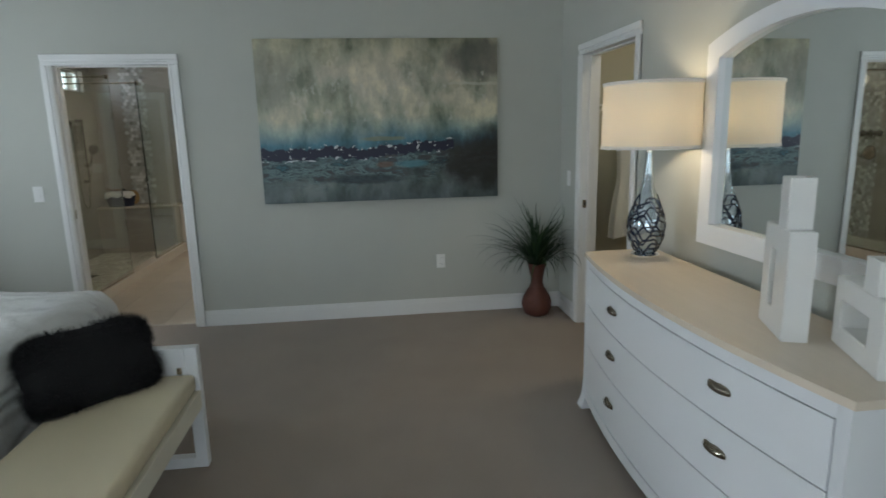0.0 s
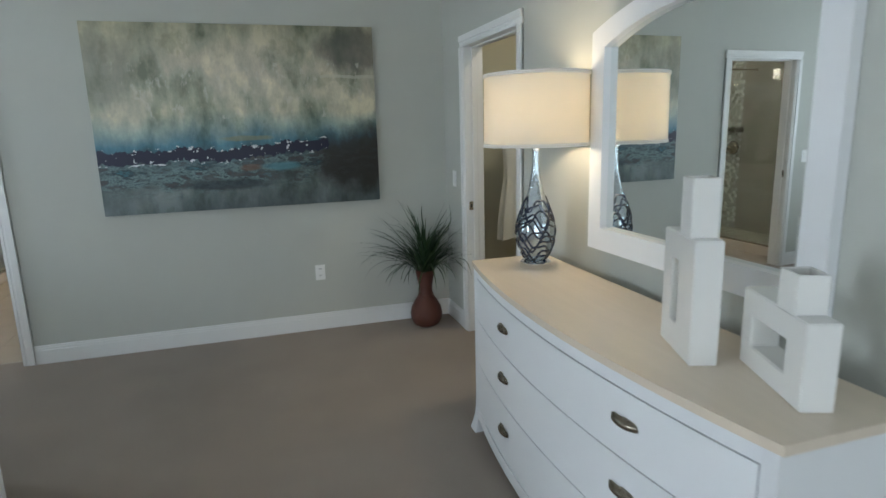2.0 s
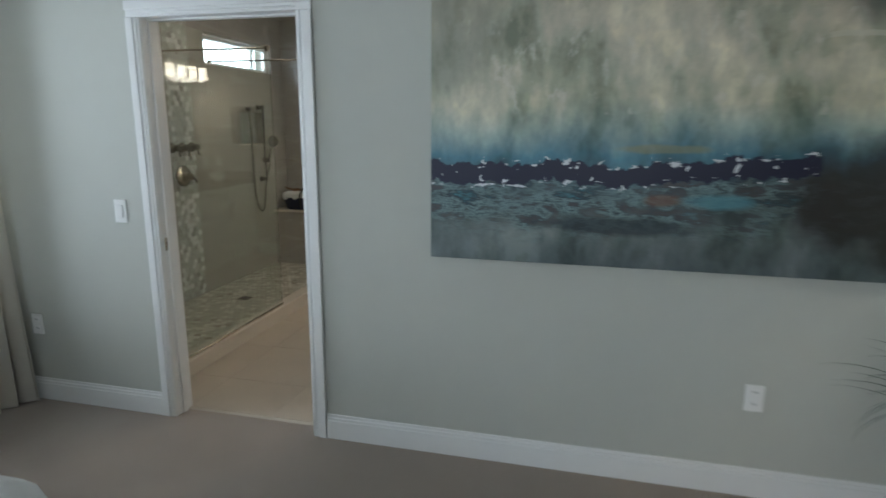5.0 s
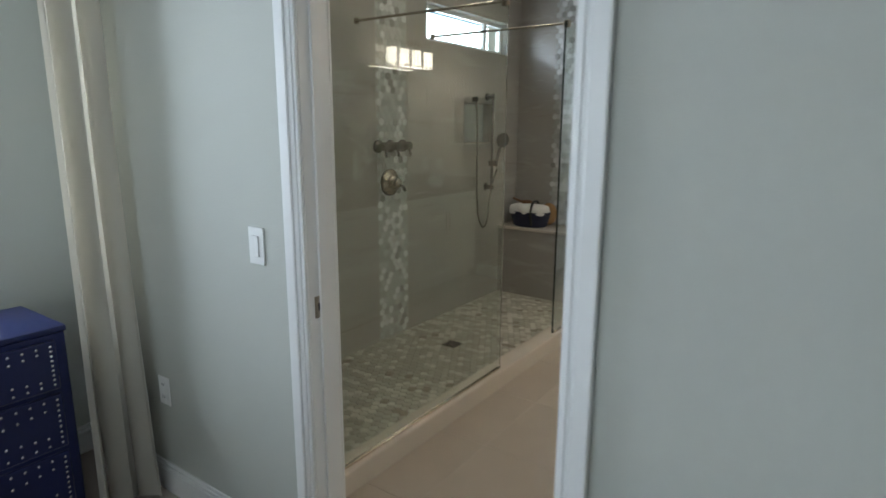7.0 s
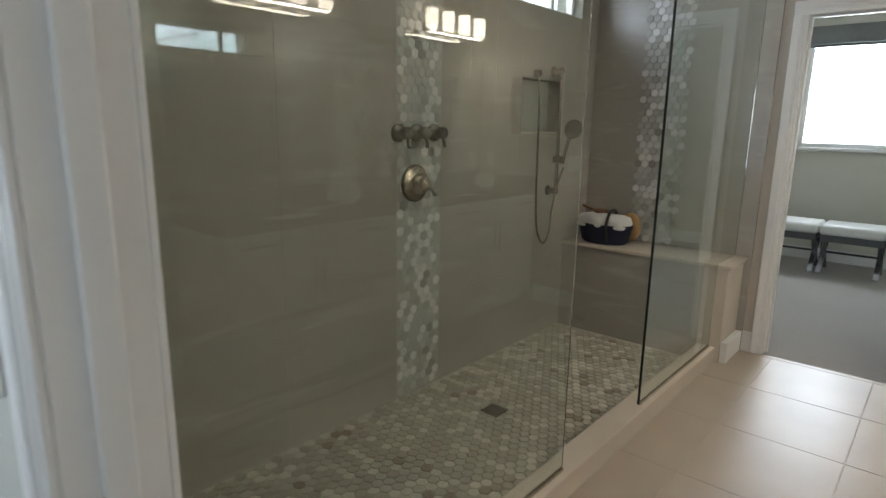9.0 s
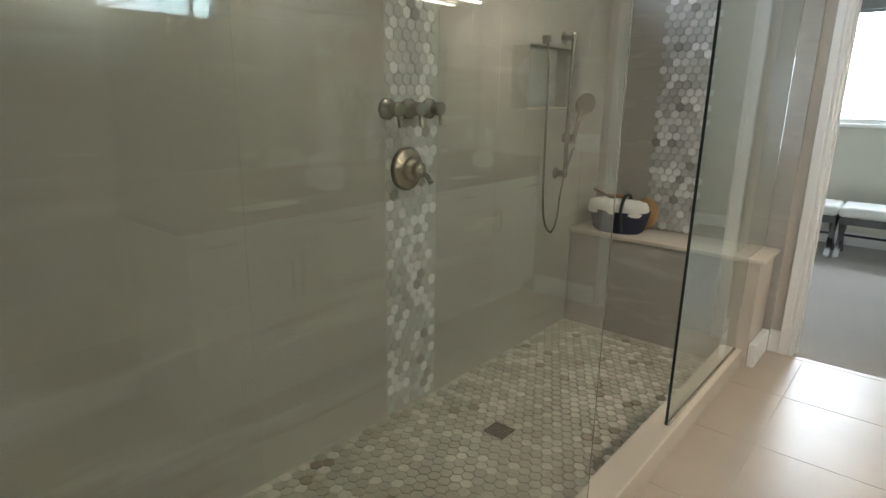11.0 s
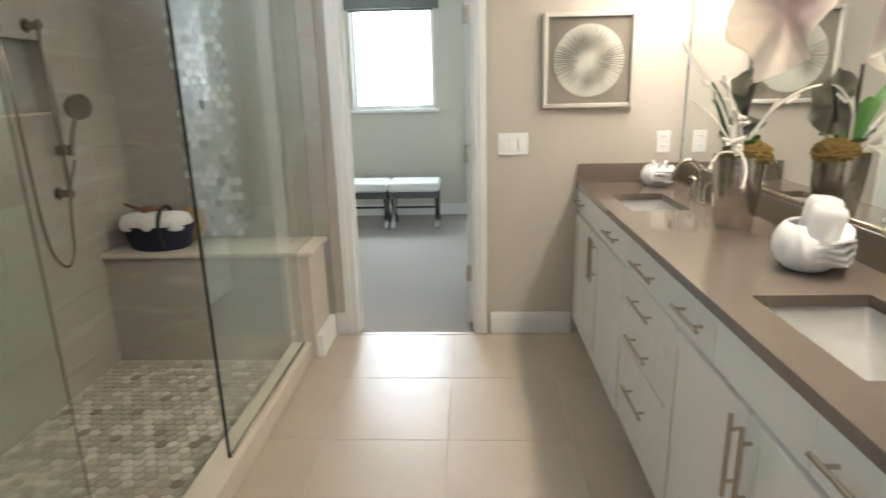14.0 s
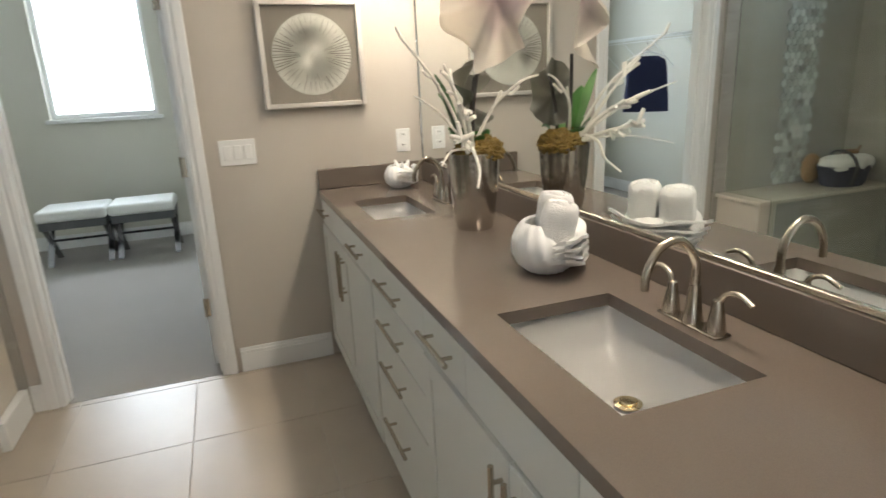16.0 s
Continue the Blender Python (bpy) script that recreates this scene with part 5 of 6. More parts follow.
def basket():
    x, y, z = -3.145, 8.925, 0.61
    b = thing("towel_basket", (x, y, z), "navy cloth basket of white towels on the shower bench", "basket")
    navy = mat("navy_cloth", (0.018, 0.022, 0.05), 0.8, vary=0.15, scale=12, bump=0.001, bscale=200)
    towel = mat("white_towel", (0.78, 0.77, 0.75), 0.95, vary=0.05, scale=9, bump=0.004, bscale=260, sheen=0.4)
    part("basket_body", lathe([(0.0, 0), (0.125, 0), (0.14, 0.015), (0.165, 0.13), (0.168, 0.135), (0.155, 0.135), (0.13, 0.03), (0, 0.025)], (x, y, z), 40, 1.16, 0.78), navy, b)
    for k, (dx, dy, dz, s) in enumerate(((-0.095, -0.012, 0.145, 1.05), (0.085, -0.01, 0.142, 1.08), (-0.005, -0.035, 0.150, 1.05))):
        bm = bmesh.new()
        bmesh.ops.create_uvsphere(bm, u_segments=28, v_segments=16, radius=1)
        for v in bm.verts:
            q = v.co.copy()
            v.co = Vector((x + dx + 0.092 * s * q.x, y + dy + 0.095 * s * q.y, z + dz + 0.052 * s * math.copysign(abs(q.z) ** 0.6, q.z))) + 0.008 * noise.noise_vector(q * 3 + Vector((k, 0, 0)))
        part("towel", bm, towel, b, "folded white towel")
    part("strap", tube(smooth_path([(x + 0.07, y - 0.112, z + 0.02), (x + 0.07, y - 0.138, z + 0.14), (x + 0.055, y - 0.06, z + 0.217), (x + 0.04, y + 0.06, z + 0.21), (x + 0.04, y + 0.11, z + 0.10)]), 0.010, 8), M_BLACK, b, "black strap")
    s = thing("bath_sponge", (x + 0.12, y + 0.12, z), "tan sea sponge standing behind the towel basket", "sponge")
    tan = mat("tan_sponge", (0.36, 0.22, 0.10), 0.9, vary=0.2, scale=30, bump=0.004, bscale=120)
    bm = bmesh.new()
    bmesh.ops.create_uvsphere(bm, u_segments=24, v_segments=14, radius=1)
    for v in bm.verts:
        q = v.co.copy()
        v.co = Vector((x + 0.115 + 0.075 * q.x, y + 0.145 + 0.045 * q.y, z + 0.12 + 0.165 * q.z * 0.6)) + 0.006 * noise.noise_vector(q * 6)
    bmesh.ops.translate(bm, verts=bm.verts, vec=(0, 0, z - min(v.co.z for v in bm.verts)))
    part("sponge", bm, tan, s)
    w = thing("bath_brush", (x - 0.03, y - 0.02, z + 0.198), "brown wooden bath brush laid over the folded towels", "brush")
    wood = mat("brush_wood", (0.20, 0.10, 0.045), 0.5, vary=0.2)
    bm = bmesh.new()
    bmesh.ops.create_uvsphere(bm, u_segments=24, v_segments=12, radius=1)
    for v in bm.verts:
        v.co = Vector((x - 0.03 + 0.062 * v.co.x, y - 0.01 + 0.038 * v.co.y, z + 0.213 + 0.020 * v.co.z))
    part("head", bm, wood, w)
    part("handle", tube(smooth_path([(x - 0.08, y - 0.005, z + 0.213), (x - 0.14, y + 0.02, z + 0.222), (x - 0.20, y + 0.05, z + 0.232)]), 0.011, 10, taper=0.8), wood, w)


basket()

# ---- vanity ----
XF = -0.832


def pull(parent, vertical, y, z, length):
    st = 0.028
    if vertical:
        bar = [(XF - 0.022 - st, y, z - length / 2), (XF - 0.022 - st, y, z + length / 2)]
        ends = [(y, z - length * 0.32), (y, z + length * 0.32)]
    else:
        bar = [(XF - 0.022 - st, y - length / 2, z), (XF - 0.022 - st, y + length / 2, z)]
        ends = [(y - length * 0.32, z), (y + length * 0.32, z)]
    h = part("bar_pull", tube(bar, 0.0062, 12), M_NICKEL, parent, "brushed nickel bar pull")
    for yy, zz in ends:
        part("post", tube([(XF - 0.021, yy, zz), (XF - 0.022 - st, yy, zz)], 0.0048, 10), M_NICKEL, h)


def panel(name, parent, y0, y1, z0, z1, shaker):
    g = 0.002
    p = part(name, box(XF - 0.020, XF, y0 + g, y1 - g, z0 + g, z1 - g, 0.0015), M_CAB, parent)
    if shaker:
        w = 0.052
        for a, b, c, d in ((y0 + g, y0 + w, z0 + g, z1 - g), (y1 - w, y1 - g, z0 + g, z1 - g), (y0 + w, y1 - w, z0 + g, z0 + w), (y0 + w, y1 - w, z1 - w, z1 - g)):
            part("stile", box(XF - 0.0265, XF - 0.0195, a, b, c, d, 0.0015), M_CAB, p)
    return p


def cabinet(y0, y1, label):
    c = thing("vanity_cabinet", (-0.56, (y0 + y1) / 2, 0), label, "cabinet", "vanity cabinets")
    part("carcass", box(XF, -0.302, y0 + 0.001, y1 - 0.001, 0.09, 0.66), M_CAB, c, smooth=False)
    part("front_rail", box(XF, XF + 0.018, y0 + 0.001, y1 - 0.001, 0.66, 0.866), M_CAB, c, smooth=False)
    for a in (y0 + 0.001, y1 - 0.019):
        part("side_board", box(XF + 0.018, -0.302, a, a + 0.018, 0.66, 0.866), M_CAB, c, smooth=False)
    part("toe_kick", box(XF + 0.055, -0.302, y0 + 0.001, y1 - 0.001, 0, 0.09), M_CAB, c, smooth=False)
    return c


def sink_unit(y0, y1, cut0, cut1):
    c = cabinet(y0, y1, "off-white shaker sink base cabinet with nickel bar pulls")
    top, mid = 0.862, 0.735
    for a, b in ((y0, cut0), (cut1, y1)):
        d = panel("drawer", c, a, b, mid, top, False)
        pull(d, False, (a + b) / 2, 0.805, min(0.20, (b - a) * 0.75))
    panel("false_front", c, cut0, cut1, mid, top, False)
    m = (y0 + y1) / 2
    for a, b, py in ((y0, m, m - 0.028), (m, y1, m + 0.028)):
        d = panel("door", c, a, b, 0.095, mid - 0.004, True)
        pull(d, True, py, 0.605, 0.21)


def drawer_unit(y0, y1):
    c = cabinet(y0, y1, "off-white four-drawer vanity cabinet with nickel bar pulls")
    for z0, z1 in ((0.735, 0.862), (0.592, 0.731), (0.438, 0.588), (0.095, 0.434)):
        d = panel("drawer", c, y0, y1, z0, z1, False)
        pull(d, False, (y0 + y1) / 2, (z0 + z1) / 2 + (0.04 if z0 < 0.2 else 0), 0.24)


sink_unit(6.535, 7.525, 6.815, 7.243)
drawer_unit(7.525, 8.10)
sink_unit(8.10, 9.135, 8.46, 8.87)


def countertop():
    c = thing("countertop", (-0.57, 7.86, 0.867), "taupe quartz vanity top with two rectangular sink cutouts", "countertop")
    z0, z1, x0, x1, y0, y1 = 0.867, 0.898, -0.860, -0.302, 6.515, 9.147
    holes = [(-0.752, -0.462, 6.855, 7.298), (-0.768, -0.522, 8.338, 8.756)]
    xs = [x0, -0.768, -0.752, -0.522, -0.462, x1]
    ys = [y0, 6.855, 7.298, 8.338, 8.756, y1]
    bm = bmesh.new()
    vt = {}

    def vert(i, j, z):
        if (i, j, z) not in vt:
            vt[i, j, z] = bm.verts.new((xs[i], ys[j], z))
        return vt[i, j, z]

    def solid(i, j):
        if not (0 <= i < 5 and 0 <= j < 5):
            return False
        cx, cy = (xs[i] + xs[i + 1]) / 2, (ys[j] + ys[j + 1]) / 2
        return not any(a < cx < b and p < cy < q for a, b, p, q in holes)
    for i in range(5):
        for j in range(5):
            if not solid(i, j):
                continue
            bm.faces.new([vert(i, j, z1), vert(i + 1, j, z1), vert(i + 1, j + 1, z1), vert(i, j + 1, z1)])
            bm.faces.new([vert(i, j, z0), vert(i, j + 1, z0), vert(i + 1, j + 1, z0), vert(i + 1, j, z0)])
            for di, dj, a, b in ((-1, 0, (i, j), (i, j + 1)), (1, 0, (i + 1, j + 1), (i + 1, j)), (0, -1, (i + 1, j), (i, j)), (0, 1, (i, j + 1), (i + 1, j + 1))):
                if not solid(i + di, j + dj):
                    bm.faces.new([vert(*a, z1), vert(*b, z1), vert(*b, z0), vert(*a, z0)])
    bmesh.ops.bevel(bm, geom=[e for e in bm.edges if len(e.link_faces) == 2 and e.calc_face_angle(0) > 1 and abs(e.verts[0].co.z - e.verts[1].co.z) < 1e-5], offset=0.004, segments=2, affect="EDGES", clamp_overlap=True)
    part("slab", bm, M_COUNTER, c)
    part("backsplash", box(-0.322, -0.302, y0 + 0.005, y1 - 0.021, z1 + 0.0005, 0.998, 0.002), M_COUNTER, c, "taupe quartz backsplash")
    part("side_splash", box(x0 + 0.005, -0.302, y1 - 0.020, y1, z1 + 0.0005, 0.998, 0.002), M_COUNTER, c, "taupe quartz side splash")


countertop()


def sink(x0, x1, y0, y1):
    s = thing("sink", ((x0 + x1) / 2, (y0 + y1) / 2, 0.70), "rectangular white porcelain undermount sink", "sink", "undermount sinks")
    e = 0.006
    bm = bmesh.new()
    rings = []
    cx, cy = (x0 + x1) / 2, (y0 + y1) / 2
    for f, z in ((1.0, 0.866), (0.965, 0.842), (0.89, 0.812), (0.74, 0.780), (0.52, 0.758), (0.28, 0.747), (0.12, 0.744)):
        ring = []
        hx, hy = (x1 - x0) / 2 + e, (y1 - y0) / 2 + e
        for k in range(48):
            a = 2 * math.pi * k / 48
            p = 0.16
            ca, sa = math.cos(a), math.sin(a)
            ring.append(bm.verts.new((cx + 0.045 * (1 - f) + hx * f * math.copysign(abs(ca) ** p, ca) if abs(ca) > 1e-6 else cx, cy + hy * f * math.copysign(abs(sa) ** p, sa) if abs(sa) > 1e-6 else cy, z)))
        rings.append(ring)
    for a, b in zip(rings, rings[1:]):
        for k in range(48):
            bm.faces.new((a[k], a[(k + 1) % 48], b[(k + 1) % 48], b[k]))
    bm.faces.new(rings[-1])
    bmesh.ops.solidify(bm, geom=bm.faces, thickness=-0.008)
    part("bowl", bm, M_PORCELAIN, s)
    part("drain", lathe([(0.0, 0), (0.027, 0), (0.029, 0.004), (0.021, 0.006), (0.017, 0.003), (0.016, 0.011), (0, 0.013)], (cx + 0.04, cy, 0.7485), 24), mat("brass_drain", (0.62, 0.52, 0.33), 0.22, 1.0) if not bpy.data.materials.get("brass_drain") else bpy.data.materials["brass_drain"], s, "brass-toned drain")


sink(-0.752, -0.462, 6.855, 7.298)
sink(-0.768, -0.522, 8.338, 8.756)


def faucet(x, y):
    f = thing("faucet", (x, y, 0.898), "brushed nickel widespread faucet with a gooseneck spout", "faucet", "vanity faucets")
    z = 0.8985
    sp = part("spout", tube(smooth_path([(x, y, z + 0.01), (x, y, z + 0.09), (x - 0.005, y, z + 0.14), (x - 0.045, y, z + 0.182), (x - 0.09, y, z + 0.172), (x - 0.118, y, z + 0.13), (x - 0.122, y, z + 0.092)], 8), 0.0095, 14, taper=0.85), M_NICKEL, f)
    part("spout_base", lathe([(0.022, 0), (0.022, 0.008), (0.017, 0.03), (0.013, 0.07), (0.011, 0.085)], (x, y, z), 24), M_NICKEL, sp)
    part("base_plate", box(x - 0.021, x + 0.021, y - 0.082, y + 0.082, z, z + 0.006, 0.0025), M_NICKEL, f)
    for s in (-1, 1):
        h = part("handle", lathe([(0.019, 0.006), (0.019, 0.012), (0.0145, 0.04), (0.011, 0.062), (0.010, 0.072), (0.0, 0.075)], (x, y + s * 0.062, z), 22), M_NICKEL, f)
        part("lever", tube(smooth_path([(x, y + s * 0.062, z + 0.063), (x + 0.003, y + s * 0.075, z + 0.086), (x + 0.004, y + s * 0.105, z + 0.096), (x + 0.004, y + s * 0.138, z + 0.084)], 6), 0.0065, 10, taper=0.8), M_NICKEL, h)


faucet(-0.42, 7.075)
faucet(-0.42, 8.545)


def vanity_mirror():
    m = thing("vanity_mirror", (-0.302, 7.86, 1.0), "wide frameless mirror above the vanity backsplash", "mirror")
    part("mirror_glass", box(-0.308, -0.302, 6.53, 9.13, 1.012, 2.02), M_MIRROR, m, smooth=False)
    part("edge_channel", box(-0.316, -0.302, 6.53, 9.13, 0.999, 1.012, 0.002), M_NICKEL, m, "slim metal mirror channel")
    part("edge_channel", box(-0.312, -0.302, 9.13, 9.136, 1.012, 2.02, 0.001), M_CHROME, m)


vanity_mirror()


def vanity_light(y):
    v = thing("vanity_light", (-0.30, y, 2.1), "nickel bar light with four lit frosted glass shades", "wall light", "vanity lights")
    part("back_plate", box(-0.325, -0.302, y - 0.32, y + 0.32, 2.22, 2.27, 0.004), M_NICKEL, v)
    glow = bpy.data.materials.get("lit_frosted_glass") or mat("lit_frosted_glass", (0.9, 0.86, 0.78), 0.4, emit=(1.0, 0.86, 0.67), power=9.0)
    for j in range(4):
        yy = y - 0.27 + j * 0.18
        s = part("shade", lathe([(0.043, 0.0), (0.043, 0.13), (0.039, 0.13), (0.039, 0.004), (0.0, 0.004)], (-0.42, yy, 2.04), 28), glow, v, "lit frosted glass shade")
        part("arm", tube(smooth_path([(-0.325, yy, 2.245), (-0.42, yy, 2.25), (-0.42, yy, 2.185)], 4), 0.008, 8), M_NICKEL, s)
    part("rail", box(-0.428, -0.412, y - 0.34, y + 0.34, 2.024, 2.036, 0.002), M_NICKEL, v)


vanity_light(7.2)
vanity_light(8.66)


def shell_bowl(x, y, z, k, label, towels):
    """A ribbed sea-shell bowl: a swirled round body and a lip of stacked wavy flanges."""
    b = thing("shell_bowl", (x, y, z), label, "bowl", "shell bowls")
    por = bpy.data.materials.get("matte_white_ceramic") or mat("matte_white_ceramic", (0.80, 0.79, 0.77), 0.45, vary=0.02)
    T = pose(x, y, z, 0, 0, -35) @ Matrix.Scale(k, 4)
    bm = bmesh.new()
    n, prev = 96, None
    for zz, rr in ((0.0, 0.45), (0.004, 0.60), (0.025, 0.85), (0.055, 1.0), (0.085, 0.99), (0.11, 0.88), (0.128, 0.74), (0.134, 0.66), (0.128, 0.62), (0.10, 0.74), (0.05, 0.80), (0.02, 0.5), (0.018, 0.1)):
        row = []
        for i in range(n):
            a = 2 * math.pi * i / n
            rib = 1 + 0.10 * (abs(math.sin(a * 8 + zz * 22)) ** 0.7 - 0.6)
            low = 1 - 0.22 * max(0.0, math.cos(a)) * (zz > 0.09)
            row.append(bm.verts.new((0.090 * rr * rib * math.cos(a) - 0.006, 0.108 * rr * rib * math.sin(a), zz * low)))
        if prev:
            for i in range(n):
                bm.faces.new((prev[i], prev[(i + 1) % n], row[(i + 1) % n], row[i]))
        prev = row
    bm.faces.new(prev)
    bm.transform(T)
    part("bowl", bm, por, b)
    for j in range(4):
        bm = bmesh.new()
        prev, hl = None, 0.140 - 0.008 * (3 - j)
        for i in range(25):
            u = -1 + i / 12
            xo = 0.090 * math.sqrt(max(0.0, 1 - (0.88 * u) ** 2)) + 0.010 + 0.004 * math.sin(9 * u + j)
            zc = 0.034 + 0.021 * j + 0.005 * math.sin(5 * u + 1.3 * j) + 0.018 * u * u
            row = [bm.verts.new(c) for c in ((xo - 0.034, hl * u, zc - 0.010), (xo - 0.014, hl * u, zc + 0.002), (xo, hl * u, zc + 0.004), (xo + 0.001, hl * u, zc - 0.004), (xo - 0.016, hl * u, zc - 0.008))]
            if prev:
                for q in range(5):
                    bm.faces.new((prev[q], prev[(q + 1) % 5], row[(q + 1) % 5], row[q]))
            else:
                bm.faces.new(row)
            prev = row
        bm.faces.new(prev[::-1])
        bm.transform(T)
        part("lip_flange", bm, por, b)
    if not towels:
        for j, (dx, dy, tx, ty, h) in enumerate(((-0.02, 0.0, -0.3, 0.1, 0.05), (0.03, 0.02, 0.4, 0.3, 0.045), (0.02, -0.03, 0.3, -0.5, 0.04))):
            bm = tube([(dx, dy, 0.115), (dx + tx * h * 0.6, dy + ty * h * 0.6, 0.115 + h * 0.7), (dx + tx * h, dy + ty * h, 0.115 + h)], 0.016, 10, taper=0.35)
            bm.transform(T)
            part("spire", bm, por, b)
        bm = lathe([(0.0, 0.09), (0.06, 0.10), (0.055, 0.118), (0.03, 0.128), (0.0, 0.13)], (0, 0, 0), 28)
        bm.transform(T)
        part("crown", bm, por, b)
        return
    tw = bpy.data.materials["white_towel"]
    for j, (dx, dy, ln, tilt) in enumerate(((0.004, -0.046, 0.165, 12), (-0.002, 0.048, 0.170, 7))):
        at = T @ Vector((dx, dy, 0.028))
        t = thing("rolled_towel", tuple(at), "tightly rolled white hand towel standing in the shell bowl", "towel", "rolled towels")
        R = 0.047
        bm = lathe([(0.0, 0), (R * 0.8, 0), (R * 0.95, 0.012), (R, ln * 0.5), (R, ln - 0.026), (R * 0.95, ln - 0.012), (R * 0.83, ln - 0.003), (R * 0.72, ln), (R * 0.62, ln - 0.007), (R * 0.50, ln + 0.002), (R * 0.40, ln - 0.005), (R * 0.24, ln + 0.004), (0, ln)], (0, 0, 0), 36)
        for v in bm.verts:
            v.co += 0.0035 * noise.noise_vector(v.co * 32 + Vector((j, j, 0)))
        bm.transform(Matrix.Translation(at) @ Euler((0, radians(tilt), radians(-35))).to_matrix().to_4x4())
        part("roll", bm, tw, t)


shell_bowl(-0.492, 7.525, 0.898, 1.0, "large white ceramic shell bowl holding rolled towels", True)
shell_bowl(-0.475, 8.985, 0.898, 0.80, "small white ceramic shell bowl beside the far sink", False)


def flower_vase():
    x, y, z = -0.485, 8.04, 0.898
    v = thing("flower_arrangement", (x, y, z), "mercury glass vase with white coral branches and a large leaf", "flowers")
    silver = mat("antiqued_mercury_glass", (0.50, 0.46, 0.41), 0.16, 0.95, vary=0.35, scale=26, bump=0.001, bscale=80)
    part("vase", lathe([(0.0, 0), (0.058, 0), (0.062, 0.004), (0.072, 0.06), (0.083, 0.15), (0.09, 0.262), (0.086, 0.262), (0.078, 0.15), (0.06, 0.02), (0, 0.015)], (x, y, z), 40), silver, v, "tapered antiqued mercury glass vase")
    moss = mat("brown_green_moss", (0.20, 0.13, 0.03), 0.95, vary=0.35, scale=40, bump=0.006, bscale=180)
    bm = bmesh.new()
    bmesh.ops.create_icosphere(bm, subdivisions=5, radius=1)
    for q in bm.verts:
        d = q.co.normalized()
        q.co = Vector((x + 0.02 + 0.082 * d.x, y - 0.01 + 0.082 * d.y, z + 0.265 + 0.05 * d.z)) + d * (0.012 * noise.noise(d * 6) + 0.008 * noise.noise(d * 18))
    part("moss", bm, moss, v, "brown-green moss mound")
    # big wavy leaf facing the room
    petal = bpy.data.materials.new("pink_white_leaf")
    petal.use_nodes = True
    n, link = petal.node_tree.nodes, petal.node_tree.links.new
    p = n["Principled BSDF"]
    co, gr, rp, nz = n.new("ShaderNodeTexCoord"), n.new("ShaderNodeTexNoise"), n.new("ShaderNodeValToRGB"), n.new("ShaderNodeMapping")
    gr.inputs["Scale"].default_value, gr.inputs["Detail"].default_value = 3.2, 3
    link(co.outputs["Object"], gr.inputs[0])
    e = rp.color_ramp.elements
    e[0].position, e[0].color = 0.28, (0.42, 0.31, 0.33, 1)
    e[1].position, e[1].color = 0.40, (0.76, 0.70, 0.62, 1)
    dist, mx = n.new("ShaderNodeVectorMath"), n.new("ShaderNodeMath")
    dist.operation = "DISTANCE"
    dist.inputs[1].default_value = (-0.015, -0.16, 0.74)
    link(co.outputs["Object"], dist.inputs[0])
    mx.operation = "MULTIPLY_ADD"
    mx.inputs[1].default_value = 0.5
    link(gr.outputs[0], mx.inputs[0])
    link(dist.outputs["Value"], mx.inputs[2])
    link(mx.outputs[0], rp.inputs[0])
    link(rp.outputs[0], p.inputs["Base Color"])
    p.inputs["Roughness"].default_value = 0.6
    grey = mat("grey_green_leaf_back", (0.27, 0.26, 0.22), 0.7, vary=0.12, scale=10)

    def ruffled(cx, cy, cz, rx, rz, ax, rot, m, name, label, seed, cup=0.05):
        bm = bmesh.new()
        nr, na = 12, 56
        rows = [[bm.verts.new((0, cup, 0))]]
        for i in range(1, nr + 1):
            s = i / nr
            row = []
            for k in range(na):
                a = 2 * math.pi * k / na
                edge = 1 + 0.05 * math.sin(3 * a + seed) + 0.05 * math.sin(7 * a + 2 * seed) + 0.03 * math.sin(13 * a)
                row.append(bm.verts.new((rx * s * edge * math.cos(a), cup * (1 - s * s) + 0.045 * s ** 2 * math.sin(5 * a + seed), rz * s * edge * math.sin(a))))
            rows.append(row)
        for k in range(na):
            bm.faces.new((rows[0][0], rows[1][k], rows[1][(k + 1) % na]))
        for a_, b_ in zip(rows[1:], rows[2:]):
            for k in range(na):
                bm.faces.new((a_[k], b_[k], b_[(k + 1) % na], a_[(k + 1) % na]))
        bmesh.ops.solidify(bm, geom=bm.faces, thickness=0.004)
        bm.transform(Matrix.Translation((cx, cy, cz)) @ Euler((radians(ax), 0, radians(rot))).to_matrix().to_4x4())
        part(name, bm, m, v, label, 70)
    ruffled(-0.50, 7.88, 1.615, 0.155, 0.185, 10, -57, petal, "large_leaf", "large ruffled pink-white leaf", 0.6)
    ruffled(-0.46, 8.09, 1.33, 0.075, 0.115, -8, 40, grey, "back_leaf", "grey-green folded leaf", 2.0, 0.03)
    stem = mat("dark_stem", (0.06, 0.05, 0.045), 0.6, vary=0.2)
    for a, b in (((x, y, z + 0.25), (-0.475, 7.985, 1.46)), ((x + 0.01, y + 0.03, z + 0.25), (-0.45, 8.09, 1.40))):
        part("stem", tube(smooth_path([a, ((a[0] + b[0]) / 2 - 0.01, (a[1] + b[1]) / 2, (a[2] + b[2]) / 2), b]), 0.006, 8), stem, v)
    coral = mat("white_coral", (0.74, 0.71, 0.64), 0.7, vary=0.08, scale=30, bump=0.002, bscale=150)
    rnd = random.Random(8)
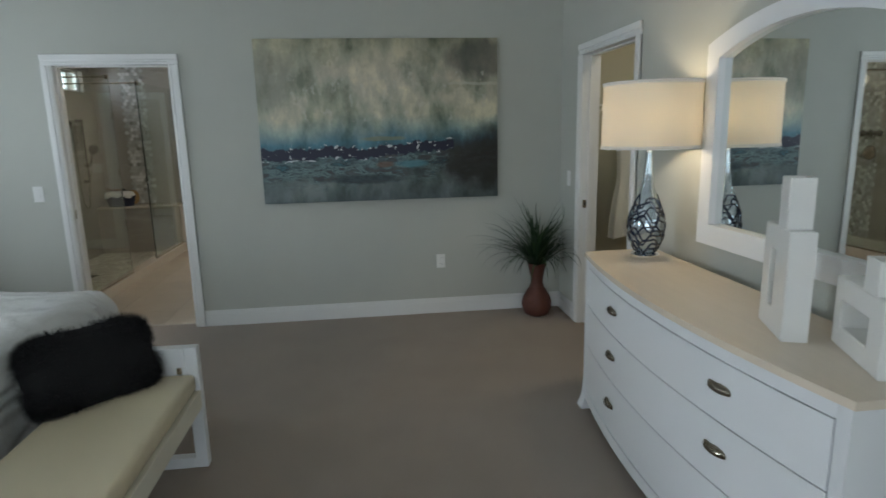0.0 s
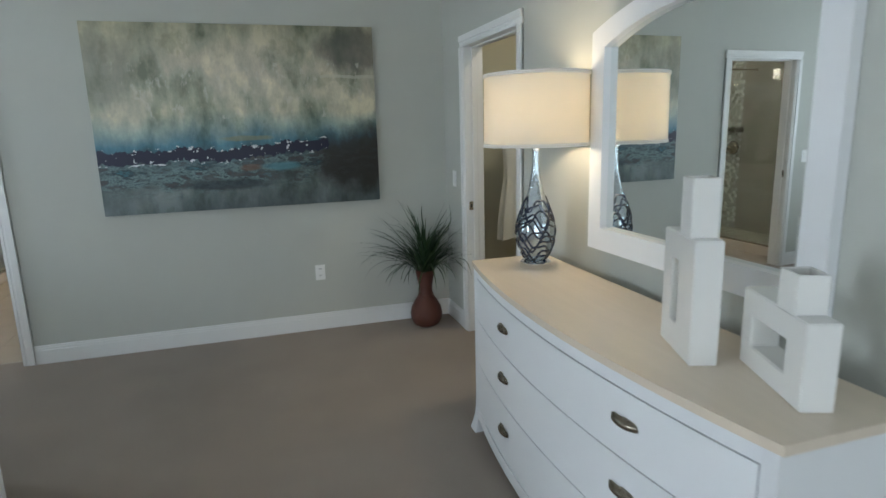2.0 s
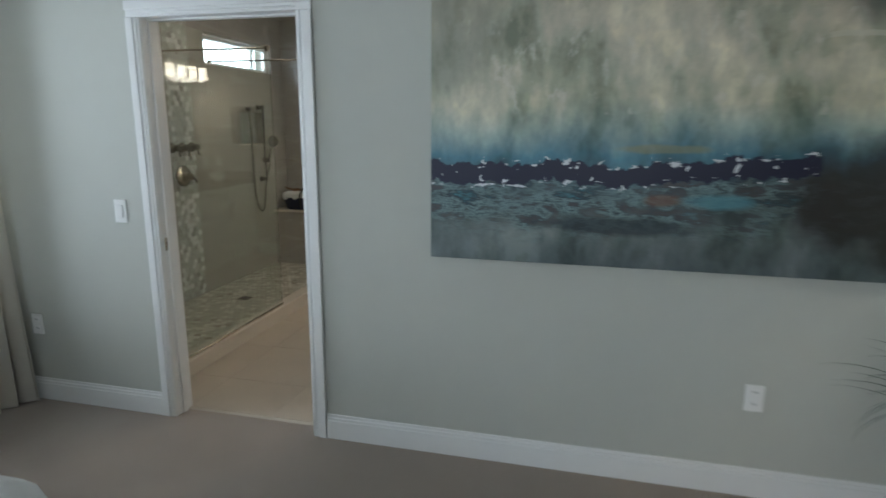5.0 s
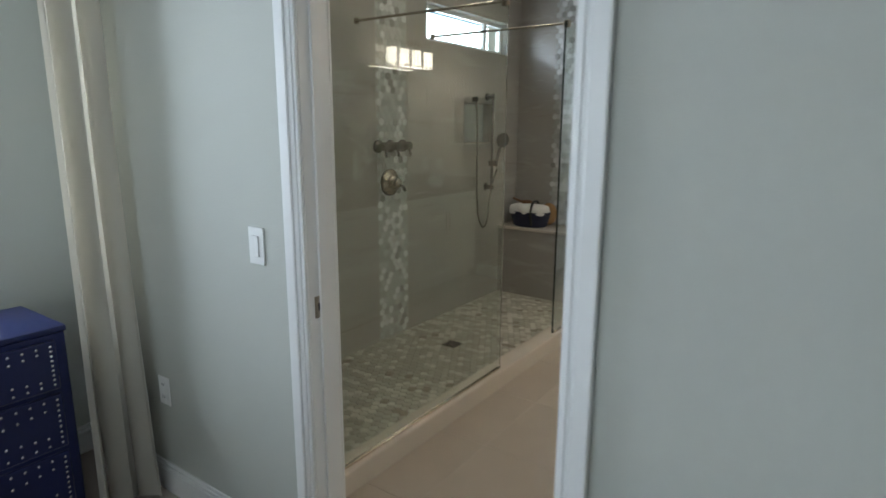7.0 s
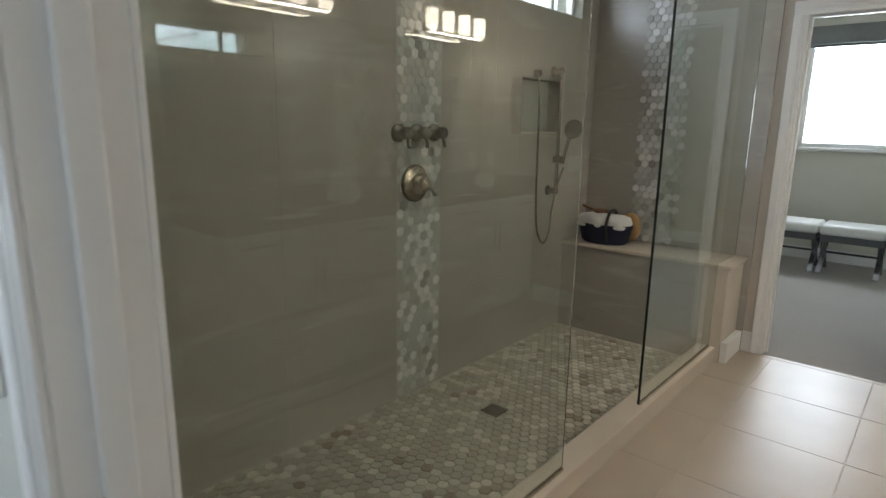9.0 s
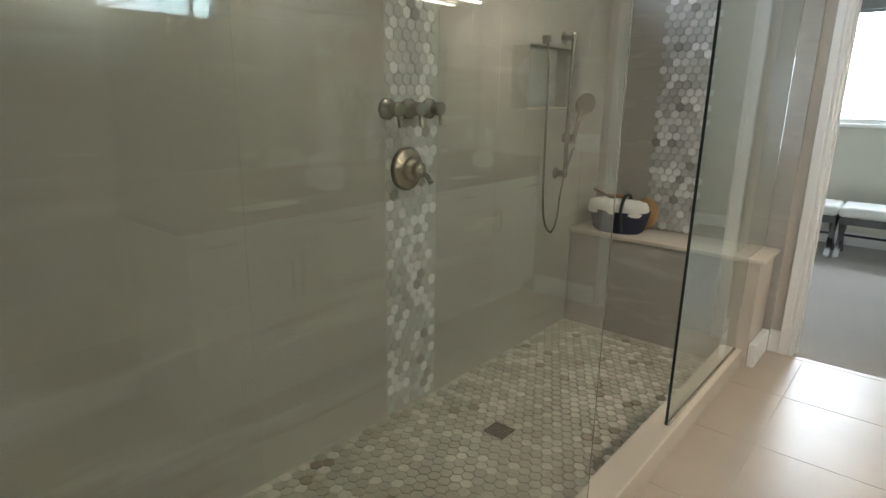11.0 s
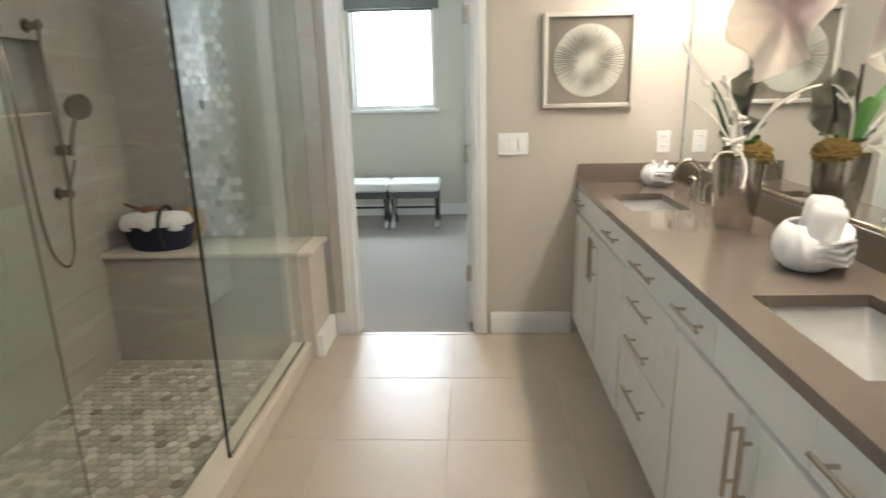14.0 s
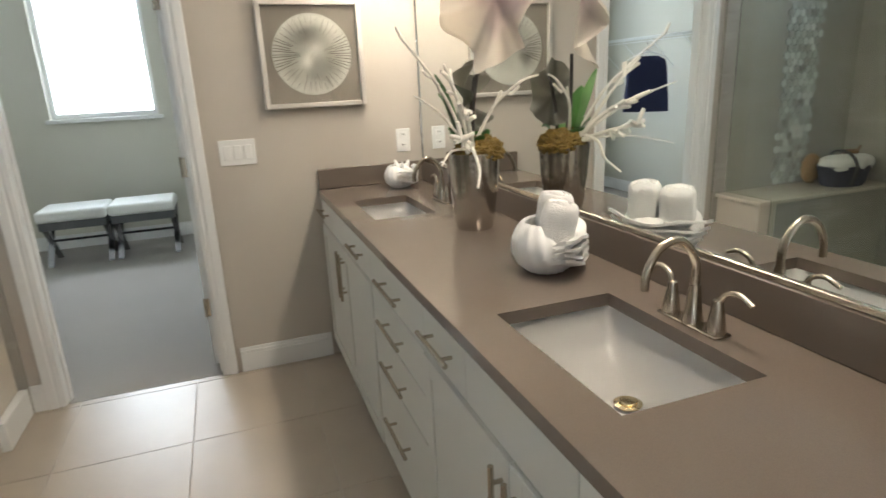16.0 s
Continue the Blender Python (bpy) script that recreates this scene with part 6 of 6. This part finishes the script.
    twigs = [(0.0075, 3, [(-0.02, -0.02, 0.26), (-0.10, -0.06, 0.42), (-0.18, -0.11, 0.52), (-0.28, -0.17, 0.62)]),
             (0.0075, 2, [(0.0, -0.03, 0.30), (0.04, -0.09, 0.41), (0.11, -0.13, 0.48), (0.16, -0.16, 0.50)]),
             (0.0115, 9, [(-0.02, -0.05, 0.28), (-0.07, -0.14, 0.37), (-0.13, -0.23, 0.42)]),
             (0.0115, 9, [(-0.02, -0.05, 0.27), (-0.08, -0.15, 0.31), (-0.14, -0.24, 0.335)]),
             (0.0085, 0, [(-0.03, -0.05, 0.30), (-0.05, -0.13, 0.275), (-0.05, -0.17, 0.225), (-0.08, -0.22, 0.18)]),
             (0.0060, 0, [(-0.04, -0.06, 0.28), (-0.14, -0.17, 0.29), (-0.22, -0.30, 0.27)]),
             (0.0065, 0, [(-0.05, -0.05, 0.30), (-0.16, -0.14, 0.40), (-0.27, -0.24, 0.46)]),
             (0.0085, 5, [(-0.04, -0.06, 0.30), (-0.10, -0.13, 0.44), (-0.16, -0.19, 0.54)])]
    for rad, buds, rel in twigs:
        t = [Vector((x, y, z)) + Vector(c) for c in rel]
        br = part("coral_branch", tube(smooth_path(t, 6), rad * 0.8, 8, taper=0.5), coral, v, "white coral-like branch")
        along = (t[-1] - t[1]).normalized()
        for k in range(buds):
            q = t[1] + (t[-1] - t[1]) * rnd.uniform(0.0, 0.95)
            d = (along * 0.9 + Vector((rnd.gauss(0, 0.6), rnd.gauss(0, 0.6), rnd.gauss(0.1, 0.6)))).normalized()
            ln = rnd.uniform(0.025, 0.055)
            part("bud", tube([q, q + d * ln * 0.5, q + d * ln * 0.85, q + d * ln], rad * 0.72, 7, taper=0.75), coral, br)
    leafm = mat("glossy_green_leaf", (0.06, 0.17, 0.035), 0.35, vary=0.3, scale=14)
    for k, (a, ln, up) in enumerate(((3.2, 0.16, 0.22), (2.7, 0.13, 0.16), (3.8, 0.11, 0.05), (2.2, 0.10, 0.03), (4.4, 0.09, 0.02), (0.6, 0.08, 0.03), (3.3, 0.10, 0.05))):
        bm = bmesh.new()
        prev = None
        d = Vector((math.cos(a), math.sin(a), 0))
        s_ = Vector((-math.sin(a), math.cos(a), 0))
        for i in range(9):
            s = i / 8
            w = 0.036 * math.sin(math.pi * min(1, s * 0.95 + 0.03))
            c = Vector((x, y, z + 0.25)) + d * (0.03 + ln * s * 0.6) + Vector((0, 0, up * s + 0.05 * math.sin(2.2 * s)))
            row = [bm.verts.new(c - s_ * w + Vector((0, 0, 0.008))), bm.verts.new(c), bm.verts.new(c + s_ * w + Vector((0, 0, 0.008)))]
            if prev:
                bm.faces.new((prev[0], prev[1], row[1], row[0]))
                bm.faces.new((prev[1], prev[2], row[2], row[1]))
            prev = row
        part("green_leaf", bm, leafm, v)


flower_vase()


def disc_art():
    a = thing("framed_disc_art", (-0.82, 9.15, 1.3), "silver-framed shadow box with a radiating cream paper disc", "wall art")
    x0, x1, z0, z1 = -1.062, -0.586, 1.298, 1.775
    fr = mat("champagne_frame", (0.62, 0.59, 0.55), 0.35, 0.4, vary=0.08, scale=10)
    w, y0, y1 = 0.022, 9.112, 9.149
    for p, q, lo, hi in ((x0, x0 + w, z0, z1), (x1 - w, x1, z0, z1), (x0 + w, x1 - w, z0, z0 + w), (x0 + w, x1 - w, z1 - w, z1)):
        part("frame_bar", box(p, q, y0, y1, lo, hi, 0.003), fr, a)
    part("backing", box(x0 + w, x1 - w, 9.135, 9.148, z0 + w, z1 - w), mat("taupe_linen", (0.21, 0.18, 0.155), 0.9, vary=0.08, scale=20, bump=0.001, bscale=400), a, "taupe linen backing", False)
    cx, cz, R = (x0 + x1) / 2, (z0 + z1) / 2, 0.183
    paper = mat("cream_paper", (0.56, 0.54, 0.50), 0.8, vary=0.08, scale=30)
    disc = part("paper_disc", tube([(cx, 9.1345, cz), (cx, 9.131, cz)], R, 64), mat("grey_paper", (0.47, 0.45, 0.41), 0.85), a, "round cream paper disc")
    rnd = random.Random(3)
    bm = bmesh.new()
    for k in range(210):
        t = 2 * math.pi * k / 210
        r0, r1 = rnd.uniform(0.004, 0.035), R * rnd.uniform(0.93, 1.0)
        d, s = Vector((math.cos(t), 0, math.sin(t))), Vector((-math.sin(t), 0, math.cos(t)))
        pts = []
        for r, h in ((r0, 0.001), ((r0 + r1) / 2, rnd.uniform(0.005, 0.011)), (r1, 0.001)):
            c = Vector((cx, 9.1308, cz)) + d * r
            wd = 0.0010 + 0.011 * r
            pts.append((bm.verts.new(c - s * wd), bm.verts.new(c + Vector((0, -h, 0))), bm.verts.new(c + s * wd)))
        for u, v_ in zip(pts, pts[1:]):
            bm.faces.new((u[0], u[1], v_[1], v_[0]))
            bm.faces.new((u[1], u[2], v_[2], v_[1]))
    part("paper_ridges", bm, paper, disc, smooth=False)
    # Dark radial strips, widest at left and right, draw the gaps between ridges.
    bm = bmesh.new()
    for k in range(75):
        t = 2 * math.pi * (k + 0.35 * rnd.random()) / 75
        side = abs(math.sin(t)) < 0.45
        if not side and k % 2:
            continue
        d, s = Vector((math.cos(t), 0, math.sin(t))), Vector((-math.sin(t), 0, math.cos(t)))
        pts = []
        for r, h in ((R * (rnd.uniform(0.3, 0.6) if side else rnd.uniform(0.45, 0.8)), 0.010), (R * 0.86, 0.011), (R * (rnd.uniform(0.96, 1.02) if side else 0.93), 0.004)):
            c = Vector((cx, 9.1308 - h, cz)) + d * r
            wd = 0.0004 + (0.0085 if side else 0.004) * r
            pts.append((bm.verts.new(c - s * wd), bm.verts.new(c + s * wd)))
        for u, v_ in zip(pts, pts[1:]):
            bm.faces.new((u[0], u[1], v_[1], v_[0]))
    part("paper_strips", bm, mat("strip_dark_tone", (0.15, 0.13, 0.11), 0.85, vary=0.1, scale=40), disc, "dark radial strips drawing the gaps between ridges")
    g = part("glazing", box(x0 + w, x1 - w, 9.114, 9.116, z0 + w, z1 - w), M_GLASS, a, smooth=False)
    g.visible_shadow = False


disc_art()
plate((-1.215, 9.15, 1.112), "y-", "3", "white three-rocker light switch beside the dressing room doorway")
plate((-0.405, 9.15, 1.108), "y-", "socket", "white double outlet beside the vanity mirror")


# ---- dressing room ----
def door_leaf():
    d = thing("dressing_door", (-1.462, 9.28, 0), "white panel door standing open into the dressing room", "door")
    x0, x1, y0, y1 = -1.472, -1.437, 9.2735, 9.985
    part("slab", box(x0 + 0.006, x1 - 0.006, y0 + 0.005, y1 - 0.005, 0.016, 2.006, 0.002), M_TRIM, d)
    for z0, z1 in ((0.012, 0.22), (0.92, 1.06), (1.88, 2.01)):
        part("rail", box(x0, x1, y0 + 0.11, y1 - 0.11, z0, z1, 0.003), M_TRIM, d)
    for a, b in ((y0, y0 + 0.11), (y1 - 0.11, y1)):
        part("stile", box(x0, x1, a, b, 0.012, 2.01, 0.003), M_TRIM, d)
    k = part("knob", lathe([(0.026, 0), (0.028, 0.006), (0.012, 0.014), (0.011, 0.035), (0.024, 0.045), (0.027, 0.058), (0.018, 0.07), (0, 0.072)], (0, 0, 0), 24), M_NICKEL, d, "nickel door knob")
    k.matrix_basis = Matrix.Translation((x0 + 1.462, y1 - 0.06 - 9.28, 0.95)) @ Matrix.Rotation(radians(-90), 4, "Y")
    for z in (0.33, 1.05, 1.80):
        h = part("hinge", box(-1.470, -1.439, 9.2695, 9.273, z - 0.048, z + 0.048, 0.001), M_NICKEL, d, "nickel butt hinge")
        part("pin", tube([(-1.4755, 9.268, z - 0.05), (-1.4755, 9.268, z + 0.05)], 0.006, 10), M_NICKEL, h)


door_leaf()


def stool(x, y):
    s = thing("x_stool", (x, y, 0), "white leather stool on crossed chrome legs", "stool", "dressing room stools")
    w, dp, h = 0.535, 0.44, 0.49
    lea = bpy.data.materials.get("white_leather") or mat("white_leather", (0.74, 0.75, 0.73), 0.4, vary=0.03, bump=0.0006, bscale=200)
    part("cushion", box(x - w / 2, x + w / 2, y - dp / 2, y + dp / 2, h - 0.10, h, 0.035, 5), lea, s, "white leather seat cushion")
    # The apron's dark grey also puts in the shade below the seat.
    part("seat_frame", box(x - w / 2 + 0.015, x + w / 2 - 0.015, y - dp / 2 + 0.015, y + dp / 2 - 0.015, h - 0.165, h - 0.099, 0.003), bpy.data.materials.get("apron_and_shade_grey") or mat("apron_and_shade_grey", (0.10, 0.105, 0.11), 0.7), s, "seat apron, dark grey for the shade below it too")
    for sx in (-1, 1):
        xx = x + sx * (w / 2 - 0.035)
        for sy in (-1, 1):
            leg = part("leg", bx(bmesh.new(), -0.024, 0.024, -0.007, 0.007, -0.28, 0.28, 0.001), bpy.data.materials.get("dark_chrome") or mat("dark_chrome", (0.34, 0.34, 0.35), 0.16, 1.0, vary=0.03), s, "flat crossed chrome leg")
            leg.matrix_basis = Matrix.Translation((xx - x, 0, 0.195)) @ Matrix.Rotation(radians(42 * sy), 4, "X") @ Matrix.Translation((x, y, 0))
            part("foot", box(xx - 0.024, xx + 0.024, y + sy * 0.19 - 0.022, y + sy * 0.19 + 0.022, 0, 0.012, 0.003), M_CHROME, s)
    part("stretcher", tube([(x - w / 2 + 0.035, y, 0.195), (x + w / 2 - 0.035, y, 0.195)], 0.011, 10), bpy.data.materials.get("black_steel") or mat("black_steel", (0.03, 0.03, 0.032), 0.35, 0.6), s, "black steel stretcher")


stool(-2.575, 12.04)
stool(-2.035, 12.04)


def roller_shade():
    s = thing("roller_shade", (-2.28, 12.54, 2.2), "grey woven roller shade drawn up above the window", "window shade")
    g = mat("grey_shade_cloth", (0.20, 0.21, 0.20), 0.85, vary=0.08, scale=30, bump=0.001, bscale=300)
    part("valance", box(-2.80, -1.77, 12.49, 12.565, 2.24, 2.42, 0.006, 2), g, s)
    part("hem_bar", box(-2.74, -1.83, 12.53, 12.55, 2.215, 2.243, 0.004), g, s)


roller_shade()


def wall_rack():
    """A wire shelf along the west wall with a dark garment below it."""
    s = thing("wire_shelf", (-3.8, 11.0, 1.72), "white coated wire closet shelf with a hanging rod", "wire shelf", "wire shelves")
    wm = bpy.data.materials["white_wire"]
    for xx, zz in ((-3.47, 0), (-3.47, -0.045), (-3.79, 0), (-3.63, 0)):
        part("rail", tube([(xx, 9.3, 1.72 + zz), (xx, 12.5, 1.72 + zz)], 0.004, 6), wm, s)
    bm = bmesh.new()
    for k in range(120):
        tube([(-3.79, 9.32 + 0.0265 * k, 1.724), (-3.47, 9.32 + 0.0265 * k, 1.724)], 0.0018, 4, bm)
    part("wire_deck", bm, wm, s)
    for k in range(7):
        part("brace", tube([(-3.47, 9.5 + 0.46 * k, 1.715), (-3.795, 9.5 + 0.46 * k, 1.42)], 0.004, 6), wm, s)
    y0 = 11.35
    h = thing("clothes_hanger", (-3.47, y0, 1.6), "white hanger holding a navy garment in the dressing room", "hanger")
    part("arm", tube(smooth_path([(-3.47 - 0.15, y0 - 0.12, 1.50), (-3.47, y0, 1.57), (-3.47 + 0.15, y0 + 0.12, 1.50)]), 0.009, 8), wm, h)
    part("hook", tube(smooth_path([(-3.47, y0, 1.57), (-3.47, y0, 1.64), (-3.455, y0, 1.665), (-3.47, y0, 1.675)]), 0.003, 6), M_CHROME, h)
    g = thing("navy_top", (-3.47, y0, 0.95), "navy blue sleeveless top hanging below the wire shelf", "garment")
    bm = bmesh.new()
    prev = None
    for z, w, d in ((0.98, 0.22, 0.05), (1.15, 0.21, 0.05), (1.32, 0.20, 0.045), (1.42, 0.19, 0.04), (1.49, 0.17, 0.03), (1.53, 0.10, 0.02)):
        row = []
        for k in range(40):
            a = 2 * math.pi * k / 40
            r = 1 + 0.04 * math.sin(8 * a) * (z < 1.3)
            u, v_ = w * r * math.cos(a), d * r * math.sin(a)
            row.append(bm.verts.new((-3.47 + 0.78 * u - 0.62 * v_, y0 + 0.62 * u + 0.78 * v_, z)))
        if prev:
            for k in range(40):
                bm.faces.new((prev[k], prev[(k + 1) % 40], row[(k + 1) % 40], row[k]))
        prev = row
    part("cloth", bm, mat("navy_knit", (0.012, 0.016, 0.06), 0.85, vary=0.1, bump=0.001, bscale=300), g)


wall_rack()


# ---- tiles, last ----
def shared_box(name, sx, sy, sz, bevel, material):
    bm = box(-sx / 2, sx / 2, -sy / 2, sy / 2, -sz / 2, sz / 2, bevel)
    return finish(name, bm, material, False)


def lay(name, me, parent, at, m=None):
    o = new(name, me)
    o.parent = parent
    o.matrix_basis = Matrix.Translation(at) @ m if m else Matrix.Translation(at)
    return o


# bathroom floor: square tiles cut to the room's edges
fb = bpy.data.objects["floor_bath"]
xs = [-2.322, -2.07, -1.555, -1.04, -0.525, -0.302]
ys = [9.163, 9.115, 8.575, 8.03, 7.485, 6.94, 6.395, 5.85, 5.462]
for xa, xb in zip(xs, xs[1:]):
    for ya, yb in zip(ys, ys[1:]):
        if xb - xa < 0.03:
            continue
        me = shared_box("floor_tile", xb - xa - 0.004, ya - yb - 0.004, 0.008, 0.0012, M_TILE)
        lay("floor_tile", me, fb, ((xa + xb) / 2, (ya + yb) / 2, -0.0045))

# shower walls: large tiles laid flat, around the mosaic stripe and the window
sb = bpy.data.objects["wall_shower_back"]
rows = [(-0.006, 0.25)] + [(0.25 + 0.46 * k, 0.71 + 0.46 * k) for k in range(6)]
cols = [(5.462, 5.60), (5.60, 6.52), (6.52, 7.168), (7.492, 7.95), (7.95, 8.87), (8.87, 9.128)]


def wall_tile(y0, y1, z0, z1):
    if y1 - y0 < 0.01 or z1 - z0 < 0.01:
        return
    me = shared_box("wall_tile", 0.010, y1 - y0 - 0.0020, z1 - z0 - 0.0020, 0.0005, M_SHTILE)
    lay("wall_tile", me, sb, (-3.410, (y0 + y1) / 2, (z0 + z1) / 2))


NY0, NY1, NZ0, NZ1 = 8.21, 8.66, 1.34, 1.675
OPENINGS = [(7.72, 8.89, 2.085, 2.345), (NY0, NY1, NZ0, NZ1)]


def tile_round(y0, y1, z0, z1, holes):
    """One tile, cut round the openings that it meets."""
    for i, (a, b, lo, hi) in enumerate(holes):
        if y0 < b and y1 > a and z0 < hi and z1 > lo:
            p, q, r, t = max(y0, a), min(y1, b), max(z0, lo), min(z1, hi)
            for c in ((y0, p, z0, z1), (q, y1, z0, z1), (p, q, z0, r), (p, q, t, z1)):
                tile_round(*c, holes[i + 1:])
            return
    wall_tile(y0, y1, z0, z1)


for z0, z1 in rows:
    for y0, y1 in cols:
        tile_round(y0, y1, z0, min(z1, H), OPENINGS)

# the niche: a lined recess with a pale sill
nic = thing("shower_niche", (-3.405, 8.435, NZ0), "recessed shower niche lined with grey tile and a cream sill", "niche")
part("niche_back", box(-3.534, -3.495, NY0 + 0.002, NY1 - 0.002, NZ0 + 0.002, NZ1 - 0.002), mat("niche_mosaic", (0.36, 0.37, 0.35), 0.35, vary=0.15, scale=40), nic, smooth=False)
for p, q, lo, hi in ((NY0 + 0.001, NY0 + 0.007, NZ0 + 0.012, NZ1 - 0.007), (NY1 - 0.007, NY1 - 0.001, NZ0 + 0.012, NZ1 - 0.007), (NY0 + 0.001, NY1 - 0.001, NZ1 - 0.007, NZ1 - 0.001)):
    part("niche_lining", box(-3.495, -3.4045, p, q, lo, hi), M_SHTILE, nic, smooth=False)
part("niche_sill", box(-3.495, -3.399, NY0 + 0.001, NY1 - 0.001, NZ0 + 0.001, NZ0 + 0.012, 0.001), M_CREAM, nic, "cream stone sill", smooth=False)


# hexagon mosaics
def mosaic_mat(name, island, tones):
    m = bpy.data.materials.new(name)
    m.use_nodes = True
    n, link = m.node_tree.nodes, m.node_tree.links.new
    p = n["Principled BSDF"]
    src = n.new("ShaderNodeNewGeometry").outputs["Random Per Island"] if island else n.new("ShaderNodeObjectInfo").outputs["Random"]
    r = n.new("ShaderNodeValToRGB")
    r.color_ramp.interpolation = "CONSTANT"
    e = r.color_ramp.elements
    while len(e) < len(tones):
        e.new(0.5)
    for s, (pos, c) in zip(e, tones):
        s.position, s.color = pos, (*c, 1)
    link(src, r.inputs[0])
    nz = n.new("ShaderNodeTexNoise")
    nz.inputs["Scale"].default_value, nz.inputs["Detail"].default_value = 35, 4
    co = n.new("ShaderNodeTexCoord")
    link(co.outputs["Object"], nz.inputs[0])
    hs = n.new("ShaderNodeHueSaturation")
    ma = n.new("ShaderNodeMath")
    ma.operation = "MULTIPLY_ADD"
    ma.inputs[1].default_value, ma.inputs[2].default_value = 0.4, 0.8
    link(nz.outputs[0], ma.inputs[0])
    link(ma.outputs[0], hs.inputs["Value"])
    link(r.outputs[0], hs.inputs["Color"])
    link(hs.outputs[0], p.inputs["Base Color"])
    p.inputs["Roughness"].default_value = 0.3
    return m


FLOOR_TONES = [(0.0, (0.34, 0.325, 0.265)), (0.22, (0.40, 0.385, 0.32)), (0.44, (0.32, 0.30, 0.238)), (0.58, (0.50, 0.485, 0.42)), (0.72, (0.56, 0.545, 0.475)), (0.86, (0.37, 0.35, 0.28)), (0.965, (0.20, 0.17, 0.12))]
WALL_TONES = [(0.0, (0.40, 0.405, 0.385)), (0.26, (0.46, 0.465, 0.45)), (0.46, (0.35, 0.345, 0.32)), (0.60, (0.60, 0.61, 0.60)), (0.76, (0.67, 0.67, 0.66)), (0.90, (0.25, 0.245, 0.225)), (0.95, (0.50, 0.49, 0.46))]
M_HEX, M_HEXS = mosaic_mat("stone_hexagon", False, FLOOR_TONES), mosaic_mat("stone_hexagon_joined", True, FLOOR_TONES)
M_WHEX, M_WHEXS = mosaic_mat("marble_hexagon", False, WALL_TONES), mosaic_mat("marble_hexagon_joined", True, WALL_TONES)
HR, HT = 0.0265, 0.006


def hex_into(bm, c, u, v, w):
    """One bevelled hexagon at c, in the plane of u and v, proud along w."""
    lo = [bm.verts.new(c + HR * (math.cos(a) * u + math.sin(a) * v)) for a in [math.pi / 6 + k * math.pi / 3 for k in range(6)]]
    mid = [bm.verts.new(q.co + w * HT * 0.7) for q in lo]
    top = [bm.verts.new(c + w * HT + (q.co - c) * 0.92) for q in lo]
    for a, b in ((lo, mid), (mid, top)):
        for k in range(6):
            bm.faces.new((a[k], a[(k + 1) % 6], b[(k + 1) % 6], b[k]))
    bm.faces.new(top)


def hex_mesh(u, v, w, m):
    bm = bmesh.new()
    hex_into(bm, Vector((0, 0, 0)), u, v, w)
    return finish("mosaic_tile", bm, m, False)


def grid(a0, a1, b0, b1):
    step = HR * math.sqrt(3) + 0.003
    out, j, b = [], 0, b0 + HR
    while b <= b1 - HR * 0.6:
        a = a0 + step / 2 + (step / 2 if j % 2 else 0)
        while a <= a1 - step / 2 + 1e-4:
            out.append((a, b))
            a += step
        b += HR * 1.5 + 0.0026
        j += 1
    return out


X, Y, Z = Vector((1, 0, 0)), Vector((0, 1, 0)), Vector((0, 0, 1))


def mosaic(name, pts, place, u, v, w, parent, near, m1, m2):
    """The 300 pieces nearest the doorway side as parts; the rest joined."""
    pts = sorted(pts, key=near)
    me = hex_mesh(u, v, w, m1)
    for a, b in pts[:300]:
        lay("mosaic_tile", me, parent, place(a, b))
    rest = pts[300:]
    if rest:
        bm = bmesh.new()
        for a, b in rest:
            hex_into(bm, Vector(place(a, b)), u, v, w)
        o = new(name, finish(name, bm, m2, False))
        o.parent = parent
        tagged(o, kind="stuff")


mosaic("mosaic_field", grid(-3.40, -2.442, 5.47, 8.80), lambda a, b: (a, b, -0.008), X, Y, Z, bpy.data.objects["floor_shower"], lambda p: abs(p[1] - 7.35) + 0.2 * abs(p[0] + 2.6), M_HEX, M_HEXS)
mosaic("mosaic_field", grid(7.17, 7.49, 0.0, H - 0.02), lambda a, b: (-3.4095, a, b), Y, Z, X, sb, lambda p: abs(p[1] - 1.0), M_WHEX, M_WHEXS)
mosaic("mosaic_field", grid(-3.06, -2.74, 0.612, H - 0.02), lambda a, b: (a, 9.1275, b), X, Z, -Y, bpy.data.objects["wall_shower_end"], lambda p: p[1], M_WHEX, M_WHEXS)
